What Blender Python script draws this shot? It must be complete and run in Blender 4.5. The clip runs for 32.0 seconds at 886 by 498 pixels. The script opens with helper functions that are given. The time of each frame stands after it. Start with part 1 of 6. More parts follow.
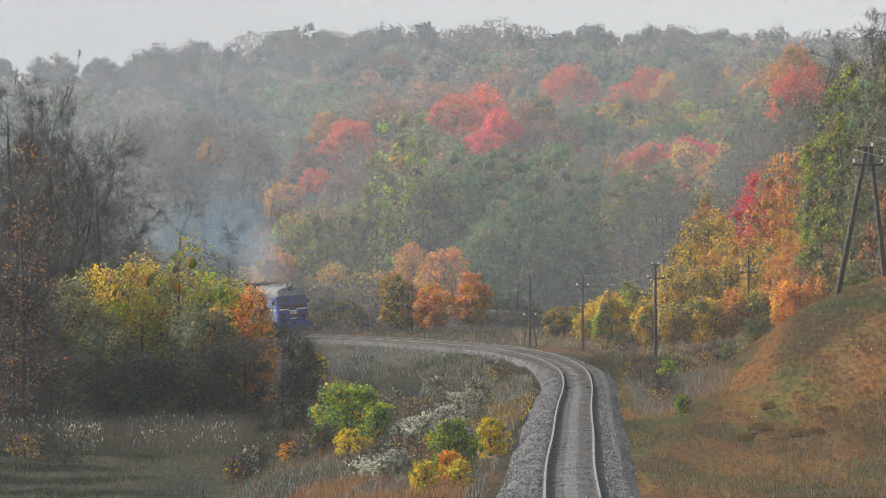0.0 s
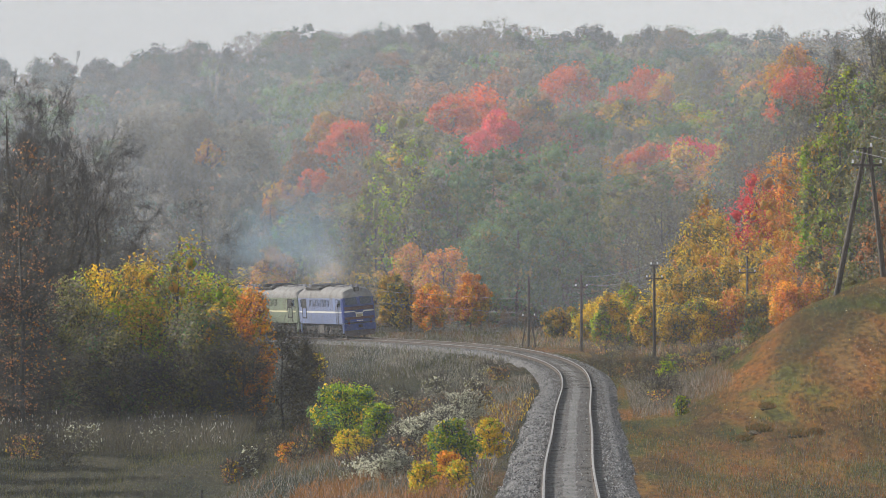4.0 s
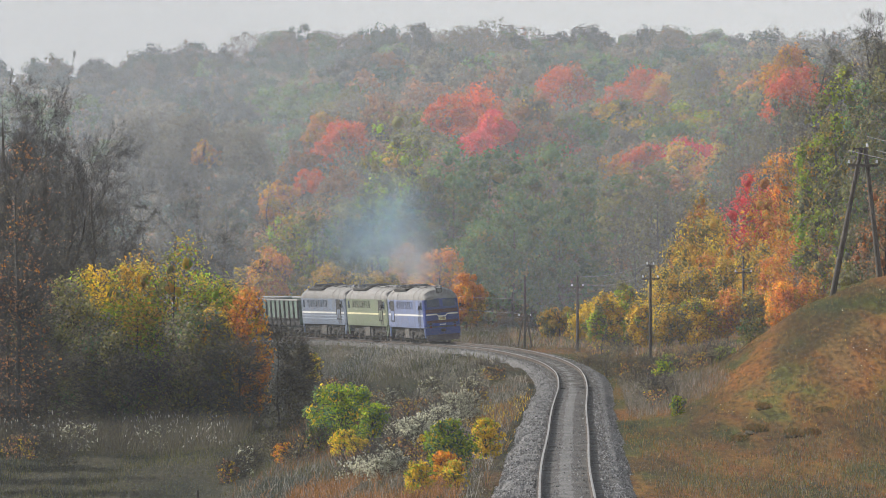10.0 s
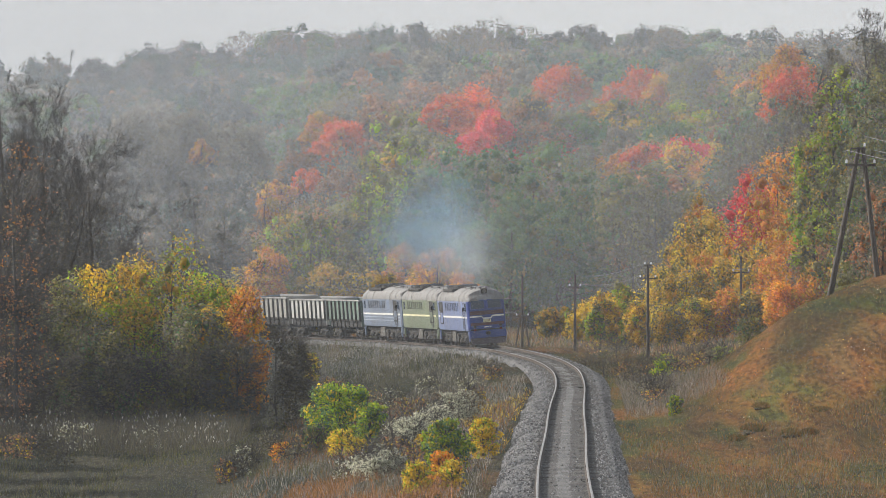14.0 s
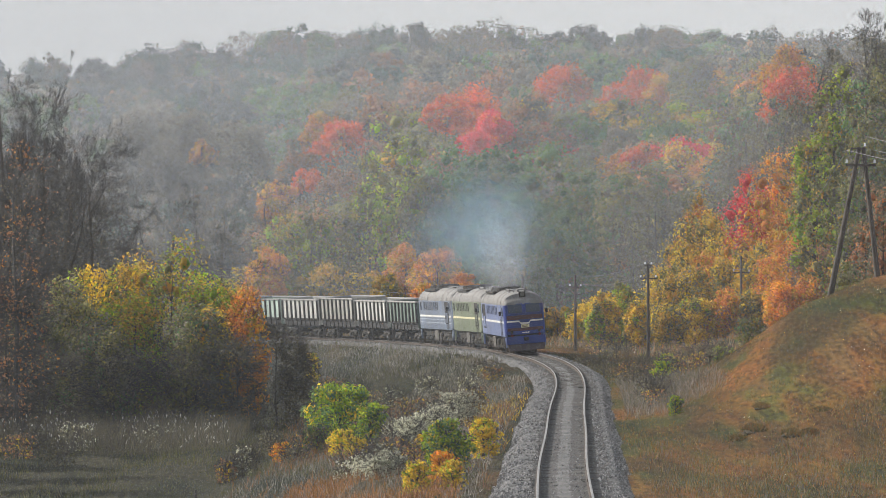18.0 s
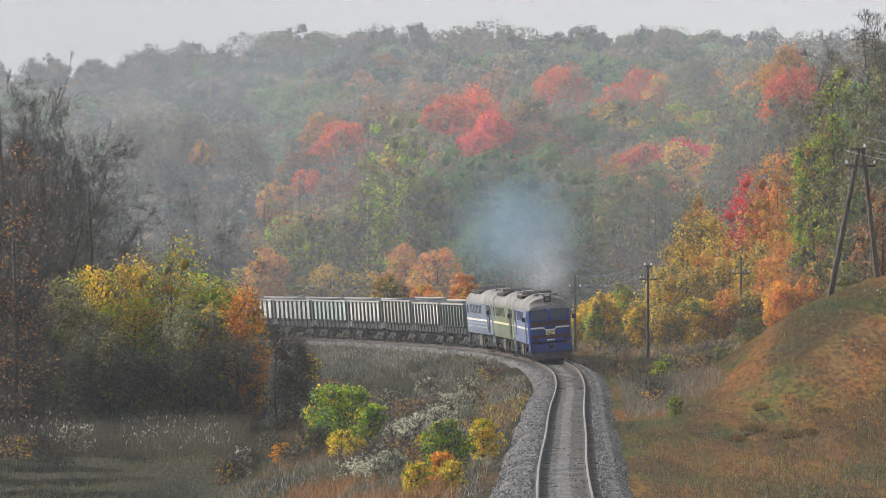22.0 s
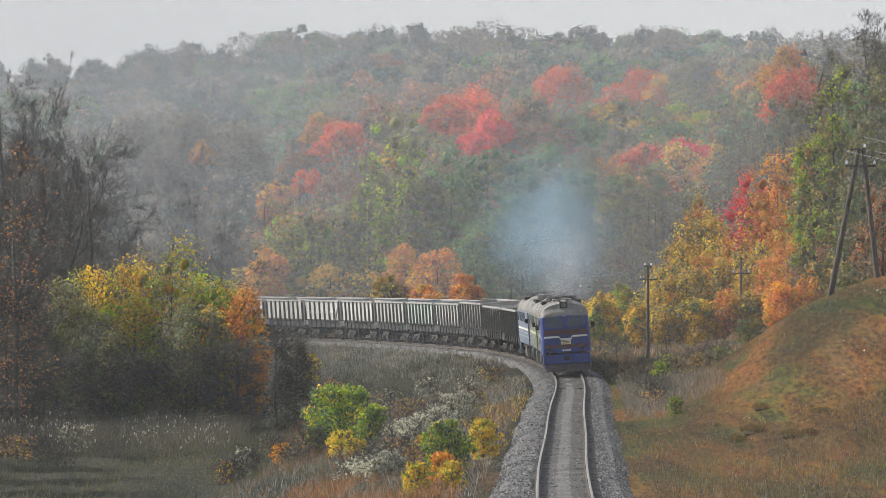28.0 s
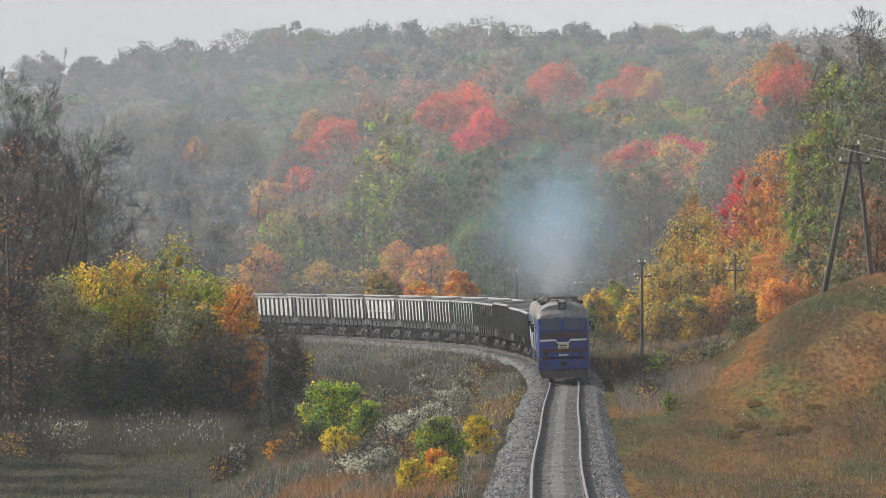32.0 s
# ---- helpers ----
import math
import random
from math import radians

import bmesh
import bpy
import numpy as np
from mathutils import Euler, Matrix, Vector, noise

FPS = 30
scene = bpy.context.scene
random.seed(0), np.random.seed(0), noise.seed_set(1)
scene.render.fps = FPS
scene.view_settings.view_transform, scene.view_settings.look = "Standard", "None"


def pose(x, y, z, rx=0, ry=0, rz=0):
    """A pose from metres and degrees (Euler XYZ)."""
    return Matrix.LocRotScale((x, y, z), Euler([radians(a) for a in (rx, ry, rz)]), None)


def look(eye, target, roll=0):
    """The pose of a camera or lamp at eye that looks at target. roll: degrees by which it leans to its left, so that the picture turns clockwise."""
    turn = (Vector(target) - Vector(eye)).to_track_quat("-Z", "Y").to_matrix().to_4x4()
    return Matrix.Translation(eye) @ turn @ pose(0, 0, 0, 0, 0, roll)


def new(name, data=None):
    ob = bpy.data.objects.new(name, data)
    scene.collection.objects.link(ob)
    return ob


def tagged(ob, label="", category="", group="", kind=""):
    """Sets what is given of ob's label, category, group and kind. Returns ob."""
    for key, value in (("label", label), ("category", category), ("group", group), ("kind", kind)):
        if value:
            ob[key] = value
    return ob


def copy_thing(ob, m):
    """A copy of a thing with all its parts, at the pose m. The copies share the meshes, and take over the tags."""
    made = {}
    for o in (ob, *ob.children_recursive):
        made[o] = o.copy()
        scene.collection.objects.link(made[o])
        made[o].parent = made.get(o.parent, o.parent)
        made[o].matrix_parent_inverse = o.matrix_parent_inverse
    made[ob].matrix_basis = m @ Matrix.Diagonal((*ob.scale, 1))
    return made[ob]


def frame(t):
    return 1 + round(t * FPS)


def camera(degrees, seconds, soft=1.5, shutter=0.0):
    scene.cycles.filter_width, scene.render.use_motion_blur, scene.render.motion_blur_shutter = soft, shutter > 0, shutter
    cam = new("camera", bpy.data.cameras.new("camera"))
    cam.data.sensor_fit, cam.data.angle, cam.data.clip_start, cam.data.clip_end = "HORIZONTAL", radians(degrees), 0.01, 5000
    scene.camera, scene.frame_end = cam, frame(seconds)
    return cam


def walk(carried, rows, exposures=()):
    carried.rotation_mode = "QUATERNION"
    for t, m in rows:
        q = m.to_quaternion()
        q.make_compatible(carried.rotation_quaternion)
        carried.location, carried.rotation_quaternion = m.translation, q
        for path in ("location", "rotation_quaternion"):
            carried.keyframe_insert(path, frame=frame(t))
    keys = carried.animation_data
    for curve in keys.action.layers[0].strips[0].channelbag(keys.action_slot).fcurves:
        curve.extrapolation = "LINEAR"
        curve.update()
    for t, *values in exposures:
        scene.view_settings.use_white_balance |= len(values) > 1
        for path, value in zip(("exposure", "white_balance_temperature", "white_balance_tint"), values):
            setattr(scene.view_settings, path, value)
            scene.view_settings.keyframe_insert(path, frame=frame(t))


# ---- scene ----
scene.cycles.transparent_max_bounces = 32
LENS = 8.97          # degrees across the picture
EYE = 6.784          # camera above the rail heads
cam = camera(LENS, 32.0, soft=0.8)


def aim(dx, dy):
    """The camera's pose on its tripod, panned and tilted by dx and dy hundredths of a degree."""
    return pose(0, 0, EYE, 90.126 + dy / 100, 0, dx / 100)


walk(cam, [(0.0, aim(7.6, -0.9)), (0.5, aim(6.8, -0.4)), (3.5, aim(6.7, -0.4)), (5.5, aim(5.0, 0.2)),
           (7.5, aim(4.9, -0.4)), (9.0, aim(3.1, 0.3)), (10.5, aim(2.2, -0.4)), (12.5, aim(0.1, -0.5)),
           (13.5, aim(-0.3, -0.5)), (14.5, aim(0.3, -0.5)), (16.5, aim(0.3, -0.5)), (19.5, aim(0.2, -0.2)),
           (21.0, aim(0.0, 0.2)), (25.5, aim(0.2, 0.3)), (28.0, aim(0.1, 0.4)), (29.0, aim(-0.5, 0.3)),
           (30.0, aim(-2.3, -0.3)), (31.0, aim(-4.0, -1.7)), (32.0, aim(-6.0, -2.8))],
     exposures=[(0.0, 0.37), (32.0, 0.37)])

# ---------------------------------------------------------------- light
SUN_TO = Vector((-0.80, 0.34, 0.60)).normalized()
world = bpy.data.worlds.new("world")
scene.world = world
world.use_nodes = True
wn = world.node_tree
wn.nodes.clear()
w_out = wn.nodes.new("ShaderNodeOutputWorld")
w_bg = wn.nodes.new("ShaderNodeBackground")
w_sky = wn.nodes.new("ShaderNodeTexSky")
w_sky.sky_type = "NISHITA"
w_sky.sun_disc = False
w_sky.sun_elevation = math.asin(SUN_TO.z)
w_sky.sun_rotation = math.atan2(SUN_TO.x, SUN_TO.y)
w_sky.dust_density = 6.0
w_sky.air_density = 1.0
w_mix = wn.nodes.new("ShaderNodeMix")      # a thin white overcast before the blue
w_mix.data_type = "RGBA"
w_tc = wn.nodes.new("ShaderNodeTexCoord")   # white haze low down, clearer overhead
w_sep = wn.nodes.new("ShaderNodeSeparateXYZ")
w_up = wn.nodes.new("ShaderNodeMapRange")
w_up.inputs["To Min"].default_value, w_up.inputs["To Max"].default_value = 0.92, 0.25
wn.links.new(w_tc.outputs["Generated"], w_sep.inputs[0])
wn.links.new(w_sep.outputs["Z"], w_up.inputs["Value"])
wn.links.new(w_up.outputs[0], w_mix.inputs["Factor"])
w_mix.inputs["B"].default_value = (6.55, 6.65, 6.7, 1)
w_bg.inputs["Strength"].default_value = 0.1
wn.links.new(w_sky.outputs[0], w_mix.inputs["A"])
wn.links.new(w_mix.outputs["Result"], w_bg.inputs[0])
wn.links.new(w_bg.outputs[0], w_out.inputs[0])
sun_data = bpy.data.lights.new("sun", "SUN")
sun_data.energy = 4.6
sun_data.angle = radians(2.0)
sun_data.color = (1.0, 0.94, 0.86)
sun = new("sun", sun_data)
sun.matrix_world = look(SUN_TO * 500, (0, 0, 0))


# ---------------------------------------------------------------- materials
def material(name, rough=0.8, metal=0.0):
    m = bpy.data.materials.new(name)
    m.use_nodes = True
    b = m.node_tree.nodes["Principled BSDF"]
    b.inputs["Roughness"].default_value = rough
    b.inputs["Metallic"].default_value = metal
    return m, m.node_tree, b


def ramp_of(nt, stops):
    r = nt.nodes.new("ShaderNodeValToRGB")
    e = r.color_ramp.elements
    while len(e) < len(stops):
        e.new(0.5)
    for el, (p, c) in zip(e, stops):
        el.position, el.color = p, (*c, 1)
    return r


def noise_at(nt, scale, detail=4, coords="Object", stretch=(1, 1, 1)):
    tc = nt.nodes.new("ShaderNodeTexCoord")
    mp = nt.nodes.new("ShaderNodeMapping")
    mp.inputs["Scale"].default_value = stretch
    n = nt.nodes.new("ShaderNodeTexNoise")
    n.inputs["Scale"].default_value, n.inputs["Detail"].default_value = scale, detail
    nt.links.new(tc.outputs[coords], mp.inputs[0])
    nt.links.new(mp.outputs[0], n.inputs[0])
    return n


def mixed(nt, fac, a, b, kind="MIX"):
    m = nt.nodes.new("ShaderNodeMix")
    m.data_type, m.blend_type = "RGBA", kind
    for key, value in (("Factor", fac), ("A", a), ("B", b)):
        if isinstance(value, (int, float)):
            m.inputs[key].default_value = value
        elif isinstance(value, tuple):
            m.inputs[key].default_value = (*value, 1)
        else:
            nt.links.new(value, m.inputs[key])
    return m.outputs["Result"]


def bumped(nt, b, height, strength, distance):
    bp = nt.nodes.new("ShaderNodeBump")
    bp.inputs["Strength"].default_value, bp.inputs["Distance"].default_value = strength, distance
    nt.links.new(height, bp.inputs["Height"])
    nt.links.new(bp.outputs[0], b.inputs["Normal"])


def leaf_material(name, colours, through_light=0.35):
    """Leaves: one of several tones a leaf, a brightness of its own a tree, some light passing through."""
    m, nt, b = material(name, 0.75)
    b.inputs["Specular IOR Level"].default_value = 0.25
    geo = nt.nodes.new("ShaderNodeNewGeometry")
    n = len(colours)
    r = ramp_of(nt, [(i / max(1, n - 1), c) for i, c in enumerate(colours)])
    nt.links.new(geo.outputs["Random Per Island"], r.inputs[0])
    info = nt.nodes.new("ShaderNodeObjectInfo")
    tone = nt.nodes.new("ShaderNodeMapRange")
    tone.inputs["To Min"].default_value, tone.inputs["To Max"].default_value = 0.75, 1.2
    nt.links.new(info.outputs["Random"], tone.inputs["Value"])
    col = mixed(nt, 1.0, r.outputs[0], tone.outputs[0], "MULTIPLY")
    shade = nt.nodes.new("ShaderNodeMath")       # each leaf lighter or duller
    shade.operation = "FRACT"
    many = nt.nodes.new("ShaderNodeMath")
    many.operation = "MULTIPLY"
    many.inputs[1].default_value = 37.0
    nt.links.new(geo.outputs["Random Per Island"], many.inputs[0])
    nt.links.new(many.outputs[0], shade.inputs[0])
    dull = ramp_of(nt, [(0.0, (0.6, 0.6, 0.62)), (1.0, (1.36, 1.34, 1.28))])
    nt.links.new(shade.outputs[0], dull.inputs[0])
    col = mixed(nt, 1.0, col, dull.outputs[0], "MULTIPLY")
    nt.links.new(col, b.inputs["Base Color"])
    tr = nt.nodes.new("ShaderNodeBsdfTranslucent")
    nt.links.new(col, tr.inputs[0])
    mx = nt.nodes.new("ShaderNodeMixShader")
    mx.inputs[0].default_value = through_light
    nt.links.new(b.outputs[0], mx.inputs[1])
    nt.links.new(tr.outputs[0], mx.inputs[2])
    nt.links.new(mx.outputs[0], nt.nodes["Material Output"].inputs[0])
    return m


def speckled(name, a, b_col, scale, rough=0.9, bump=0.4, dist=0.02, metal=0.0, big=None, stretch=(1, 1, 1)):
    """Two tones in fine noise, shaded by a coarse one, with relief."""
    m, nt, b = material(name, rough, metal)
    fine = noise_at(nt, scale, 6, stretch=stretch)
    coarse = noise_at(nt, scale * 0.07 if big is None else big, 3)
    r = ramp_of(nt, [(0.32, a), (0.68, b_col)])
    nt.links.new(fine.outputs[0], r.inputs[0])
    k = ramp_of(nt, [(0.3, (0.68, 0.68, 0.68)), (0.7, (1.15, 1.12, 1.1))])
    nt.links.new(coarse.outputs[0], k.inputs[0])
    nt.links.new(mixed(nt, 1.0, r.outputs[0], k.outputs[0], "MULTIPLY"), b.inputs["Base Color"])
    if bump:
        bumped(nt, b, fine.outputs[0], bump, dist)
    return m


LEAF = {
    "green": leaf_material("leaf_green", [(0.085, 0.175, 0.075), (0.125, 0.23, 0.09), (0.19, 0.26, 0.09), (0.075, 0.175, 0.11)], 0.4),
    "lime": leaf_material("leaf_lime", [(0.22, 0.38, 0.03), (0.31, 0.45, 0.035), (0.46, 0.48, 0.045), (0.16, 0.3, 0.03)], 0.45),
    "olive": leaf_material("leaf_olive", [(0.169, 0.182, 0.065), (0.26, 0.247, 0.078), (0.143, 0.156, 0.078), (0.325, 0.273, 0.091)]),
    "yellow": leaf_material("leaf_yellow", [(0.52, 0.364, 0.052), (0.65, 0.429, 0.052), (0.39, 0.325, 0.065), (0.715, 0.351, 0.052), (0.234, 0.26, 0.065)], 0.45),
    "gold": leaf_material("leaf_gold", [(0.72, 0.5, 0.04), (0.85, 0.58, 0.04), (0.55, 0.5, 0.07)], 0.45),
    "orange": leaf_material("leaf_orange", [(0.65, 0.26, 0.052), (0.754, 0.338, 0.065), (0.585, 0.195, 0.065), (0.494, 0.312, 0.091)]),
    "flame": leaf_material("leaf_flame", [(0.85, 0.351, 0.026), (0.85, 0.468, 0.039), (0.85, 0.26, 0.026)]),
    "red": leaf_material("leaf_red", [(0.8, 0.13, 0.05), (0.85, 0.2, 0.06), (0.6, 0.1, 0.06), (0.7, 0.25, 0.08)], 0.45),
    "crimson": leaf_material("leaf_crimson", [(0.7, 0.07, 0.09), (0.8, 0.1, 0.1), (0.52, 0.07, 0.09)], 0.45),
    "slate": leaf_material("leaf_slate", [(0.075, 0.09, 0.085), (0.1, 0.115, 0.11), (0.06, 0.075, 0.075)]),
    "teal": leaf_material("leaf_teal", [(0.06, 0.11, 0.085), (0.09, 0.15, 0.11), (0.05, 0.09, 0.08)]),
    "fawn": leaf_material("leaf_fawn", [(0.21, 0.19, 0.145), (0.25, 0.225, 0.17), (0.17, 0.155, 0.12)]),
    "russet": leaf_material("leaf_russet", [(0.364, 0.169, 0.091), (0.468, 0.221, 0.104), (0.286, 0.169, 0.117), (0.39, 0.26, 0.13)]),
    "drab": leaf_material("leaf_drab", [(0.169, 0.156, 0.111), (0.234, 0.215, 0.143), (0.143, 0.15, 0.117), (0.26, 0.221, 0.156)]),
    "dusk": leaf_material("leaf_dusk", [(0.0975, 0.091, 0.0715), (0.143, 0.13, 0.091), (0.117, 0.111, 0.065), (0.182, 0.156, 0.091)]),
    "pale": leaf_material("leaf_pale", [(0.62, 0.63, 0.5), (0.72, 0.72, 0.6), (0.5, 0.52, 0.38)]),
}
TWIG = speckled("twig_bark", (0.05, 0.047, 0.046), (0.105, 0.1, 0.096), 6, 0.95, 0.3, 0.02)
BARK = speckled("bark", (0.05, 0.043, 0.036), (0.12, 0.105, 0.09), 4, 0.95, 0.6, 0.03, stretch=(1, 1, 0.3))
BIRCH = speckled("pale_bark", (0.2, 0.19, 0.18), (0.34, 0.33, 0.31), 3, 0.9, 0.3, 0.02)

# ---------------------------------------------------------------- track alignment
# curvature (1/km) at stations along the line, and the height of the rails there
KN = (0, 30, 60, 90, 120, 150, 180, 210, 240, 270, 300, 650)
KV = (0.609, -0.023, -0.334, 0.217, -0.128, -0.12, 0.295, 0.355, 1.351, 1.927, 1.846, 2.707)
ZN = (0, 60, 120, 180, 240, 300, 360, 420, 520, 650)
ZV = (0, 0.012, -0.042, -0.184, -0.172, 0.141, 0.01, -0.188, -0.386, -0.585)
DS = 0.5
LINE_S = np.arange(0, 700, DS)
_th = 0.026 - np.cumsum(np.interp(LINE_S, KN, KV) * 1e-3) * DS
LINE_X = 2.867 + np.cumsum(np.sin(_th)) * DS
LINE_Y = 130.0 + np.cumsum(np.cos(_th)) * DS
# behind the camera's foot the line bends away to one side
_bs = np.arange(-260, 0, DS)
_bth = 0.026 + np.clip(-_bs, 0, 200) * -0.0022
_bx = 2.867 - np.cumsum(np.sin(_bth)[::-1])[::-1] * DS
_by = 130.0 - np.cumsum(np.cos(_bth)[::-1])[::-1] * DS
LINE_S = np.concatenate([_bs, LINE_S])
LINE_X = np.concatenate([_bx, LINE_X])
LINE_Y = np.concatenate([_by, LINE_Y])
LINE_T = np.concatenate([_bth, _th])


def cant(s):
    return 0.129 * np.clip((s - 172) / 60, 0, 1)


def on_line(s, side=0.0, up=0.0):
    """A place by the line: station, metres to the right of its centre, metres above the rail heads."""
    t = np.interp(s, LINE_S, LINE_T)
    c = cant(s) / 1.59
    z = np.interp(s, ZN, ZV) + cant(s) * 0.5 + side * c + up
    return Vector((np.interp(s, LINE_S, LINE_X) + side * math.cos(t) - up * c * math.cos(t),
                   np.interp(s, LINE_S, LINE_Y) - side * math.sin(t) + up * c * math.sin(t), z))


def beside_line(x, y):
    """Signed distance from the line (right positive) and its station, for arrays of places."""
    x, y = np.asarray(x, float), np.asarray(y, float)
    best = np.full(x.shape, 1e9)
    u = np.zeros(x.shape)
    st = np.zeros(x.shape)
    for i in range(0, len(LINE_S), 16):
        dx, dy = x - LINE_X[i], y - LINE_Y[i]
        d = dx * dx + dy * dy
        closer = d < best
        best = np.where(closer, d, best)
        t = LINE_T[i]
        u = np.where(closer, dx * math.cos(t) - dy * math.sin(t), u)
        st = np.where(closer, LINE_S[i] + dx * math.sin(t) + dy * math.cos(t), st)
    sign = np.where(u < 0, -1, 1)
    far = np.sqrt(best)
    return np.where(far > np.abs(u) + 9, sign * far, u), st


def smooth(a, b, x):
    t = np.clip((np.asarray(x, float) - a) / (b - a), 0, 1)
    return t * t * (3 - 2 * t)


_lattice = np.random.default_rng(5).uniform(-1, 1, (256, 256))


def lattice_noise(x, y):
    xi, yi = np.floor(x).astype(int), np.floor(y).astype(int)
    fx, fy = x - xi, y - yi
    fx, fy = fx * fx * (3 - 2 * fx), fy * fy * (3 - 2 * fy)
    g = lambda i, j: _lattice[i % 256, j % 256]
    return (g(xi, yi) * (1 - fx) + g(xi + 1, yi) * fx) * (1 - fy) + (g(xi, yi + 1) * (1 - fx) + g(xi + 1, yi + 1) * fx) * fy


def roll_of(x, y, size):
    """Gentle unevenness between about -1 and 1 over the given size."""
    h = 0
    for k in range(3):
        f = 2.0 / size * 2.1 ** k
        c, s = math.cos(1.1 * k + 0.4), math.sin(1.1 * k + 0.4)
        h = h + lattice_noise((x * c - y * s) * f + 17.3 * k, (x * s + y * c) * f + 7.7 * k) * 0.5 ** k
    return h


HILL_Y = (600, 640, 700, 800, 900, 1000, 1230)
SPUR = (0, 0.1, 0.25, 0.44, 0.61, 0.76, 1.0)
VALLEY = (0, 0.01, 0.05, 0.16, 0.36, 0.6, 1.0)


def height(x, y):
    """The ground's height."""
    x, y = np.asarray(x, float), np.asarray(y, float)
    u, st = beside_line(x, y)
    rails = np.interp(st, ZN, ZV)
    # meadow on the inner side of the curve, lower than the line
    left = -0.5 - 1.75 * smooth(2.5, 15, -u) + 0.16 * roll_of(x, y * 0.12, 5) * smooth(3, 8, -u)
    left = left + 9 * smooth(26, 90, -u) * smooth(520, 250, y)
    # bank on the outer side, then a hollow, then the wooded slope
    crest = 5.95 * smooth(196, 276, y + 1.2 * roll_of(x, y * 0.3, 9)) - 5.95 * smooth(282, 388, y) + 0.35 * roll_of(y, x, 60)
    reach = smooth(3.2, 15.5 - 3.0 * smooth(200, 120, y), u)
    bank = np.clip(crest, 0, None) * reach + (0.16 * roll_of(x, y * 0.1, 2.6) + 0.14 * np.abs(roll_of(x * 0.6 + 40, y * 0.16, 2.0))) * smooth(4, 8, u) * smooth(400, 340, y)
    slope = 9 * smooth(14, 60, x) * smooth(360, 480, y) * smooth(1150, 640, y)
    right = -0.5 + bank + slope
    h = np.where(u < 0, left, right) + rails * smooth(30, 5, np.abs(u))
    h = np.where(np.abs(u) < 1.9, -0.8 + rails, h)
    # the far side of the valley
    near_y = y - 0.25 * np.abs(x)
    steep = np.interp(near_y, HILL_Y, SPUR)          # the spur beside the line rises early
    gentle = np.interp(near_y, HILL_Y, VALLEY)       # the valley behind it runs on
    spur = smooth(-0.036, -0.016, x / np.maximum(y, 300))
    far = (gentle + (steep - gentle) * spur) * (37.5 + 4.5 * smooth(-90, -20, x)) + 0.02 * np.clip(y - 1230, 0, 300)
    far = far + 1.5 * roll_of(x, y, 160) * smooth(640, 800, y)
    h = h + np.clip(far, 0, None)
    # the knoll on which the camera stands
    d = np.hypot(x, y)
    knoll = 5.2 * smooth(14, 3, d)
    return np.where(d < 14, np.maximum(h * smooth(3, 14, d), knoll), h)


def ground_at(x, y):
    return float(height(np.array([x]), np.array([y]))[0])


# ---------------------------------------------------------------- mesh helpers
def mesh_from(name, verts, faces, mats, index=None, shade=False):
    me = bpy.data.meshes.new(name)
    me.from_pydata([tuple(v) for v in verts] if not isinstance(verts, np.ndarray) else verts.tolist(), [],
                   faces.tolist() if isinstance(faces, np.ndarray) else faces)
    for m in mats:
        me.materials.append(m)
    if index is not None:
        me.polygons.foreach_set("material_index", np.asarray(index, np.int32))
    if shade:
        me.polygons.foreach_set("use_smooth", np.ones(len(me.polygons), bool))
    me.update()
    return me


def part_mesh(name, me, parent, label=""):
    ob = new(name, me)
    ob.parent = parent
    return tagged(ob, label)


def part(name, bm, mat, parent, label="", smooth_angle=None):
    me = bpy.data.meshes.new(name)
    bm.normal_update()
    bm.to_mesh(me)
    bm.free()
    for m in (mat if isinstance(mat, (list, tuple)) else [mat]):
        me.materials.append(m)
    if smooth_angle:
        me.polygons.foreach_set("use_smooth", np.ones(len(me.polygons), bool))
        me.set_sharp_from_angle(angle=radians(smooth_angle))
    ob = new(name, me)
    if parent:
        ob.parent = parent
    return tagged(ob, label)


def box(bm, x0, y0, z0, x1, y1, z1, bevel=0.0, m=None):
    r = bmesh.ops.create_cube(bm, size=1)
    vs = r["verts"]
    bmesh.ops.scale(bm, vec=(x1 - x0, y1 - y0, z1 - z0), verts=vs)
    bmesh.ops.translate(bm, vec=((x0 + x1) / 2, (y0 + y1) / 2, (z0 + z1) / 2), verts=vs)
    if bevel:
        es = list({e for v in vs for e in v.link_edges})
        out = bmesh.ops.bevel(bm, geom=es, offset=bevel, segments=2, affect="EDGES", profile=0.5)
        vs = list({v for f in out["faces"] for v in f.verts})
    if m is not None:
        bmesh.ops.transform(bm, matrix=m, verts=vs)
    return vs


def rod(bm, a, b, r0, r1=None, n=8):
    a, b = Vector(a), Vector(b)
    d = b - a
    out = bmesh.ops.create_cone(bm, cap_ends=True, segments=n, radius1=r0, radius2=r0 if r1 is None else r1, depth=d.length)
    m = Matrix.Translation((a + b) / 2) @ d.to_track_quat("Z", "Y").to_matrix().to_4x4()
    bmesh.ops.transform(bm, matrix=m, verts=out["verts"])
    return out["verts"]


def bmnew():
    return bmesh.new()


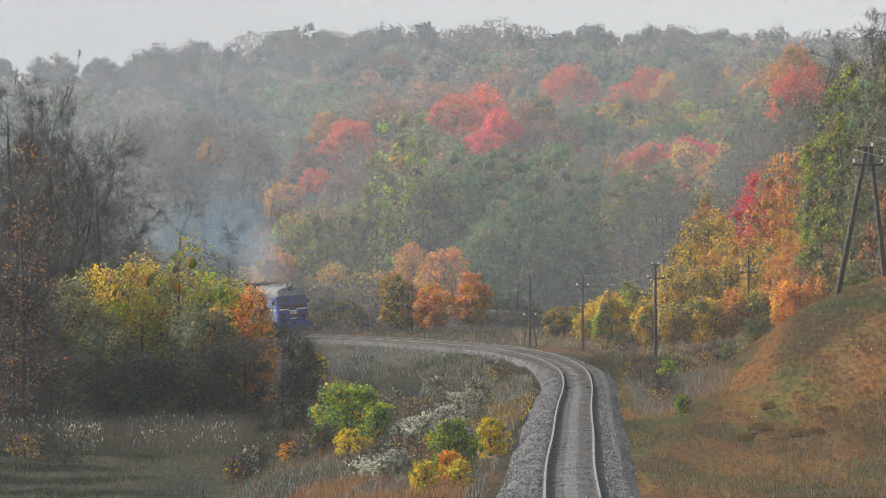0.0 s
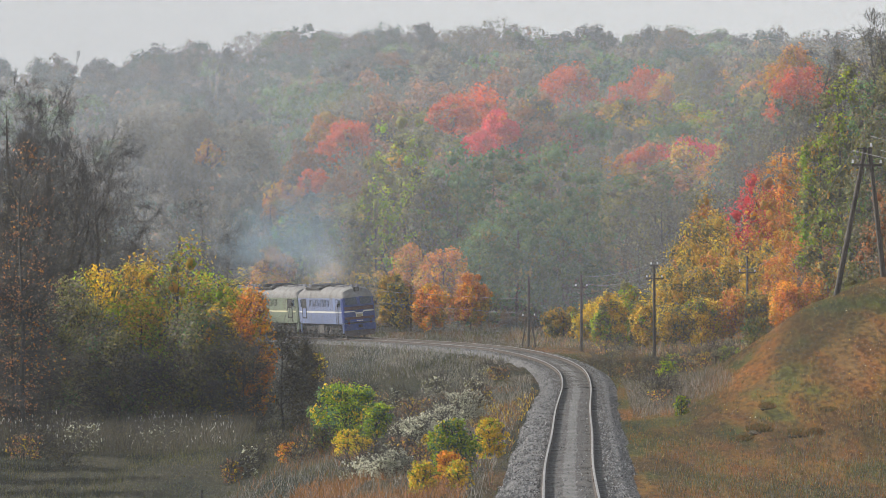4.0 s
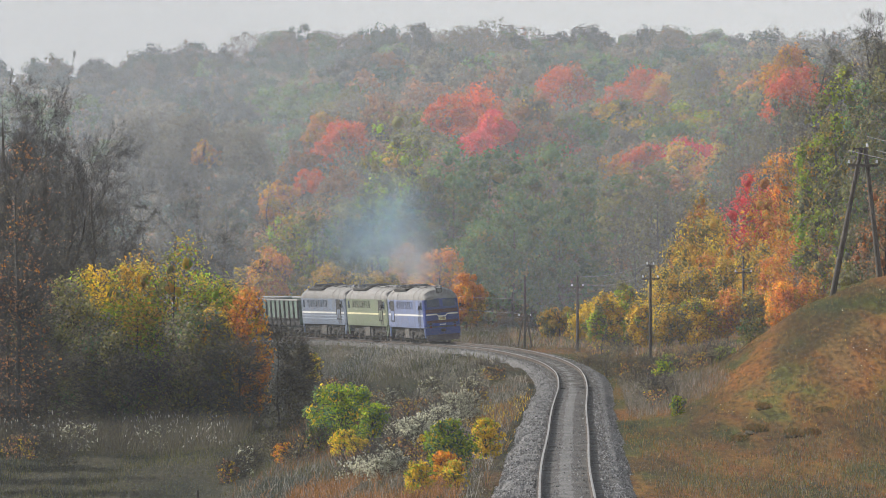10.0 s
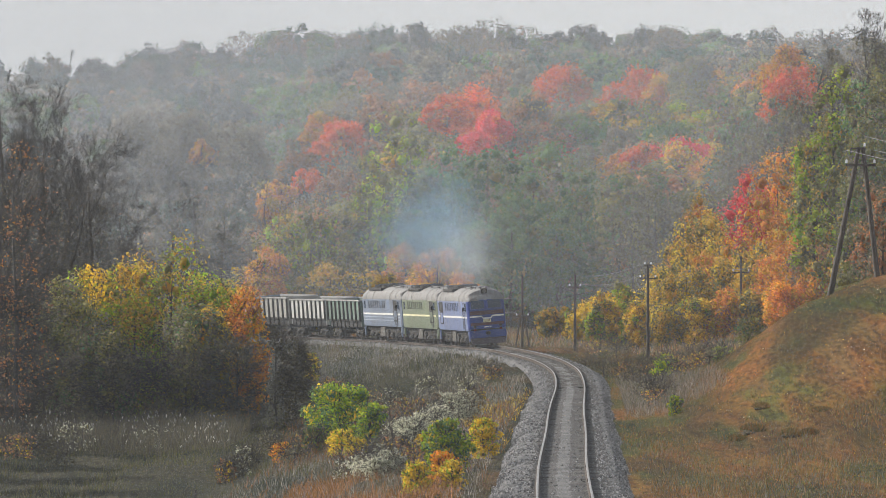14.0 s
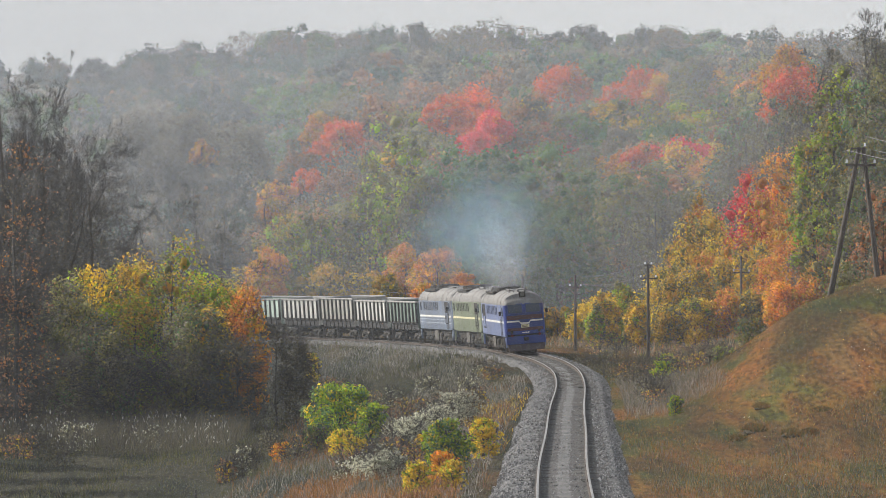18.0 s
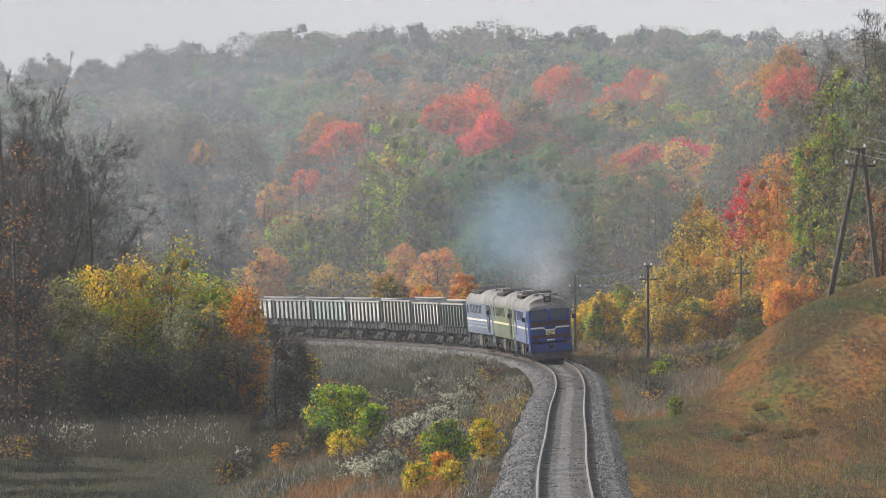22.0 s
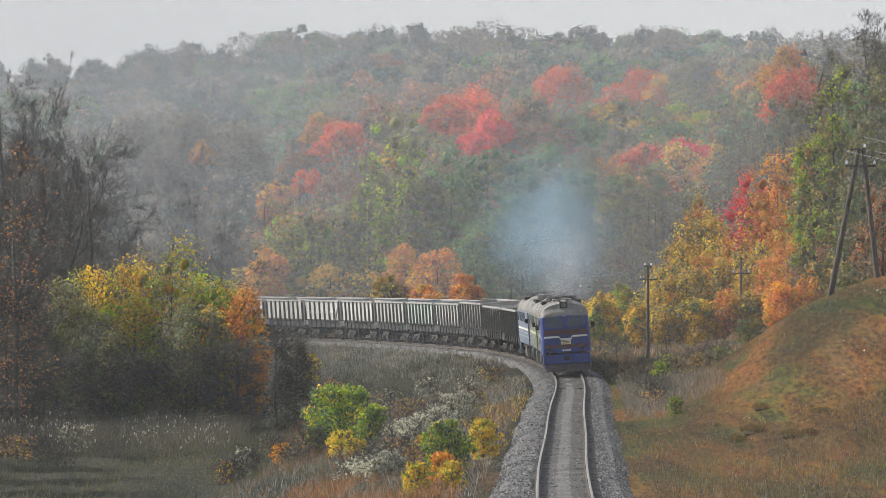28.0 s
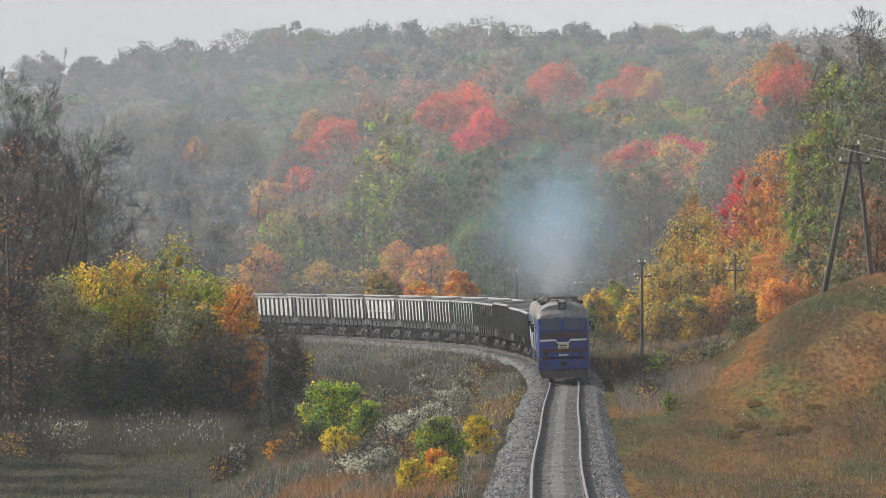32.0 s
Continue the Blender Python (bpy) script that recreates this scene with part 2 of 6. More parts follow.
# ---------------------------------------------------------------- trees
def tubes(segments, sides=4):
    """Tapered tubes from (a, b, ra, rb) rows, as verts and faces."""
    A = np.array([s[0] for s in segments], float)
    B = np.array([s[1] for s in segments], float)
    ra = np.array([s[2] for s in segments])[:, None]
    rb = np.array([s[3] for s in segments])[:, None]
    d = B - A
    d /= np.linalg.norm(d, axis=1, keepdims=True) + 1e-9
    ref = np.where(np.abs(d[:, 2:3]) > 0.9, [[1.0, 0, 0]], [[0, 0, 1.0]])
    p = np.cross(d, ref)
    p /= np.linalg.norm(p, axis=1, keepdims=True)
    q = np.cross(d, p)
    rings = []
    for base, r in ((A, ra), (B, rb)):
        for k in range(sides):
            a = 2 * math.pi * k / sides
            rings.append(base + r * (math.cos(a) * p + math.sin(a) * q))
    v = np.stack(rings, 1).reshape(-1, 3)
    n = len(segments)
    f = []
    for k in range(sides):
        k2 = (k + 1) % sides
        f.append(np.stack([np.arange(n) * 2 * sides + i for i in (k, k2, sides + k2, sides + k)], 1))
    return v, np.concatenate(f)


def skeleton_of(rng, h, spread, levels, trunk_r, limbs=9, bole=0.25, lean=0.25, kids=5, rise=0.7):
    """Branches of a tree: rows (a, b, ra, rb)."""
    rows, tips = [], []
    p = np.zeros(3)
    nodes = []
    steps = 7
    for i in range(steps):
        q = p + np.array([rng.normal(0, lean * h * 0.02), rng.normal(0, lean * h * 0.02), h * 0.92 / steps])
        r0, r1 = trunk_r * (1 - i / steps) ** 0.8 + 0.02, trunk_r * (1 - (i + 1) / steps) ** 0.8 + 0.02
        rows.append((p, q, r0, r1))
        nodes.append((p, q, r0))
        p = q
    tips.append(p)

    def grow(a, direction, length, r, level):
        bend = a
        d = direction
        n = 3
        for k in range(n):
            d = d + rng.normal(0, 0.16, 3) + np.array([0, 0, 0.07])
            d = d / np.linalg.norm(d)
            e = bend + d * length / n
            rr = r * (1 - (k + 1) / (n + 0.6))
            rows.append((bend, e, max(r * (1 - k / (n + 0.6)), 0.008), max(rr, 0.006)))
            if level > 0:
                for _ in range(kids if k else kids - 2):
                    side = d + rng.normal(0, 0.75, 3)
                    side[2] += 0.15
                    side /= np.linalg.norm(side)
                    grow(bend + (e - bend) * rng.uniform(0.2, 1), side, length * rng.uniform(0.35, 0.6), rr * 0.6, level - 1)
            bend = e
        tips.append(bend)

    for i in range(limbs):
        f = bole + (0.97 - bole) * (i + rng.uniform(0, 0.8)) / limbs
        k = min(int(f * steps), steps - 1)
        a = nodes[k][0] + (nodes[k][1] - nodes[k][0]) * (f * steps - k)
        ang = i * 2.4 + rng.uniform(-0.5, 0.5)
        out = spread * math.sqrt(max(0.08, 1 - ((f - 0.45) / 0.62) ** 2)) * rng.uniform(0.75, 1.1)
        d = np.array([math.cos(ang), math.sin(ang), rise * rng.uniform(0.6, 1.3)])
        d /= np.linalg.norm(d)
        grow(a, d, out * 1.1, nodes[k][2] * 0.5, levels)
    return rows, np.array(tips)


def leaves(rng, centres, radii, n, size, flat=0.8, tri=False, inner=0.15, outer=1.25):
    """n leaf clumps, as bent kites or single blades, spread through the shells of lobes. Also says to which lobe each belongs."""
    w = radii ** 2
    pick = rng.choice(len(centres), n, p=w / w.sum())
    d = rng.normal(0, 1, (n, 3))
    d /= np.linalg.norm(d, axis=1, keepdims=True)
    c = centres[pick] + d * (radii[pick] * rng.uniform(inner, outer, n) ** 0.6)[:, None] * [1, 1, flat]
    nrm = d * 0.6 + rng.normal(0, 0.6, (n, 3)) + [0, 0, 0.35]
    nrm /= np.linalg.norm(nrm, axis=1, keepdims=True)
    a = np.cross(nrm, rng.normal(0, 1, (n, 3)))
    a /= np.linalg.norm(a, axis=1, keepdims=True)
    b = np.cross(nrm, a)
    s = (size * rng.uniform(0.6, 1.35, n))[:, None]
    if tri:
        v = np.stack([c - a * s, c + a * s * 0.6 + b * s * 0.8, c + a * s * 0.6 - b * s * 0.8], 1).reshape(-1, 3)
        f = np.arange(n * 3).reshape(-1, 3)
    else:
        v = np.stack([c - a * s, c + b * s * 0.55 + nrm * s * 0.15, c + a * s, c - b * s * 0.55 + nrm * s * 0.15], 1).reshape(-1, 3)
        f = np.arange(n * 4).reshape(-1, 4)
    return v, f, pick


def sprays(rng, centres, radii, n, length, width, origin, upward=0.18):
    """Fine bare twigs: slivers that point out and up from the tree's middle."""
    pick = rng.integers(len(centres), size=n)
    d = rng.normal(0, 1, (n, 3))
    d /= np.linalg.norm(d, axis=1, keepdims=True)
    c = centres[pick] + d * (radii[pick] * rng.uniform(0, 1.1, n))[:, None]
    out = (c - origin) * [1, 1, 0.12]
    out /= np.linalg.norm(out, axis=1, keepdims=True) + 1e-6
    out = out + rng.normal(0, 0.45, (n, 3)) + [0, 0, upward]
    out /= np.linalg.norm(out, axis=1, keepdims=True)
    s = np.cross(out, rng.normal(0, 1, (n, 3)))
    s *= width / np.linalg.norm(s, axis=1, keepdims=True)
    tip = c + out * (length * rng.uniform(0.5, 1.4, n))[:, None]
    v = np.stack([c - s, c + s, tip], 1).reshape(-1, 3)
    return v, np.arange(n * 3).reshape(-1, 3)


MIX = {"green": (("green", 0.72), ("olive", 0.28)), "lime": (("lime", 0.38), ("olive", 0.42), ("yellow", 0.2)), "olive": (("olive", 0.5), ("drab", 0.3), ("green", 0.2)),
       "yellow": (("yellow", 0.44), ("olive", 0.26), ("gold", 0.14), ("drab", 0.16)), "orange": (("orange", 0.42), ("yellow", 0.28), ("flame", 0.1), ("russet", 0.2)), "sunny": (("gold", 0.4), ("yellow", 0.25), ("olive", 0.2), ("lime", 0.15)), "aspen": (("olive", 0.36), ("lime", 0.32), ("yellow", 0.32)), "red": (("red", 0.7), ("russet", 0.16), ("orange", 0.14)),
       "crimson": (("crimson", 0.75), ("red", 0.25)), "russet": (("russet", 0.6), ("drab", 0.25), ("orange", 0.15)), "drab": (("drab", 0.7), ("dusk", 0.3)), "dusk": (("dusk", 0.7), ("drab", 0.3)),
       "flame": (("flame", 0.75), ("gold", 0.25)), "gold": (("gold", 0.64), ("lime", 0.24), ("yellow", 0.12)), "leafy": (("lime", 0.62), ("green", 0.32), ("gold", 0.06)), "weedy": (("drab", 0.45), ("pale", 0.4), ("olive", 0.15)), "snowy": (("pale", 0.88), ("drab", 0.12)), "amber": (("orange", 0.45), ("flame", 0.2), ("yellow", 0.35)),
       "rosy": (("russet", 0.4), ("drab", 0.35), ("crimson", 0.25)), "fawny": (("fawn", 0.6), ("drab", 0.4)),
       "fading": (("russet", 0.45), ("drab", 0.4), ("gold", 0.15))}


def lobes_of(rng, h, spread, bole, count, fine=1.0):
    """Leafy lobes filling an uneven egg-shaped crown."""
    f = bole + (0.97 - bole) * rng.uniform(0, 1, count) ** 0.9
    w = np.sqrt(np.clip(1 - ((f - bole - 0.45 * (1 - bole)) / (0.6 * (1 - bole))) ** 2, 0.12, 1))
    ang = rng.uniform(0, 6.28, count)
    out = spread * w * rng.uniform(0.1, 1, count) ** 0.6 * 0.86 * (1 + 0.2 * np.sin(3 * ang + h))
    c = np.stack([np.cos(ang) * out, np.sin(ang) * out, f * h], 1)
    r = min(spread, 3.5 + 0.3 * max(0, spread - 3.5)) * rng.uniform(0.2, 0.42, count) * fine
    c[:, 2] = np.minimum(c[:, 2], h - r * 0.6)
    return c, r


_t = (1 + 5 ** 0.5) / 2
ICO_V = np.array([(-1, _t, 0), (1, _t, 0), (-1, -_t, 0), (1, -_t, 0), (0, -1, _t), (0, 1, _t), (0, -1, -_t), (0, 1, -_t), (_t, 0, -1), (_t, 0, 1), (-_t, 0, -1), (-_t, 0, 1)]) / math.hypot(1, _t)
ICO_F = np.array([(0, 11, 5), (0, 5, 1), (0, 1, 7), (0, 7, 10), (0, 10, 11), (1, 5, 9), (5, 11, 4), (11, 10, 2), (10, 7, 6), (7, 1, 8),
                  (3, 9, 4), (3, 4, 2), (3, 2, 6), (3, 6, 8), (3, 8, 9), (4, 9, 5), (2, 4, 11), (6, 2, 10), (8, 6, 7), (9, 8, 1)])


def crown_lobes(rng, h, spread, bole, count, low=-0.55, bough=(0.15, 0.36)):
    """Boughs over a domed crown: places and sizes, the middle one last."""
    zc, half = (bole + 1) / 2 * h, (1 - bole) / 2 * h
    k = np.arange(count) + 0.5
    dz = 1 - (1 - low) * k / count
    ang = k * 2.39996 + rng.normal(0, 0.4, count)
    ring = np.sqrt(np.clip(1 - dz * dz, 0.02, 1))
    r = rng.uniform(*bough, count) * min(spread, half * 1.5)
    lump = (1 + 0.13 * np.sin(3 * ang + h * 5) + rng.normal(0, 0.09, count)) * (1 - 0.45 * rng.uniform(0, 1, count) ** 2)
    c = np.stack([np.cos(ang) * ring * (spread - r * 0.75) * lump, np.sin(ang) * ring * (spread - r * 0.75) * lump,
                  zc + dz * (half - r * 0.75) * np.minimum(lump, 1.06)], 1)
    return np.concatenate([c, [[0, 0, zc - 0.1 * half]]]), np.append(r, 0.5 * min(spread, half))


def crown_leaves(rng, c, r, n, size, core=True, ragged=1.0, tall=0.9):
    """Leaves lying over the boughs, turned as the boughs' outsides are, on a dense core of foliage."""
    mid = c[-1]
    w = r[:-1] ** 2
    pick = rng.choice(len(w), n, p=w / w.sum())
    out = c[:-1] - mid
    out = out / (np.linalg.norm(out, axis=1, keepdims=True) + 1e-6)
    d = rng.normal(0, 1, (n, 3)) + out[pick] * 0.7
    d /= np.linalg.norm(d, axis=1, keepdims=True)
    p = c[pick] + d * (r[pick] * (0.7 + ragged * rng.uniform(0, 1, n) ** 2 * 0.85))[:, None] * [1, 1, tall]
    gap = np.linalg.norm((p[:, None] - c[None]) / [1, 1, tall], axis=2) < 0.6 * r[None]
    keep = ~gap.any(1)
    p, d, pick = p[keep], d[keep], pick[keep]
    n = len(p)
    nrm = d + rng.normal(0, 0.6, (n, 3)) + [0, 0, 0.15]
    nrm /= np.linalg.norm(nrm, axis=1, keepdims=True)
    a = np.cross(nrm, rng.normal(0, 1, (n, 3)))
    a /= np.linalg.norm(a, axis=1, keepdims=True)
    b = np.cross(nrm, a)
    s = (size * rng.uniform(0.55, 1.4, n))[:, None]
    v = np.stack([p - a * s, p + a * s * 0.6 + b * s * 0.75, p + a * s * 0.6 - b * s * 0.75], 1).reshape(-1, 3)
    f = np.arange(n * 3).reshape(-1, 3)
    if core:                                         # a share of the boughs' thickness
        m = len(c)
        cv = c[:, None] + ICO_V[None] * (r * 0.56 * core)[:, None, None] * rng.uniform(0.65, 1.2, (m, 12, 1)) * [1, 1, tall]
        cf = (ICO_F[None] + (np.arange(m) * 12)[:, None, None]).reshape(-1, 3)
        f = np.concatenate([f, cf + len(v)])
        v = np.concatenate([v, cv.reshape(-1, 3)])
        pick = np.concatenate([pick, np.repeat(np.arange(m), 20)])
    return v, f, pick, n


def tree(name, seed, h, spread, leaf, n_leaves, leaf_size, label, bole=0.2, lobes=None, levels=0, limbs=12,
         twig=BARK, trunk_r=None, category="tree", kids=4, rise=0.7, tri=False, twigs=0, fine=1.0, twig_len=0.9, inner=0.15, outer=1.25, mass=0, tall=0.9, core=True, low=-0.55):
    rng = np.random.default_rng(seed)
    rows, tips = skeleton_of(rng, h * 0.95, spread, levels, trunk_r or h * 0.009, limbs, max(bole, 0.1), kids=kids, rise=rise)
    thick = [r for r in rows if r[2] > 0.035]
    thin = [r for r in rows if r[2] <= 0.035]
    v, f = tubes(thick or rows[:3], 5)
    f = f.tolist()
    if thin:
        v2, f2 = tubes(thin, 3)
        f += (f2 + len(v)).tolist()
        v = np.concatenate([v, v2])
    top = new(name)
    tagged(top, label, category)
    part_mesh("trunk", mesh_from("trunk", v, f, [twig]), top)
    if mass:
        c, r = crown_lobes(rng, h, spread, bole, mass, low)
        v, f, pick, n = crown_leaves(rng, c, r, n_leaves, leaf_size, core, 1.0, tall)
        kinds = MIX[leaf]
        share = np.cumsum([q for _, q in kinds])
        rank = np.argsort(np.argsort(rng.uniform(0, 1, len(c)))) / len(c)
        key = rank[pick] * 0.7 + rng.uniform(0, 1, len(pick)) * 0.3
        part_mesh("crown", mesh_from("crown", v, f, [LEAF[k] for k, _ in kinds], np.minimum(np.searchsorted(share, key), len(kinds) - 1), True), top)
    else:
        c, r = lobes_of(rng, h, spread, bole, lobes or int(34 + 2.6 * h), fine)
    if n_leaves and not mass:
        v, f, pick = leaves(rng, c, r, n_leaves, leaf_size, tri=tri, inner=inner, outer=outer)
        kinds = MIX[leaf]
        share = np.cumsum([q for _, q in kinds])
        of_lobe = rng.uniform(0, 1, len(c))[pick] * 0.65 + rng.uniform(0, 1, len(pick)) * 0.35
        rank = np.argsort(np.argsort(of_lobe)) / len(of_lobe)
        part_mesh("crown", mesh_from("crown", v, f, [LEAF[k] for k, _ in kinds], np.minimum(np.searchsorted(share, rank), len(kinds) - 1)), top)
    if twigs:
        v, f = sprays(rng, c, r, twigs, twig_len, 0.014, np.array([0, 0, h * 0.35]))
        part_mesh("twigs", mesh_from("twigs", v, f, [TWIG]), top, "fine bare twigs")
    return top

# ---------------------------------------------------------------- ground
def grid_axis(parts):
    out = []
    for a, b, step in parts:
        out.append(np.arange(a, b, step))
    return np.unique(np.round(np.concatenate(out + [np.array([parts[-1][1]])]), 3))


GX = grid_axis([(-3500, -500, 500), (-500, -120, 40), (-120, -40, 8), (-40, -14, 1.6), (-14, 40, 0.8), (40, 120, 6), (120, 500, 40), (500, 3500, 500)])
GY = grid_axis([(-3500, -300, 400), (-300, -30, 30), (-30, 130, 4), (130, 420, 1.4), (420, 660, 4), (660, 1400, 20), (1400, 4500, 300)])
gxx, gyy = np.meshgrid(GX, GY)
gz = height(gxx.ravel(), gyy.ravel())
_nx, _ny = len(GX), len(GY)
_i = np.arange(_nx * _ny).reshape(_ny, _nx)
_faces = np.stack([_i[:-1, :-1], _i[:-1, 1:], _i[1:, 1:], _i[1:, :-1]], -1).reshape(-1, 4)


def ground_material():
    """Grey-olive meadow turf on one side of the line, russet and green mottled turf on the other."""
    m, nt, b = material("dry_grass_ground", 0.95)
    b.inputs["Specular IOR Level"].default_value = 0.1
    fine = noise_at(nt, 5.0, 6, stretch=(1, 0.12, 1))
    mid = noise_at(nt, 0.5, 5, stretch=(1, 0.09, 1))
    broad = noise_at(nt, 0.4, 3, stretch=(1, 0.07, 1))
    # meadow tones darkened below grey-olive turf, putting part of its shade into colour
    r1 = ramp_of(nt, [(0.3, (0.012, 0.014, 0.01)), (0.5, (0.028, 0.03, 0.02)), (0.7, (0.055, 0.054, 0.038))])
    r2 = ramp_of(nt, [(0.3, (0.026, 0.03, 0.008)), (0.4, (0.06, 0.062, 0.014)), (0.48, (0.1, 0.058, 0.014)), (0.58, (0.105, 0.046, 0.012)), (0.7, (0.12, 0.075, 0.026))])
    nt.links.new(fine.outputs[0], r1.inputs[0])
    nt.links.new(mid.outputs[0], r2.inputs[0])
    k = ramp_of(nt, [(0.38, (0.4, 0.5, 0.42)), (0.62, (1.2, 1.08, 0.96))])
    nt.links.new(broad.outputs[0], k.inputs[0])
    turf = nt.nodes.new("ShaderNodeAttribute")
    turf.attribute_name = "turf"
    speck = ramp_of(nt, [(0.35, (0.4, 0.4, 0.42)), (0.65, (1.4, 1.4, 1.35))])
    nt.links.new(fine.outputs[0], speck.inputs[0])
    right = mixed(nt, 1.0, r2.outputs[0], speck.outputs[0], "MULTIPLY")
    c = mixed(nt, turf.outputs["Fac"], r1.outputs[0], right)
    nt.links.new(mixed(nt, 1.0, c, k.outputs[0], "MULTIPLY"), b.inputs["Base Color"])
    both = nt.nodes.new("ShaderNodeMath")
    both.operation = "MULTIPLY_ADD"
    both.inputs[1].default_value = 3.0
    nt.links.new(mid.outputs[0], both.inputs[0])
    nt.links.new(fine.outputs[0], both.inputs[2])
    bumped(nt, b, both.outputs[0], 1.0, 0.1)
    return m


ground = new("ground", mesh_from("ground", np.stack([gxx.ravel(), gyy.ravel(), gz], 1), _faces, [ground_material()], shade=True))
_u, _ = beside_line(gxx.ravel(), gyy.ravel())
_turf = ground.data.attributes.new("turf", "FLOAT", "POINT")
_turf.data.foreach_set("value", np.clip(smooth(-4, 3, _u) + 0.4 * roll_of(gxx.ravel(), gyy.ravel() * 0.1, 3) * smooth(-12, -3, _u), 0, 1))
tagged(ground, "rolling meadow of dry autumn grass with a bank beside the railway", "ground", kind="structure")


# ---------------------------------------------------------------- track
def sweep(stations, profile, close=False):
    """A profile of (side, up) carried along the line."""
    rows = [[on_line(s, a, b) for a, b in profile] for s in stations]
    n = len(profile)
    v = [p for r in rows for p in r]
    f = []
    for i in range(len(rows) - 1):
        for k in range(n if close else n - 1):
            k2 = (k + 1) % n
            f.append((i * n + k, i * n + k2, (i + 1) * n + k2, (i + 1) * n + k))
    return v, f


BALLAST = speckled("ballast_stone", (0.06, 0.061, 0.063), (0.2, 0.203, 0.208), 18, 0.95, 1.0, 0.06, big=0.5)
# oil stain together with the rails' shade, both put into this stone's colour
OILY_SHADED = speckled("oily_shaded_ballast", (0.018, 0.018, 0.018), (0.088, 0.086, 0.084), 14, 0.95, 1.0, 0.06, big=0.5)
GRIMY = speckled("grimy_ballast", (0.026, 0.026, 0.027), (0.105, 0.104, 0.103), 16, 0.95, 1.0, 0.06, big=0.5)
RAIL_TOP = speckled("worn_rail_head", (0.22, 0.22, 0.22), (0.36, 0.355, 0.35), 9, 0.45, 0.05, 0.002, metal=0.75)
RAIL_SIDE = speckled("rusty_rail_web", (0.045, 0.036, 0.03), (0.09, 0.07, 0.058), 12, 0.85, 0.2, 0.004)
CONCRETE = speckled("sleeper_concrete", (0.055, 0.053, 0.05), (0.125, 0.122, 0.115), 8, 0.9, 0.3, 0.01)

b_st = np.concatenate([np.arange(-230, 20, 5), np.arange(20, 430, 0.8), np.arange(430, 690, 3)])
prof = [(-2.7, -0.95), (-2.2, -0.55), (-1.75, -0.25), (-1.5, -0.2), (-1.05, -0.215), (-0.55, -0.24), (-0.2, -0.195), (0.2, -0.195), (0.55, -0.225), (1.05, -0.25), (1.5, -0.2),
        (1.75, -0.25), (2.2, -0.55), (2.7, -0.95)]
bv, bf = sweep(b_st, prof)
rng0 = np.random.default_rng(3)
bv = np.array([tuple(p) for p in bv]) + rng0.normal(0, 1, (len(bv), 3)) * [0.03, 0, 0.028]
# bands 4, 8 and 9 beside the rails carry oil and painted rail shade
ballast = tagged(new("ballast_bed", mesh_from("ballast_bed", bv, bf, [BALLAST, OILY_SHADED, GRIMY], [(0, 0, 0, 0, 1, 2, 0, 2, 1, 1, 0, 0, 0)[i % 13] for i in range(len(bf))])), "grey crushed-stone ballast bed under the track", "ballast", kind="structure")


def track_rail(side):
    """Flat-bottomed rail: foot, web and a shiny head."""
    half = [(-0.075, -0.18), (-0.075, -0.165), (-0.012, -0.15), (-0.01, -0.05), (-0.037, -0.04), (-0.037, -0.006), (-0.028, 0.0)]
    p = half + [(-a, b) for a, b in half[::-1]]
    st = np.concatenate([np.arange(-230, 20, 6), np.arange(20, 420, 1.5), np.arange(420, 690, 4)])
    v, f = sweep(st, [(a + side, b) for a, b in p], close=True)
    n = len(p)
    idx = [1 if (i % n) in (5, 6, 7) else 0 for i in range(len(f))]
    top = tagged(new("rail"), "worn steel rail with a bright running surface on the ballast", "rail", "rails of the track")
    part_mesh("rail_web", mesh_from("rail_web", v, [q for q, k in zip(f, idx) if not k], [RAIL_SIDE]), top, "rust-brown web and foot")
    v2, f2 = sweep(st, [(a + side, b) for a, b in p[5:9]])
    part_mesh("rail_head", mesh_from("rail_head", v2, f2, [RAIL_TOP]), top, "bright worn head")
    # bolted joints
    for s in np.arange(34, 200, 12.5):
        for sg in (-1, 1):
            bm = bmnew()
            c = on_line(s + 0.3 * (side > 0), side + sg * 0.03, -0.1)
            m = Matrix.Translation(c) @ Matrix.Rotation(-float(np.interp(s, LINE_S, LINE_T)), 4, "Z")
            box(bm, -0.018, -0.4, -0.045, 0.018, 0.4, 0.045, 0, m)
            part("joint_bar", bm, RAIL_SIDE, top)


track_rail(-0.797)
track_rail(0.797)


def sleeper_mesh():
    bm = bmnew()
    box(bm, -1.35, -0.13, -0.2, 1.35, 0.13, 0.0, 0.025)
    for v in bm.verts:
        if v.co.z > -0.05 and abs(v.co.x) < 0.6:
            v.co.z -= 0.035
    me = bpy.data.meshes.new("sleeper")
    bm.to_mesh(me)
    bm.free()
    me.materials.append(CONCRETE)
    return me


track_bed = tagged(new("sleepers"), "weathered concrete sleepers half sunk in ballast", "sleepers", kind="structure")
_sl = sleeper_mesh()
_rs = random.Random(4)
for i in range(290):
    s = 26 + i * 0.56
    ob = part_mesh("sleeper", _sl, track_bed)
    t = float(np.interp(s, LINE_S, LINE_T))
    ob.matrix_local = Matrix.Translation(on_line(s, 0.02 * _rs.uniform(-1, 1), -0.225 + _rs.uniform(-0.03, 0.012))) @ Euler((0, -cant(s) / 1.59, -t + _rs.uniform(-0.01, 0.01))).to_matrix().to_4x4()


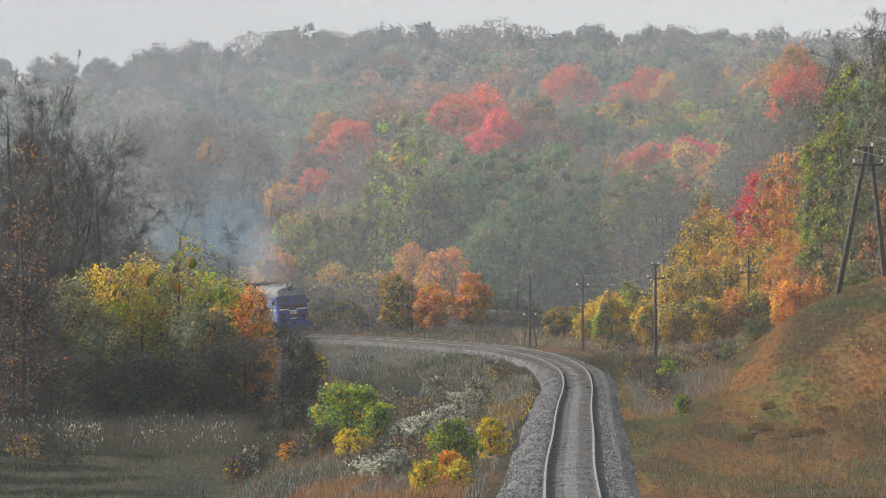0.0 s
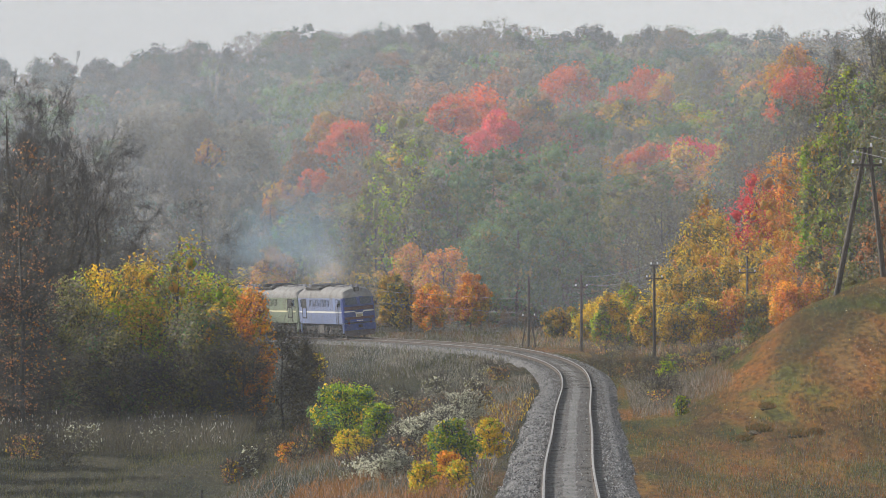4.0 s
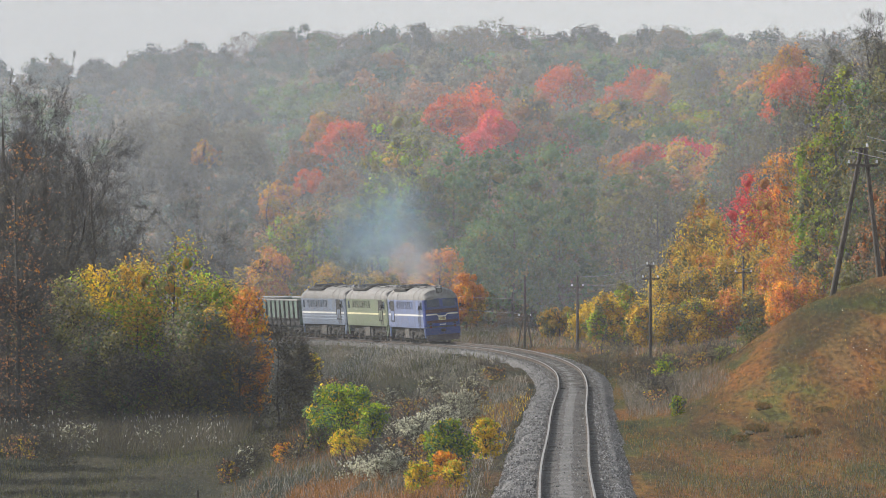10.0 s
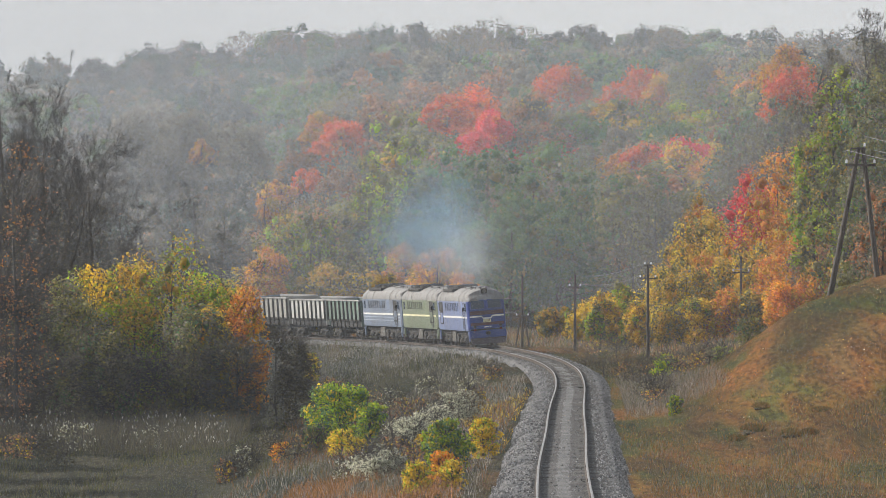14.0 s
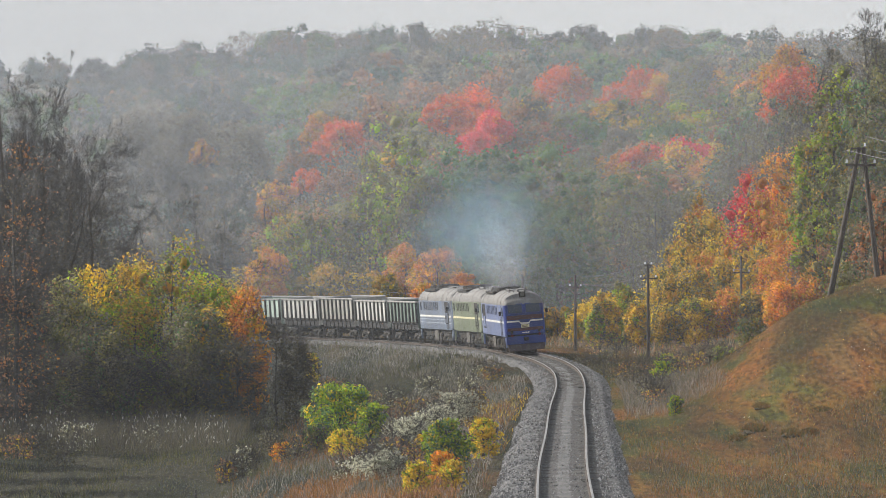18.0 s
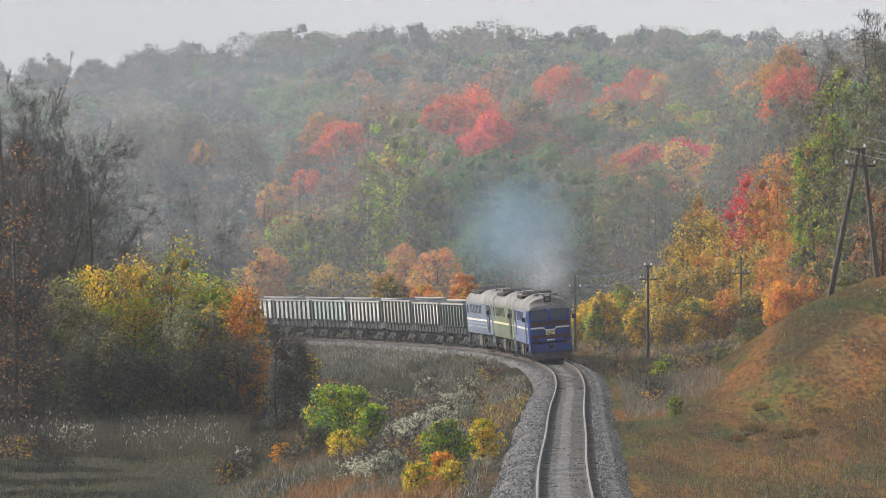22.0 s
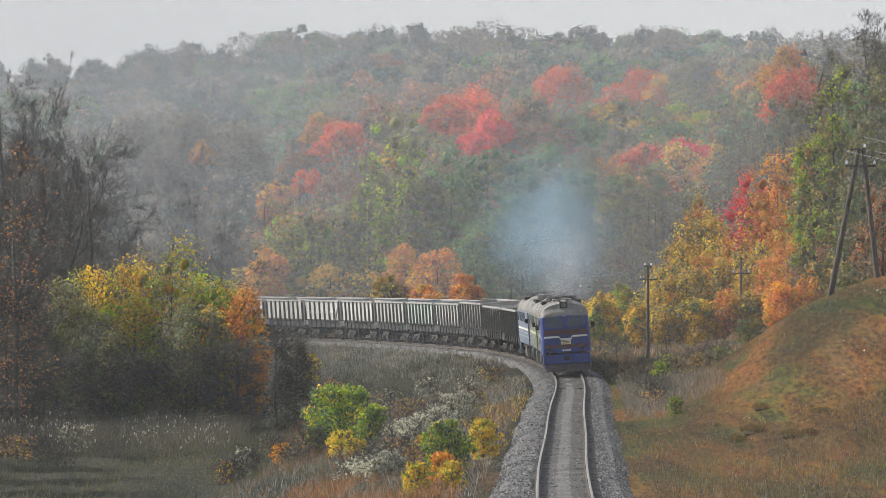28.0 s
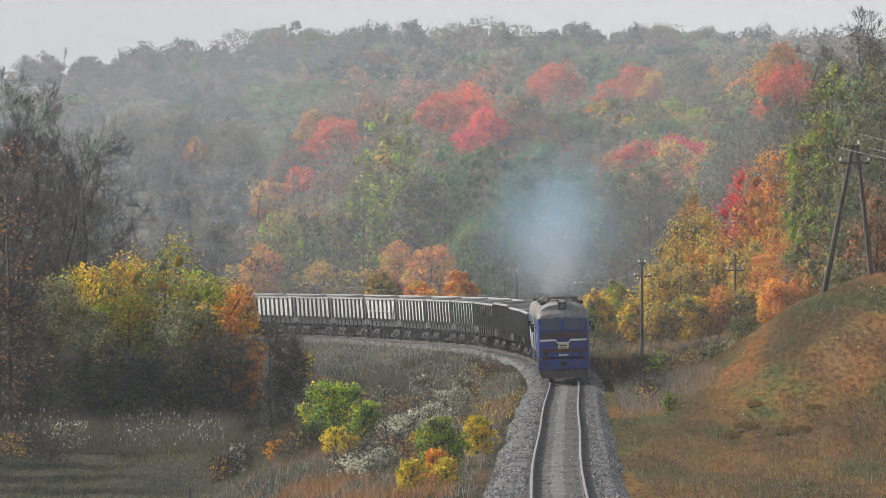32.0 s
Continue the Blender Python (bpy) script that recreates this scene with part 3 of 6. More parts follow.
def far_sleepers():
    v, f = [], []
    for i in range(290, 700):
        s = 26 + i * 0.56
        for a, b, c in ((-1.35, -0.13, -0.3), (1.35, -0.13, -0.3), (1.35, 0.13, -0.3), (-1.35, 0.13, -0.3), (-1.35, -0.13, -0.185), (1.35, -0.13, -0.185), (1.35, 0.13, -0.185), (-1.35, 0.13, -0.185)):
            v.append(on_line(s + b, a, c))
        k = len(v) - 8
        f += [(k + 4, k + 5, k + 6, k + 7), (k, k + 1, k + 5, k + 4), (k + 2, k + 3, k + 7, k + 6), (k + 1, k + 2, k + 6, k + 5), (k + 3, k, k + 4, k + 7)]
    tagged(part_mesh("far_sleepers", mesh_from("far_sleepers", v, f, [CONCRETE]), track_bed), kind="stuff")


far_sleepers()


def loose_stones():
    """Crushed stone lying on the bed and its shoulders."""
    rng = np.random.default_rng(8)
    n = 34000
    s = 24 + 400 * rng.uniform(0, 1, n) ** 1.7
    side = rng.uniform(-2.35, 2.35, n)
    keep = (np.abs(side) > 0.8) | (rng.uniform(0, 1, n) < 0.1)
    keep &= (np.abs(side - 0.9) > 0.24) & (np.abs(side + 0.7) > 0.24)
    s, side = s[keep], side[keep]
    n = len(s)
    up = np.interp(np.abs(side), [0, 1.5, 1.75, 2.2, 2.4], [-0.2, -0.19, -0.24, -0.53, -0.66])
    c = np.array([tuple(on_line(a, b, d)) for a, b, d in zip(s, side, up)])
    base = np.array([(1, 0, 0), (-0.5, 0.87, 0), (-0.5, -0.87, 0), (0.1, 0.1, 0.9), (0, -0.1, -0.8)])
    r = rng.uniform(0.025, 0.055, n)
    ang = rng.uniform(0, 6.28, n)
    v = base[None] * rng.uniform(0.6, 1.3, (n, 5, 1)) * r[:, None, None]
    ca, sa = np.cos(ang)[:, None], np.sin(ang)[:, None]
    v = np.stack([v[..., 0] * ca - v[..., 1] * sa, v[..., 0] * sa + v[..., 1] * ca, v[..., 2]], -1) + c[:, None]
    tri = np.array([(0, 1, 3), (1, 2, 3), (2, 0, 3), (1, 0, 4), (2, 1, 4), (0, 2, 4)])
    f = (tri[None] + (np.arange(n) * 5)[:, None, None]).reshape(-1, 3)
    m, nt, b = material("loose_stone", 0.92)
    geo = nt.nodes.new("ShaderNodeNewGeometry")
    rr = ramp_of(nt, [(0.0, (0.06, 0.061, 0.063)), (0.6, (0.15, 0.152, 0.157)), (1.0, (0.34, 0.34, 0.345))])
    nt.links.new(geo.outputs["Random Per Island"], rr.inputs[0])
    nt.links.new(rr.outputs[0], b.inputs["Base Color"])
    tagged(new("loose_ballast", mesh_from("loose_ballast", v.reshape(-1, 3), f, [m])), "loose grey crushed stones on the track bed", "gravel", kind="stuff")


loose_stones()

# ---------------------------------------------------------------- telegraph poles
POLE = speckled("weathered_pole_wood", (0.05, 0.045, 0.04), (0.12, 0.105, 0.09), 9, 0.9, 0.4, 0.01, stretch=(1, 1, 0.15))
PORCELAIN, _nt, _b = material("white_porcelain", 0.25)
_b.inputs["Base Color"].default_value = (0.75, 0.76, 0.76, 1)
STEEL = speckled("grey_steel", (0.16, 0.16, 0.16), (0.26, 0.26, 0.26), 9, 0.6, 0.1, 0.004, metal=0.6)


def insulator(parent, x, y, z, side=1):
    bm = bmnew()
    rod(bm, (x, y, z - 0.08), (x, y, z + 0.1), 0.012, n=6)
    part("insulator_pin", bm, STEEL, parent)
    bm = bmnew()
    rod(bm, (x, y, z + 0.06), (x, y, z + 0.12), 0.075, 0.055, 10)
    rod(bm, (x, y, z + 0.12), (x, y, z + 0.19), 0.05, 0.065, 10)
    rod(bm, (x, y, z + 0.19), (x, y, z + 0.22), 0.05, 0.02, 10)
    part("insulator", bm, PORCELAIN, parent, "white porcelain insulator")


def telegraph_pole(x, y, h, arms, lean=0.0, struts=False, base=None):
    """A wooden pole with cross arms at the given heights, each (height, half width)."""
    top = tagged(new("telegraph_pole"), "dark weathered wooden telegraph pole in dry grass" + (" with two slanting struts" if struts else ""), "utility pole", "poles beside the railway")
    z = ground_at(x, y) if base is None else base
    top.matrix_world = pose(x, y, z - 0.05, 0, lean, 0)
    bm = bmnew()
    rod(bm, (0, 0, -0.4), (0, 0, h), 0.125, 0.085, 12)
    part("pole", bm, POLE, top, smooth_angle=40)
    if struts:
        for sx in (-0.62, 0.66):
            bm = bmnew()
            rod(bm, (sx, -0.1, -0.3), (sx * 0.28, -0.1, h * 0.42), 0.075, 0.06, 10)
            part("strut", bm, POLE, top)
    for ah, hw in arms:
        bm = bmnew()
        box(bm, -hw, -0.05, ah - 0.05, hw, 0.05, ah + 0.05, 0.008)
        part("cross_arm", bm, POLE, top)
        for sx in (-hw + 0.07, hw - 0.07):
            insulator(top, sx, 0, ah + 0.05)
    return top


def a_frame_pole(x, y, h):
    """Two poles leaning together, with a tie, a cross arm and insulators."""
    top = tagged(new("telegraph_pole"), "dark A-shaped double wooden pole on the grassy bank", "utility pole", "poles beside the railway")
    top.matrix_world = pose(x, y, ground_at(x, y) - 0.1)
    for sg in (-1, 1):
        bm = bmnew()
        rod(bm, (sg * 1.25 - 0.1, 0, -0.6), (sg * 0.1 + 0.22, 0, h), 0.15, 0.1, 12)
        part("pole", bm, POLE, top, smooth_angle=40)
    bm = bmnew()
    box(bm, -0.55, -0.16, h - 0.95, 0.95, -0.06, h - 0.83, 0.01)
    part("cross_arm", bm, POLE, top)
    bm = bmnew()
    box(bm, -0.3, -0.12, h - 0.1, 0.45, -0.02, h - 0.02, 0.01)
    part("cap_arm", bm, POLE, top)
    for sx, zz in ((-0.5, h - 0.83), (0.88, h - 0.83), (0.4, h - 0.02)):
        insulator(top, sx, -0.11, zz)
    return top


def wire(a, b, sag, r=0.012):
    a, b = Vector(a), Vector(b)
    pts = []
    for i in range(17):
        t = i / 16
        p = a.lerp(b, t)
        p.z -= sag * 4 * t * (1 - t)
        pts.append(p)
    v, f = tubes([(np.array(p), np.array(q), r, r) for p, q in zip(pts, pts[1:])], 4)
    tagged(new("overhead_wire", mesh_from("overhead_wire", v, f, [STEEL])), "thin grey sagging telegraph wire between poles", "wire", "wires along the line")


POLES = {"a": (20.5, 280.0, 6.95), "b": (14.95, 412.0, 7.05), "c": (24.9, 472.0, 6.5), "d": (10.45, 447.0, 6.15), "e": (6.6, 470.0, 6.0), "g": (-38.0, 640.0, 7.0)}
a_frame_pole(*POLES["a"])
telegraph_pole(*POLES["b"], [(6.0, 0.62), (6.95, 0.3)])
telegraph_pole(*POLES["c"], [(5.1, 0.72)])
telegraph_pole(*POLES["d"], [(5.15, 0.5)])
telegraph_pole(*POLES["e"], [(2.6, 0.55)], struts=True)
telegraph_pole(*POLES["g"], [(5.6, 0.5)])


def arm_point(k, up, side):
    x, y, h = POLES[k]
    return (x + side, y, ground_at(x, y) + up)


wire(arm_point("b", 6.2, -0.55), arm_point("d", 5.35, 0.43), 0.35)
wire(arm_point("b", 7.1, -0.2), arm_point("d", 6.0, 0.05), 0.35)
wire(arm_point("d", 5.35, -0.43), arm_point("e", 2.85, 0.48), 0.2)
wire(arm_point("e", 2.85, -0.48), arm_point("g", 6.3, 0.2), 0.7)
wire(arm_point("e", 4.0, 0.0), arm_point("g", 7.0, 0.0), 0.7)
for zz, sx in ((6.7, -0.5), (6.7, 0.88), (7.4, 0.4)):
    wire(arm_point("a", zz, sx), (40 + sx, 205, ground_at(40, 205) + 7.0), 0.6, 0.015)
wire(arm_point("a", 6.7, -0.5), arm_point("c", 5.3, -0.6), 1.6)

# ---------------------------------------------------------------- sheets in place of haze
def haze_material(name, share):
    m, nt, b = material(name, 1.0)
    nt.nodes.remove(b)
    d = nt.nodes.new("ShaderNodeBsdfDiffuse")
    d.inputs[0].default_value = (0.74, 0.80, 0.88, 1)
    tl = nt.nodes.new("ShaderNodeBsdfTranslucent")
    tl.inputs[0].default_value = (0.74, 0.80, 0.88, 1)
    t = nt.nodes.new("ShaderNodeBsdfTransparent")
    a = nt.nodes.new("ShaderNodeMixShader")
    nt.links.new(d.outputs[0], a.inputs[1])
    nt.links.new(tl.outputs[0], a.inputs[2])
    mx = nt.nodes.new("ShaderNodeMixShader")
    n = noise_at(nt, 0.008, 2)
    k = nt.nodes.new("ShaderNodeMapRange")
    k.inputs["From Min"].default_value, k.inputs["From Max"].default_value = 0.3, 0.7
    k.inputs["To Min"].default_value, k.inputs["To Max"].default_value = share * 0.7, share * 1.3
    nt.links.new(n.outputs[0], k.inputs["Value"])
    tc = nt.nodes.new("ShaderNodeTexCoord")      # more opaque to the left, paling the valley side further
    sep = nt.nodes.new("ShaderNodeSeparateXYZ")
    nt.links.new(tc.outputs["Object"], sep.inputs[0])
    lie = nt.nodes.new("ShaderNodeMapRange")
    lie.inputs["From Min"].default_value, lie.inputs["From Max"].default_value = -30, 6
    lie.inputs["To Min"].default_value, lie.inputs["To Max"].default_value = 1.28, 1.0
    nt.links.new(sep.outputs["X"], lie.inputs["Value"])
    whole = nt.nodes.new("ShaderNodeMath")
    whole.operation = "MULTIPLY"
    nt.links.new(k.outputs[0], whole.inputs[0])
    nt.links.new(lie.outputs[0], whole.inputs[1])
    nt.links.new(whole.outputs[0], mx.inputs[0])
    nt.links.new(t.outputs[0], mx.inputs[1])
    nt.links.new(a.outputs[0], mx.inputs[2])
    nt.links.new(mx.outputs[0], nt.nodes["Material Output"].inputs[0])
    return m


def haze_sheet_at(y, share, half, top):
    """A translucent sheet that lays a painted haze over all behind it."""
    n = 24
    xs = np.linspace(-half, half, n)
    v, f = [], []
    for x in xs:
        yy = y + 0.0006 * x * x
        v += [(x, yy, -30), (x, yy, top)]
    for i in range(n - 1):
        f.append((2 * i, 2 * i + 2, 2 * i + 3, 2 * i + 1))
    tagged(new("valley_haze", mesh_from("valley_haze", v, f, [haze_material("haze", share)])), "pale see-through sheet standing in for autumn haze in the valley", "haze", kind="stuff")


# added sheets pale what lies behind; the nearest lifts every dark tone
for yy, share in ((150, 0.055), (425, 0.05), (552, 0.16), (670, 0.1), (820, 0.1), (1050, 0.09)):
    haze_sheet_at(yy, share, 500, 150)

# ---------------------------------------------------------------- woods
def stand(x, y, top_z, spread, kind, seed, n=None, leaf_size=None, bole=0.05, label=None, **kw):
    """A tree at a place whose top reaches the height top_z."""
    g = ground_at(x, y)
    h = max(1.2, top_z - g)
    words = {"green": "leafy dark green broadleaf tree", "lime": "yellow-green poplar tree with a ragged crown", "olive": "olive brown half-bare tree",
             "yellow": "golden yellow autumn tree", "orange": "orange autumn tree", "red": "bright red autumn tree", "crimson": "crimson autumn tree",
             "russet": "russet brown thinning tree", "drab": "grey-brown nearly bare tree", "dusk": "dark grey bare tree", "sunny": "golden yellow young aspen", "aspen": "yellow-green young aspen", "flame": "orange bush", "gold": "golden bush",
             "fading": "fading russet and gold tree", "rosy": "thinning rose-brown tree", "fawny": "pale fawn tree with fine foliage", "amber": "amber orange autumn tree"}
    place = " on the wooded slope" if y > 420 else " beside the meadow"
    size = leaf_size or (0.08 + 0.00017 * y)
    if kw.get("mass", 1) and kind not in ("dusk", "drab"):
        half = (1 - bole) / 2 * h
        r = 0.26 * min(spread, half * 1.5)
        kw["mass"] = int(np.clip(1.9 * spread * half / (r * r), 20, 90))
        n = n or min(4400, 1.5 * kw["mass"] * 12.6 * r * r / (0.9 * size * size))
    t = tree("broadleaf_tree", seed, h, spread, kind, int(n or 3000), size, (label or words[kind]) + place, bole=bole, tri=True, **kw)
    t.matrix_world = pose(x, y, g - 0.1, 0, 0, (seed * 47) % 360)
    tagged(t, group="trees of the wood")
    return t


def bare_skeleton(rng, h, spread, limbs, kids, bole, lean, arch):
    """A leafless tree: tapering rows (a, b, ra, rb), and the starts and ways of its last twigs."""
    rows = []
    n = 7
    z = np.linspace(0, 0.9, n + 1) * h
    bend = np.cumsum(rng.normal(0, 0.018 * h, (n + 1, 2)), axis=0) + np.outer((z / h) ** 1.5, lean)
    bend -= bend[0]
    axis = np.column_stack([bend, z])
    r0 = 0.011 * h + 0.03
    for i in range(n):
        rows.append((axis[i], axis[i + 1], r0 * (1 - i / n) ** 0.7 + 0.015, r0 * (1 - (i + 1) / n) ** 0.7 + 0.015))
    f = bole + (0.98 - bole) * (np.arange(limbs) + rng.uniform(0, 0.8, limbs)) / limbs
    P = np.stack([np.interp(f * h, axis[:, 2], axis[:, k]) for k in range(3)], 1)
    P[:, 2] = np.minimum(P[:, 2], axis[-1, 2])
    ang = np.arange(limbs) * 2.4 + rng.normal(0, 0.4, limbs)
    rise = rng.uniform(0.35, 1.1, limbs) + 0.9 * np.clip(f - 0.6, 0, 1) * 2
    D = np.stack([np.cos(ang), np.sin(ang), rise], 1)
    L = spread * np.sqrt(np.clip(1 - ((f - 0.5) / 0.62) ** 2, 0.15, 1)) * rng.uniform(0.8, 1.25, limbs)
    R = np.full(limbs, r0 * 0.42) * (1.15 - f)
    for level, k in enumerate(kids):
        D /= np.linalg.norm(D, axis=1, keepdims=True)
        steps = 4 if level == 0 else 3
        nodes = [P]
        d = D.copy()
        for i in range(steps):
            d = d + rng.normal(0, 0.17, d.shape) + np.array([0, 0, arch[0] if i < steps / 2 else arch[1]])
            d /= np.linalg.norm(d, axis=1, keepdims=True)
            q = nodes[-1] + d * (L / steps)[:, None]
            ra, rb = R * (1 - i / (steps + 0.5)), R * (1 - (i + 1) / (steps + 0.5))
            rows += list(zip(nodes[-1], q, np.maximum(ra, 0.011), np.maximum(rb, 0.008)))
            nodes.append(q)
        N = np.stack(nodes, 1)
        m = len(P)
        t = rng.uniform(0.15, 1.0, (m, k)) * steps
        i0 = np.minimum(t.astype(int), steps - 1)
        w = (t - i0)[..., None]
        row = np.arange(m)[:, None]
        A, B = N[row, i0], N[row, i0 + 1]
        P2 = A + (B - A) * w
        way = (B - A) / (np.linalg.norm(B - A, axis=2, keepdims=True) + 1e-9)
        D2 = way + rng.normal(0, 0.5, way.shape) + [0, 0, 0.1]
        L2 = L[:, None] * rng.uniform(0.4, 0.75, (m, k)) * (1.2 - 0.65 * t / steps)
        R2 = R[:, None] * 0.55 * (1 - 0.6 * t / steps)
        P, D, L, R = P2.reshape(-1, 3), D2.reshape(-1, 3), L2.ravel(), R2.ravel()
    return rows, P, D, L


def bare_tree(x, y, top_z, spread, seed, label, limbs=16, kids=(7, 6, 6), bole=0.15, lean=(0, 0), arch=(-0.04, 0.1), leaf=None, n_leaves=0, leaf_size=0.07, twig_w=0.012, mat=None):
    rng = np.random.default_rng(seed)
    g = ground_at(x, y)
    h = top_z - g
    rows, P, D, L = bare_skeleton(rng, h, spread, limbs, kids, bole, lean, arch)
    top = tagged(new("bare_tree"), label, "tree", "bare trees of the wood")
    top.matrix_world = pose(x, y, g - 0.1)
    thick = [q for q in rows if q[2] > 0.04]
    thin = [q for q in rows if q[2] <= 0.04]
    v, f = tubes(thick, 6)
    part_mesh("trunk", mesh_from("trunk", v, f, [mat or BARK]), top)
    v, f = tubes(thin, 3)
    part_mesh("branches", mesh_from("branches", v, f, [mat or TWIG]), top, "thin leafless branches")
    D = D + rng.normal(0, 0.2, D.shape)
    D /= np.linalg.norm(D, axis=1, keepdims=True)
    s = np.cross(D, rng.normal(0, 1, D.shape))
    s *= twig_w / np.linalg.norm(s, axis=1, keepdims=True)
    v = np.stack([P - s, P + s, P + D * np.maximum(L, 0.3)[:, None] * 1.1], 1).reshape(-1, 3)
    part_mesh("twigs", mesh_from("twigs", v, np.arange(len(v)).reshape(-1, 3), [mat or TWIG]), top, "fine bare twigs")
    if leaf:
        low = P[P[:, 2] < 0.8 * h]
        c = low[rng.integers(len(low), size=n_leaves)] + rng.normal(0, 0.25, (n_leaves, 3))
        a = rng.normal(0, 1, (n_leaves, 3, 3))
        a *= leaf_size / np.linalg.norm(a, axis=2, keepdims=True)
        kinds = MIX[leaf]
        idx = rng.choice(len(kinds), n_leaves, p=[q for _, q in kinds])
        part_mesh("crown", mesh_from("crown", (c[:, None] + a).reshape(-1, 3), np.arange(n_leaves * 3).reshape(-1, 3), [LEAF[q] for q, _ in kinds], idx), top, "last withered leaves")
    return top


# rows: place across and along the valley, height of the top over the rails, half width, kind
BELT_GREEN = [(1.0, 600, 18.9, 3.4, "green"), (5.1, 606, 19.8, 4.5, "green"), (9.9, 604, 19.7, 4.9, "green"), (14.8, 600, 16.8, 3.6, "green"),
    (7.1, 590, 15.2, 4.8, "green"), (11.8, 588, 13.4, 4.4, "green"), (-4.8, 612, 23.1, 3.6, "lime"), (-7.8, 602, 17.7, 2.9, "lime"),
    (-1.9, 600, 17.2, 2.8, "olive"), (-13.7, 580, 12.6, 3.4, "lime"), (-10.5, 586, 11.8, 3.2, "olive"), (-16.8, 590, 11.7, 3.2, "lime"),
    (18.4, 590, 16.4, 3.5, "olive"), (22.0, 585, 15.0, 3.8, "drab"), (19.3, 575, 11.6, 3.9, "dusk"), (3.3, 585, 11.6, 3.2, "green")]
BELT_BRIGHT = [(-17.5, 556, 8.5, 2.3, "orange"), (-11.1, 560, 6.8, 2.7, "yellow"), (-13.3, 556, 5.2, 2.0, "yellow"), (-8.1, 560, 6.4, 2.0, "yellow"),
    (-3.8, 560, 9.3, 2.6, "orange"), (-0.5, 556, 8.0, 3.0, "orange"), (2.1, 552, 5.5, 1.8, "amber"), (-5.2, 552, 5.5, 1.9, "yellow"),
    (10.5, 520, 2.5, 2.1, "yellow"), (13.7, 492, 3.9, 2.7, "sunny"), (16.0, 488, 4.3, 2.2, "yellow"), (12.3, 498, 2.4, 1.7, "yellow"), (14.2, 470, 1.8, 1.8, "sunny"), (17.4, 482, 3.4, 1.6, "yellow"),
    (-1.9, 550, 4.7, 1.8, "amber"), (-19.8, 560, 6.4, 2.1, "yellow")]
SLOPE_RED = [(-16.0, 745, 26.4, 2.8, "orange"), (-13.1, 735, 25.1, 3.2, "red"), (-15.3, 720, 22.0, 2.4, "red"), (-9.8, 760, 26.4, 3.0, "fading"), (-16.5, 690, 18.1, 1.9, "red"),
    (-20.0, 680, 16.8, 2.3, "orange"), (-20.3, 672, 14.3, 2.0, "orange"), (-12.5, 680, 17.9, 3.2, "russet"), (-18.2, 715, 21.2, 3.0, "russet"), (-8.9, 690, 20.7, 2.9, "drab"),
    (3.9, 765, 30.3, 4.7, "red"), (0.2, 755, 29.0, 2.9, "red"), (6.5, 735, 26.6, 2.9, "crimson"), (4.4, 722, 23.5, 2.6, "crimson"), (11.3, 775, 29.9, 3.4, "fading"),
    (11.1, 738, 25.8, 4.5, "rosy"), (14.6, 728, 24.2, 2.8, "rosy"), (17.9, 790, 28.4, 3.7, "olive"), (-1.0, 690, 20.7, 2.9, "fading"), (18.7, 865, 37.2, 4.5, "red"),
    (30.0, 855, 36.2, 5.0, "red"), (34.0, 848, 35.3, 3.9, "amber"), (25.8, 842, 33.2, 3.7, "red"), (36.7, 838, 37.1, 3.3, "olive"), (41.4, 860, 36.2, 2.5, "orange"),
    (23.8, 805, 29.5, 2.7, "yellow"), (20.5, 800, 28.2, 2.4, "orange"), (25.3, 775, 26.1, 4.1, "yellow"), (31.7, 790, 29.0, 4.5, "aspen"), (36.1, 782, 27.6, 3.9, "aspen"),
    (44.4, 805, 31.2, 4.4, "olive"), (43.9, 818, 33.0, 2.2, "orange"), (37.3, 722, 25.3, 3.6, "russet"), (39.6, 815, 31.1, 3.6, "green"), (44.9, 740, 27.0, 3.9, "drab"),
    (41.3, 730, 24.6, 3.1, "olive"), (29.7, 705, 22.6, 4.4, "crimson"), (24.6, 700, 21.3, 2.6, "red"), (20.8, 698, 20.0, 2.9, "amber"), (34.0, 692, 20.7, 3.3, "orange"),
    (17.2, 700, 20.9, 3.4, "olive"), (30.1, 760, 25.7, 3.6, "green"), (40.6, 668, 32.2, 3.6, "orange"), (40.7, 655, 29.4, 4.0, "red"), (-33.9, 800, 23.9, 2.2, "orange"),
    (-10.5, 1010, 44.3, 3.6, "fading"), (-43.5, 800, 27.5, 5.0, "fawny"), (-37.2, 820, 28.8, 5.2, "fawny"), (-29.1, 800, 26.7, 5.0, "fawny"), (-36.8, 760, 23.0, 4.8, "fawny")]
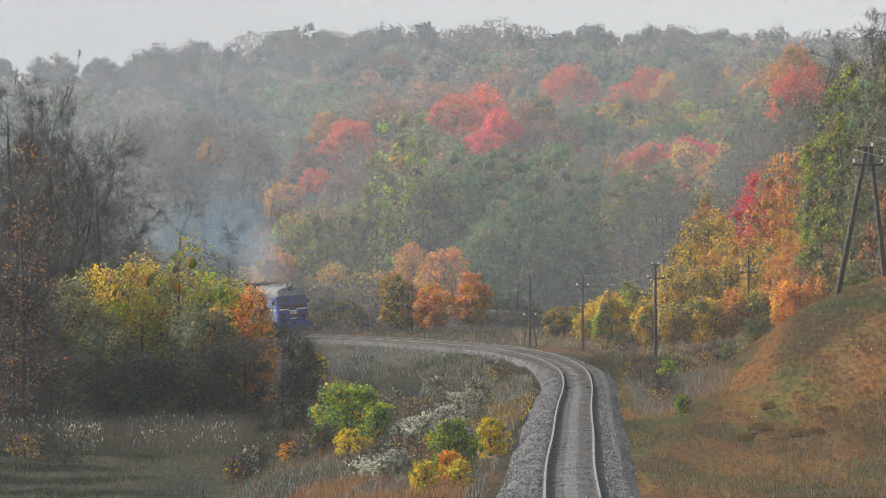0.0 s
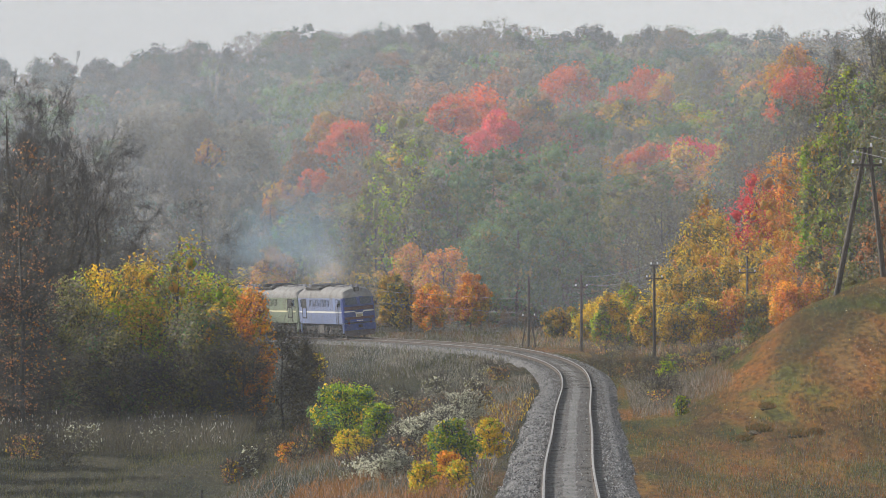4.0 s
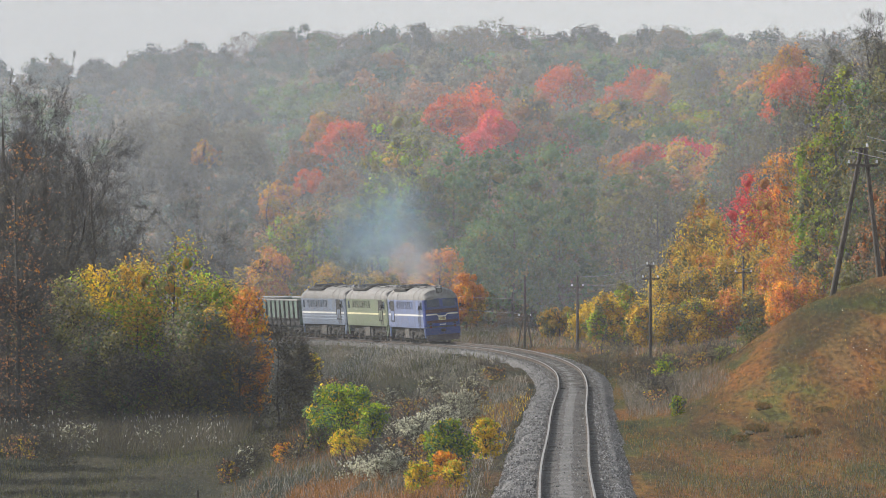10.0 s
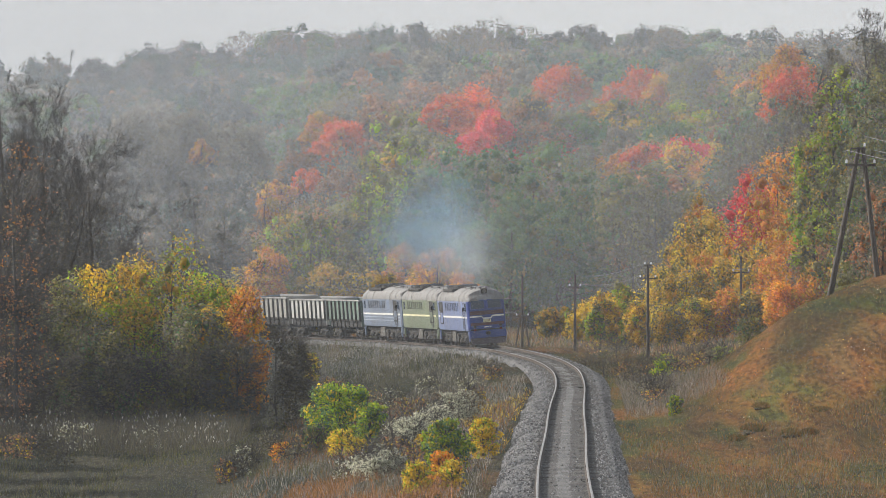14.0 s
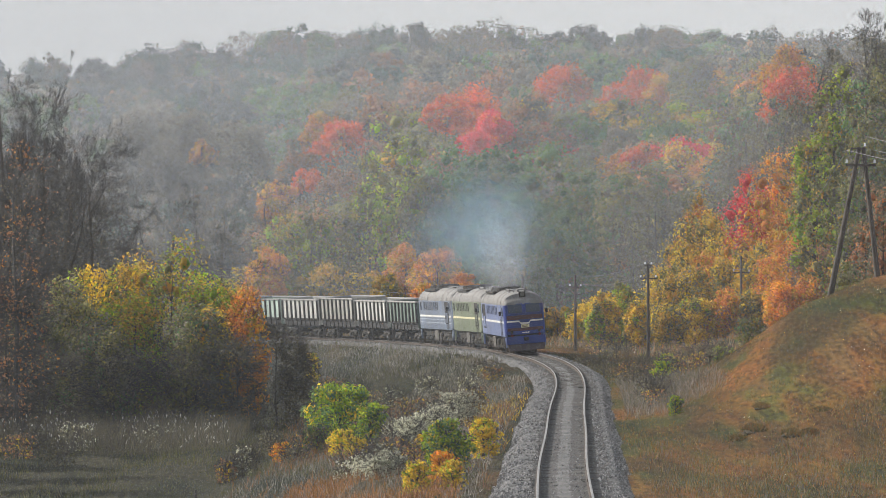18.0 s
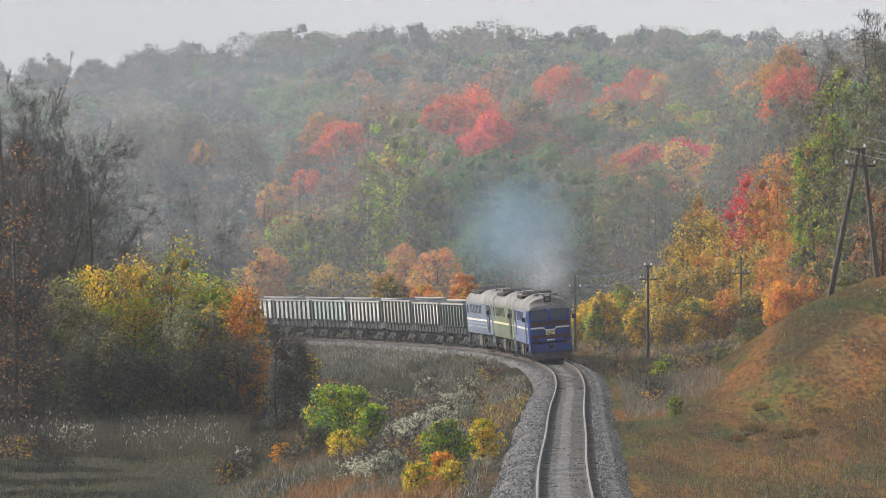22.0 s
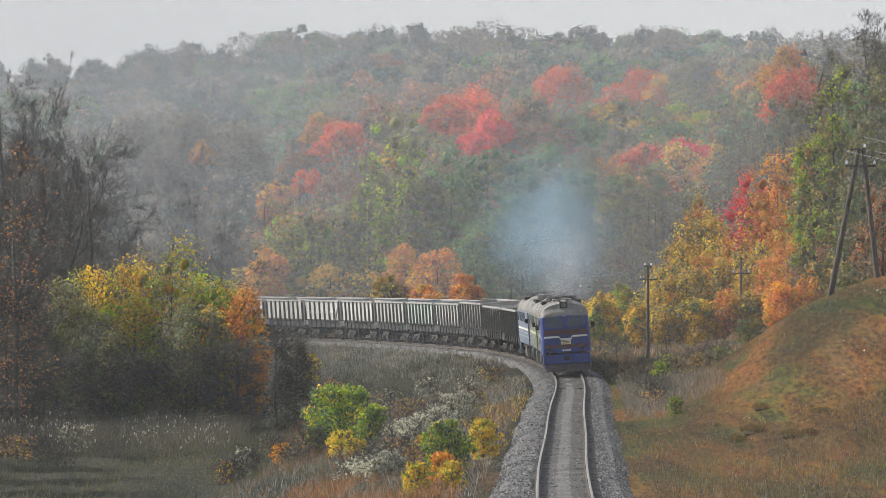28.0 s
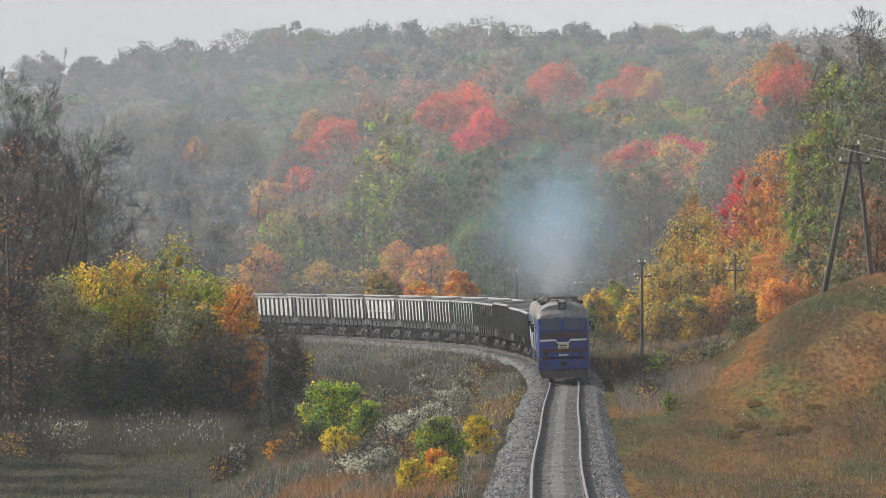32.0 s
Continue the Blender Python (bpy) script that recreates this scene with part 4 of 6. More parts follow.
SLOPE_RIGHT = [(32.4, 530, 18.9, 2.9, "orange"), (27.6, 505, 14.7, 2.9, "crimson"), (29.3, 498, 14.9, 3.5, "orange"), (23.3, 500, 11.3, 3.2, "yellow"),
    (25.1, 486, 8.9, 3.4, "orange"), (21.8, 506, 10.0, 2.5, "yellow"), (29.2, 470, 9.7, 2.6, "orange"), (26.8, 474, 7.9, 2.4, "yellow"),
    (19.8, 500, 6.8, 2.3, "yellow"), (29.9, 455, 8.3, 2.2, "russet"), (30.6, 440, 22.2, 2.2, "lime"), (32.5, 436, 18.3, 2.2, "olive"),
    (34.7, 450, 24.9, 2.0, "drab"), (21.8, 478, 5.0, 1.9, "yellow"), (30.1, 420, 6.5, 1.8, "olive"), (29.7, 452, 19.1, 2.2, "lime"),
    (32.8, 446, 21.6, 2.5, "green"), (34.6, 440, 22.3, 2.2, "olive"), (30.9, 482, 21.9, 2.6, "drab"), (33.0, 425, 12.4, 2.3, "russet"),
    (28.4, 560, 18.7, 3.8, "drab"), (32.2, 600, 22.6, 3.7, "dusk")]
WOOD_EDGE = [(13.0, 455, 4.4, 1.2, "sunny"), (14.5, 458, 5.1, 1.1, "aspen"), (15.7, 452, 3.6, 1.1, "sunny"), (12.1, 450, 3.0, 0.9, "aspen"), (18.8, 475, 6.1, 1.6, "yellow"),
    (20.7, 480, 6.7, 1.7, "yellow"), (22.5, 482, 7.3, 1.7, "orange"), (24.2, 478, 7.6, 1.8, "yellow"), (26.0, 474, 8.1, 1.8, "yellow"), (27.6, 470, 7.6, 1.8, "orange"),
    (29.3, 466, 8.1, 1.7, "orange"), (17.8, 450, 3.3, 1.5, "yellow"), (20.3, 455, 3.9, 1.6, "sunny"), (22.7, 455, 4.3, 1.6, "orange"), (24.9, 455, 4.4, 1.6, "yellow"),
    (26.9, 450, 5.3, 1.6, "amber"), (29.5, 450, 6.6, 1.6, "orange"), (23.9, 530, 12.7, 2.0, "orange"), (24.9, 520, 11.1, 2.1, "yellow"), (22.2, 520, 9.6, 1.7, "amber"),
    (31.8, 500, 13.7, 2.2, "orange"), (29.8, 495, 11.7, 2.2, "amber"), (28.3, 505, 12.8, 2.0, "red")]
SLOPE_TOP = [(37.4, 622, 25.4, 3.1, "olive"), (33.9, 612, 22.0, 3.1, "drab"), (38.9, 600, 23.8, 2.8, "drab"), (35.4, 505, 26.8, 2.2, "dusk"), (37.8, 500, 27.9, 2.5, "dusk"),
    (34.4, 512, 25.2, 2.3, "drab"), (37.3, 480, 24.7, 2.1, "olive"), (36.8, 560, 19.3, 2.2, "russet"), (23.4, 640, 17.3, 3.1, "olive"), (19.6, 640, 16.6, 3.1, "green")]
NEAR_LEFT = [(-21.3, 283, 13.1, 1.6, "russet"), (-18.8, 304, 6.8, 2.0, "sunny"), (-17.3, 307, 7.2, 1.7, "sunny"),
    (-14.6, 306, 7.3, 3.3, "aspen"), (-12.7, 308, 6.4, 2.4, "aspen"), (-16.6, 303, 5.0, 2.6, "aspen"), (-19.3, 300, 4.6, 2.3, "olive"), (-13.2, 300, 4.2, 2.3, "olive"), (-18.0, 299, 3.2, 2.0, "olive"), (-10.9, 303, 5.7, 1.5, "orange"), (-12.3, 301, 4.4, 1.2, "yellow"), (-20.1, 301, 5.7, 1.7, "olive"),
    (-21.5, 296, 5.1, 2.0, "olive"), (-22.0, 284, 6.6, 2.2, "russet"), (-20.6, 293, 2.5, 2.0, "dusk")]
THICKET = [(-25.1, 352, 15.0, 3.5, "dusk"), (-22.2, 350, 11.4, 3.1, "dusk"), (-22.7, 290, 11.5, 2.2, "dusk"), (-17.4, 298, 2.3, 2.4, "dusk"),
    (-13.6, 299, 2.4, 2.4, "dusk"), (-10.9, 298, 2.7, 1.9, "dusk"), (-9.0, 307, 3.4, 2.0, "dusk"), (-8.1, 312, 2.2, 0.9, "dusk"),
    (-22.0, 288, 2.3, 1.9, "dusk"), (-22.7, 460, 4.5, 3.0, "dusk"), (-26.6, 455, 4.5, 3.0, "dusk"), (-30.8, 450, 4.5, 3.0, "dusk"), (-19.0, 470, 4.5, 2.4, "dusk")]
_seed = 11
for table in (BELT_GREEN, BELT_BRIGHT, SLOPE_RED, SLOPE_RIGHT, SLOPE_TOP, WOOD_EDGE, NEAR_LEFT, THICKET):
    for x, depth, top, half, kind in table:
        _seed += 1
        extra = {}
        near = depth < 400
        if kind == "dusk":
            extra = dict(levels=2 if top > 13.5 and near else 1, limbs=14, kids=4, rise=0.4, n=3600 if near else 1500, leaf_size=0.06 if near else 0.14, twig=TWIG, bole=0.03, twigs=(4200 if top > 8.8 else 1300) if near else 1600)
        elif kind == "drab":
            extra = dict(levels=1, limbs=12, kids=4, n=2200, leaf_size=0.13, twig=TWIG, twigs=1600)
        elif near and kind == "russet":
            extra = dict(mass=0, n=1300, leaf_size=0.085, levels=1, kids=4, twigs=3500, twig=TWIG)
        elif near:
            extra = dict(n=8000, leaf_size=0.095, bole=0.0, twigs=900, levels=1, kids=3, low=-0.9, tall=1.3, core=0.6)
        elif kind == "lime":
            extra = dict(tall=1.15, low=-0.85)
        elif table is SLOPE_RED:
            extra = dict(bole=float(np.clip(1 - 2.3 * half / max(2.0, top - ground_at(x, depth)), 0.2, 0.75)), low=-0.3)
        elif table in (SLOPE_RIGHT, WOOD_EDGE):
            extra = dict(low=-0.9, tall=1.25, core=0.8, leaf_size=0.12)
        else:
            extra = dict(low=-0.9)
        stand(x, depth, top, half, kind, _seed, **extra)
# leafless trees: beside the meadow, before the valley and along the top of the slope
DARK = "dark leafless tree with a tangle of fine branches"
for i, (x, depth, top, half, lean, leaf) in enumerate(((-25.5, 325, 17.8, 4.0, (0.5, 0), "russet"), (-24.2, 329, 16.2, 4.0, (0.6, 0), "dusk"), (-26.4, 336, 17.0, 4.0, (0.4, 0), "dusk"),
                                                       (-23.0, 332, 14.4, 4.0, (0.9, 0), "dusk"), (-23.5, 342, 13.1, 4.4, (0.6, 0), "dusk"), (-22.0, 328, 11.6, 3.7, (0.6, 0), "dusk"),
                                                       (-25.3, 349, 13.7, 4.6, (0.3, 0), "dusk"), (-25.0, 320, 10.9, 3.7, (0.2, 0), "russet"))):
    bare_tree(x, depth, top, half, 500 + i, DARK + " beside the meadow", 18, (6, 6, 5), 0.12, lean, leaf=leaf, n_leaves=1500)
for i, (x, depth, top, half, lean) in enumerate(((-21.3, 331, 13.2, 4.2, (1.2, 0)), (-15.8, 320, 9.7, 3.6, (1.4, 0)), (-17.6, 322, 9.2, 2.6, (0.6, 0)), (-13.3, 318, 7.6, 2.8, (1.4, 0)))):
    bare_tree(x, depth, top, half, 520 + i, "dark bare tree with long arching limbs", 9, (5, 4, 4), 0.45, lean, (-0.12, 0.16), twig_w=0.012)
for i, (x, depth, top, half) in enumerate(((-40.5, 560, 11.4, 3.7), (-35.6, 562, 13.2, 3.9), (-30.6, 564, 14.3, 4.2), (-25.6, 565, 13.3, 4.2), (-21.9, 570, 11.5, 3.4), (-26.7, 578, 15.4, 4.2), (-31.9, 576, 16.0, 4.2),
                                           (-22.2, 584, 14.6, 4.1), (-36.2, 581, 16.9, 4.4), (-26.9, 592, 17.6, 4.2), (-31.8, 595, 18.5, 4.4), (-39.1, 592, 18.6, 4.4), (-18.2, 597, 14.8, 3.7))):
    bare_tree(x, depth, top, half, 540 + i, "slender grey leafless tree in the hazy valley", 14, (5, 4, 4), 0.2, arch=(0.05, 0.14), leaf="drab", n_leaves=900, leaf_size=0.11, twig_w=0.02)
for i, (x, depth, top, half) in enumerate(((30.8, 470, 26.7, 2.4), (33.3, 465, 28.1, 2.6), (36.8, 480, 28.6, 2.8), (35.0, 450, 26.0, 2.4), (31.0, 600, 21.3, 4.0), (33.0, 560, 21.0, 3.6), (38.5, 470, 27.5, 2.6))):
    bare_tree(x, depth, top, half, 560 + i, "dark leafless tree on the wooded slope", 15, (5, 4, 4), 0.3, arch=(0.1, 0.16), twig_w=0.014)


def wood_mix(x, y):
    """What grows where on the hillside: shares of the kinds of tree."""
    a = x / y
    if y > 930:
        return {"slate": 0.26, "teal": 0.2, "drab": 0.2, "fawn": 0.2, "green": 0.14}
    if a < -0.03:
        return {"fawn": 0.4, "drab": 0.35, "slate": 0.15, "teal": 0.1}
    if a < -0.004 and y < 820:
        return {"drab": 0.4, "russet": 0.2, "olive": 0.2, "fawn": 0.2}
    if a < 0.022:
        return {"olive": 0.25, "green": 0.2, "drab": 0.25, "fawn": 0.2, "russet": 0.1}
    return {"olive": 0.3, "green": 0.22, "drab": 0.2, "russet": 0.13, "yellow": 0.08, "fawn": 0.07}


def woods(name, y0, y1, dx, dy, seed, label, h0, h1, count, n, size, bare_share=0.5, trunks=False):
    """A whole wood as one body: boughs of leaves, bare twigs and stems."""
    rng = np.random.default_rng(seed)
    kinds = ["slate", "teal", "drab", "fawn", "green", "russet", "olive", "yellow", "dusk"]
    vs, fs, ms = [], [], []
    off = 0

    def add(v, f, m):
        nonlocal off
        vs.append(v)
        fs.append(f + off)
        ms.append(m)
        off += len(v)

    for y in np.arange(y0, y1, dy):
        half = 0.0784 * y * 1.08 + 5
        xs = np.arange(-half, half, dx)
        xs = xs + rng.uniform(-0.45, 0.45, len(xs)) * dx
        ys = y + rng.uniform(-0.5, 0.5, len(xs)) * dy
        gs = height(xs, ys)
        for x, yy, g in zip(xs, ys, gs):
            h = rng.uniform(h0, h1)
            mix = wood_mix(x, yy)
            k = rng.choice(list(mix), p=list(mix.values()))
            sp = rng.uniform(0.5, 0.85) * dx
            bare = k in ("drab", "fawn") and rng.uniform() < bare_share
            bole = 0.42 if trunks and rng.uniform() < 0.3 else 0.12
            c, r = crown_lobes(rng, h, sp, bole, count, -0.45, (0.24, 0.46))
            c = c + [x, yy, g]
            v, f, _, m = crown_leaves(rng, c, r, int(n * (0.55 if bare else 1)), size, not bare, 0.6)
            idx = np.full(len(f), kinds.index(k))
            idx[:m] = np.where(rng.uniform(0, 1, m) < 0.12, kinds.index("drab" if k != "drab" else "russet"), idx[:m])
            add(v, f, idx)
            v, f = sprays(rng, c, r * 1.15, 150 if bare else 25, 2.0 if bare else 1.3, 0.024 + 0.00001 * yy, np.array([x, yy, g + h * 0.1]), 0.9)
            add(v, f, np.full(len(f), len(kinds)))
            if trunks or bare:
                for q in range(2 if trunks else 1):
                    ox, oy = rng.normal(0, 0.8, 2)
                    v, f = tubes([(np.array([x + ox, yy + oy, g]), np.array([x + ox * 1.6, yy + oy, g + h * 0.85]), 0.16, 0.06)], 4)
                    f = np.concatenate([f[:, [0, 1, 2]], f[:, [0, 2, 3]]])
                    add(v, f, np.full(len(f), len(kinds) + int(rng.uniform() < 0.5)))
    me = mesh_from(name, np.concatenate(vs), np.concatenate(fs), [LEAF[k] for k in kinds] + [TWIG, BIRCH], np.concatenate(ms), True)
    tagged(new(name, me), label, "wood", kind="stuff")


woods("valley_thicket", 590, 640, 5, 14, 20, "low mixed thicket at the foot of the wood", 3, 7, 18, 500, 0.22)
woods("hillside_wood", 650, 790, 6.5, 15, 21, "mixed autumn wood on the hillside, grey, olive and russet", 7, 11.5, 20, 1150, 0.28)
woods("upper_wood", 792, 945, 7, 17, 23, "grey and olive wood higher on the hillside", 8, 12.5, 19, 950, 0.31)
woods("ridge_wood", 955, 1190, 7.5, 26, 22, "grey-green hazy wood up to the ridge", 10, 14, 19, 760, 0.36)
woods("ridge_crest", 1195, 1275, 6.5, 20, 24, "tall hazy trees with pale stems along the ridge", 13, 17.0, 20, 850, 0.35, 0.6, True)


# ---------------------------------------------------------------- unseen trees beside the meadow
# added out of view on the left, to throw shade over the meadow
for i, (x, y, h, w) in enumerate(((-25, 205, 11, 3.5), (-26, 222, 12, 3.6), (-29, 238, 13, 4), (-30, 252, 12, 3.8), (-32, 268, 13, 4), (-33, 282, 12, 3.6), (-24, 190, 11, 3.5), (-22, 176, 10, 3.4), (-22, 160, 9, 3.4), (-29, 196, 12, 3.6), (-27, 182, 11, 3.6))):
    stand(x, y, ground_at(x, y) + h, w, "olive" if i % 2 else "russet", 300 + i, n=1500, leaf_size=0.3)


# ---------------------------------------------------------------- bushes
def bush(x, y, h, w, kind, seed, n, label, size=0.06, twigs=0, name="bush", group="bushes in the meadow"):
    t = tree(name, seed, h, w, kind, int(n * 1.1), size * 1.1, label, bole=0.0, lobes=150, levels=1, limbs=12, twig=TWIG, trunk_r=0.03, category="bush", kids=3, fine=0.42, inner=0.05, outer=2.0, twigs=twigs, twig_len=0.35)
    t.matrix_world = pose(x, y, ground_at(x, y) - 0.05)
    tagged(t, group=group)


bush(-4.82, 262, 2.73, 1.89, "leafy", 201, 6500, "bright green leafy bush in dry meadow grass", 0.075)
bush(-3.33, 258, 1.68, 0.88, "leafy", 202, 2200, "yellow-green bush beside a larger one", 0.07)
bush(-5.60, 250, 1.38, 0.85, "olive", 203, 1400, "small olive bush in the meadow", 0.06)
bush(-4.30, 240, 1.08, 0.82, "gold", 204, 1500, "small golden bush in the meadow", 0.06)
bush(0.07, 197, 1.86, 1.0, "leafy", 205, 4000, "bright green young tree with yellow leaves", 0.06)
bush(-0.77, 214, 0.96, 0.47, "gold", 206, 900, "golden yellow bush near the track", 0.06)
bush(1.48, 209, 1.55, 0.67, "gold", 207, 2400, "golden yellow bush beside the ballast", 0.055)
bush(-0.02, 187, 1.08, 0.58, "flame", 208, 1700, "orange bush near the track", 0.055)
bush(-0.83, 180, 1.1, 0.62, "gold", 209, 1200, "yellow bush at the meadow's edge", 0.055)
bush(0.29, 180, 1.0, 0.5, "gold", 210, 900, "yellow low bush near the track", 0.055)
bush(10.61, 258, 0.96, 0.46, "leafy", 211, 400, "small green sapling on the bank", 0.06)
bush(17.21, 318, 1.59, 0.95, "olive", 212, 900, "small olive shrub on the bank", 0.07)
bush(14.26, 360, 1.44, 0.86, "leafy", 213, 700, "small yellow-green shrub by the pole", 0.08)
bush(-9.83, 420, 2.19, 0.76, "gold", 214, 700, "yellow-green sapling beside the thicket", 0.08)
bush(-7.15, 250, 0.9, 0.6, "amber", 215, 700, "low orange bush in the meadow", 0.055)
bush(-3.6, 234, 0.8, 0.7, "gold", 216, 900, "low golden bush below a green one", 0.055)
bush(-1.9, 228, 0.7, 0.5, "yellow", 217, 500, "low yellow bush among white weeds", 0.055)
bush(0.5, 199, 1.2, 0.6, "leafy", 218, 1300, "bright green young bush near the track", 0.055)
bush(12.9, 335, 1.3, 0.8, "leafy", 219, 700, "yellow-green shrub at the bank's foot", 0.07)
bush(17.0, 345, 1.1, 0.8, "leafy", 220, 500, "small green shrub at the bank's foot", 0.07)

# dry weeds and seeding clumps scattered through the meadow
WEEDS = [(0.4, 262, 1.5, 1.1, "snowy"), (-0.4, 258, 1.3, 0.9, "weedy"), (1.1, 268, 1.4, 0.8, "snowy"), (-1.5, 242, 1.1, 1.0, "snowy"), (-2.1, 246, 1.0, 0.8, "weedy"), (-1.0, 250, 1.1, 0.8, "snowy"),
         (-2.7, 204, 0.8, 1.0, "snowy"), (-1.9, 201, 0.9, 0.8, "snowy"), (-3.4, 206, 0.7, 0.8, "weedy"), (-2.4, 212, 0.9, 0.7, "weedy"), (-1.9, 290, 1.3, 1.2, "fading"), (-3.0, 320, 1.5, 1.2, "weedy"),
         (-4.9, 340, 1.4, 1.3, "fading"), (-0.8, 350, 1.2, 1.2, "weedy"), (-7.0, 360, 1.8, 1.3, "fading"), (1.5, 330, 1.1, 1.0, "weedy")]
WEEDS += [(3.1, 360, 0.9, 1.0, "fading"), (-5.2, 300, 1.2, 1.1, "dusk"), (-6.4, 285, 1.3, 1.1, "dusk"), (-8.0, 262, 1.2, 0.8, "dusk"), (-8.4, 236, 1.3, 0.5, "weedy"), (-8.6, 232, 1.1, 0.5, "dusk"),
          (-8.8, 228, 1.0, 0.5, "fading"), (-8.1, 240, 1.2, 0.5, "dusk"), (-6.1, 250, 1.1, 0.8, "fading"), (-6.3, 240, 0.8, 0.9, "dusk"), (-1.9, 222, 0.9, 0.8, "fading"), (-1.1, 212, 0.8, 0.8, "fading"),
          (-2.1, 226, 0.8, 0.7, "dusk"), (1.6, 292, 0.9, 0.8, "fading")]
WEEDS += [(-19.0, 262, 1.3, 1.2, "dusk"), (-17.5, 268, 1.4, 1.2, "weedy"), (-15.5, 270, 1.3, 1.2, "dusk"), (-19.3, 256, 1.2, 1.1, "fading"), (-14.1, 274, 1.2, 1.2, "weedy"), (-17.1, 250, 0.9, 1.0, "dusk"), (11.1, 330, 1.3, 1.2, "dusk"),
          (12.3, 345, 1.6, 1.2, "drab"), (12.8, 340, 1.2, 1.0, "fading"), (15.7, 345, 1.2, 1.1, "fading"), (16.5, 340, 1.1, 1.0, "drab"), (12.9, 420, 1.4, 1.6, "drab"), (11.9, 430, 1.2, 1.6, "fading")]
WEEDS += [(-0.2, 255, 1.2, 0.9, "snowy"), (-2.3, 200, 0.8, 0.7, "snowy"), (-1.4, 236, 1.0, 0.7, "snowy"), (0.1, 240, 0.9, 0.7, "snowy"), (-5.0, 318, 0.9, 0.8, "snowy"), (2.6, 372, 0.8, 1.0, "weedy")]
WEEDS += [(9.6, 380, 1.0, 1.4, "drab"), (10.4, 365, 1.1, 1.3, "drab"), (11.6, 352, 1.2, 1.3, "fading"), (13.6, 350, 1.3, 1.3, "drab"), (14.6, 352, 1.4, 1.3, "fading"), (16.0, 352, 1.4, 1.4, "drab"), (17.2, 356, 1.5, 1.3, "drab"),
          (11.0, 300, 1.0, 1.1, "drab"), (11.3, 290, 0.9, 1.0, "drab"), (10.6, 282, 0.9, 0.9, "fading"), (11.9, 312, 0.9, 1.0, "drab")]
for i, (x, depth, h, w, kind) in enumerate(WEEDS):
    lab = {"snowy": "dry weed clump with white fluffy seed heads", "weedy": "grey dry weed clump with pale seed heads", "fading": "brown fading weed clump in dry grass", "dusk": "dark dead weed clump in dry grass", "drab": "grey leafless shrub in dry grass"}[kind]
    bush(x, depth, h, w, kind, 400 + i, 1300 if kind == "snowy" else 480, lab, 0.055, 150, "weed_clump", "weeds in the meadow")


def short_post(x, y, h, arm):
    """A low stake, some with a short cross piece."""
    top = tagged(new("marker_post"), "short dark wooden post in the grass", "post", "posts in the grass")
    top.matrix_world = pose(x, y, ground_at(x, y) - 0.05, 0, 3, 20)
    bm = bmnew()
    rod(bm, (0, 0, -0.2), (0, 0, h), 0.06, 0.05, 8)
    part("stake", bm, POLE, top)
    if arm:
        bm = bmnew()
        box(bm, -0.22, -0.03, h - 0.12, 0.22, 0.03, h - 0.02, 0.006)
        part("cross_piece", bm, POLE, top)


short_post(-9.14, 208, 0.55, False)
short_post(15.55, 330, 0.6, True)


# ---------------------------------------------------------------- grass
def blades(name, seed, n, x0, x1, y0, y1, h, w, kinds, label, where=None, droop=0.35, close=1.0, lift=0.0):
    """Separate blades and stalks standing on the ground."""
    rng = np.random.default_rng(seed)
    y = y0 + (y1 - y0) * rng.uniform(0, 1, n) ** close
    x = rng.uniform(x0, x1, n)
    u, _ = beside_line(x, y)
    keep = np.abs(u) > 2.25
    if where is not None:
        keep &= where(x, y, u, rng)
    x, y = x[keep], y[keep]
    n = len(x)
    z = height(x, y) - 0.03
    hh = h * rng.uniform(0.35, 1.25, n)
    tilt = rng.normal(0, droop, (n, 2)) * hh[:, None]
    ang = rng.uniform(0, 3.14, n)
    side = np.stack([np.cos(ang), np.sin(ang), np.zeros(n)], 1) * (w * rng.uniform(0.6, 1.4, n))[:, None]
    base = np.stack([x, y, z], 1)
    mid = base + np.stack([tilt[:, 0] * 0.4, tilt[:, 1] * 0.4, hh * 0.6 + lift], 1)
    tip = base + np.stack([tilt[:, 0], tilt[:, 1], hh + lift], 1)
    if lift:
        up = (lift * rng.uniform(-0.65, 0.35, n))[:, None] * [[0, 0, 1.0]]
        base, mid, tip = base + [0, 0, lift] + up, mid + up, tip + up
    if h < 0.5 and not lift:
        v = np.stack([base - side, tip, base + side], 1).reshape(-1, 3)
        f = np.arange(n * 3).reshape(-1, 3)
    else:
        v = np.stack([base, mid - side, tip, mid + side], 1).reshape(-1, 3)
        f = np.arange(n * 4).reshape(-1, 4)
    return tagged(new(name, mesh_from(name, v, f, [LEAF[k] if k in LEAF else GRASS[k] for k in kinds], rng.integers(len(kinds), size=n))), label, "grass", kind="stuff")


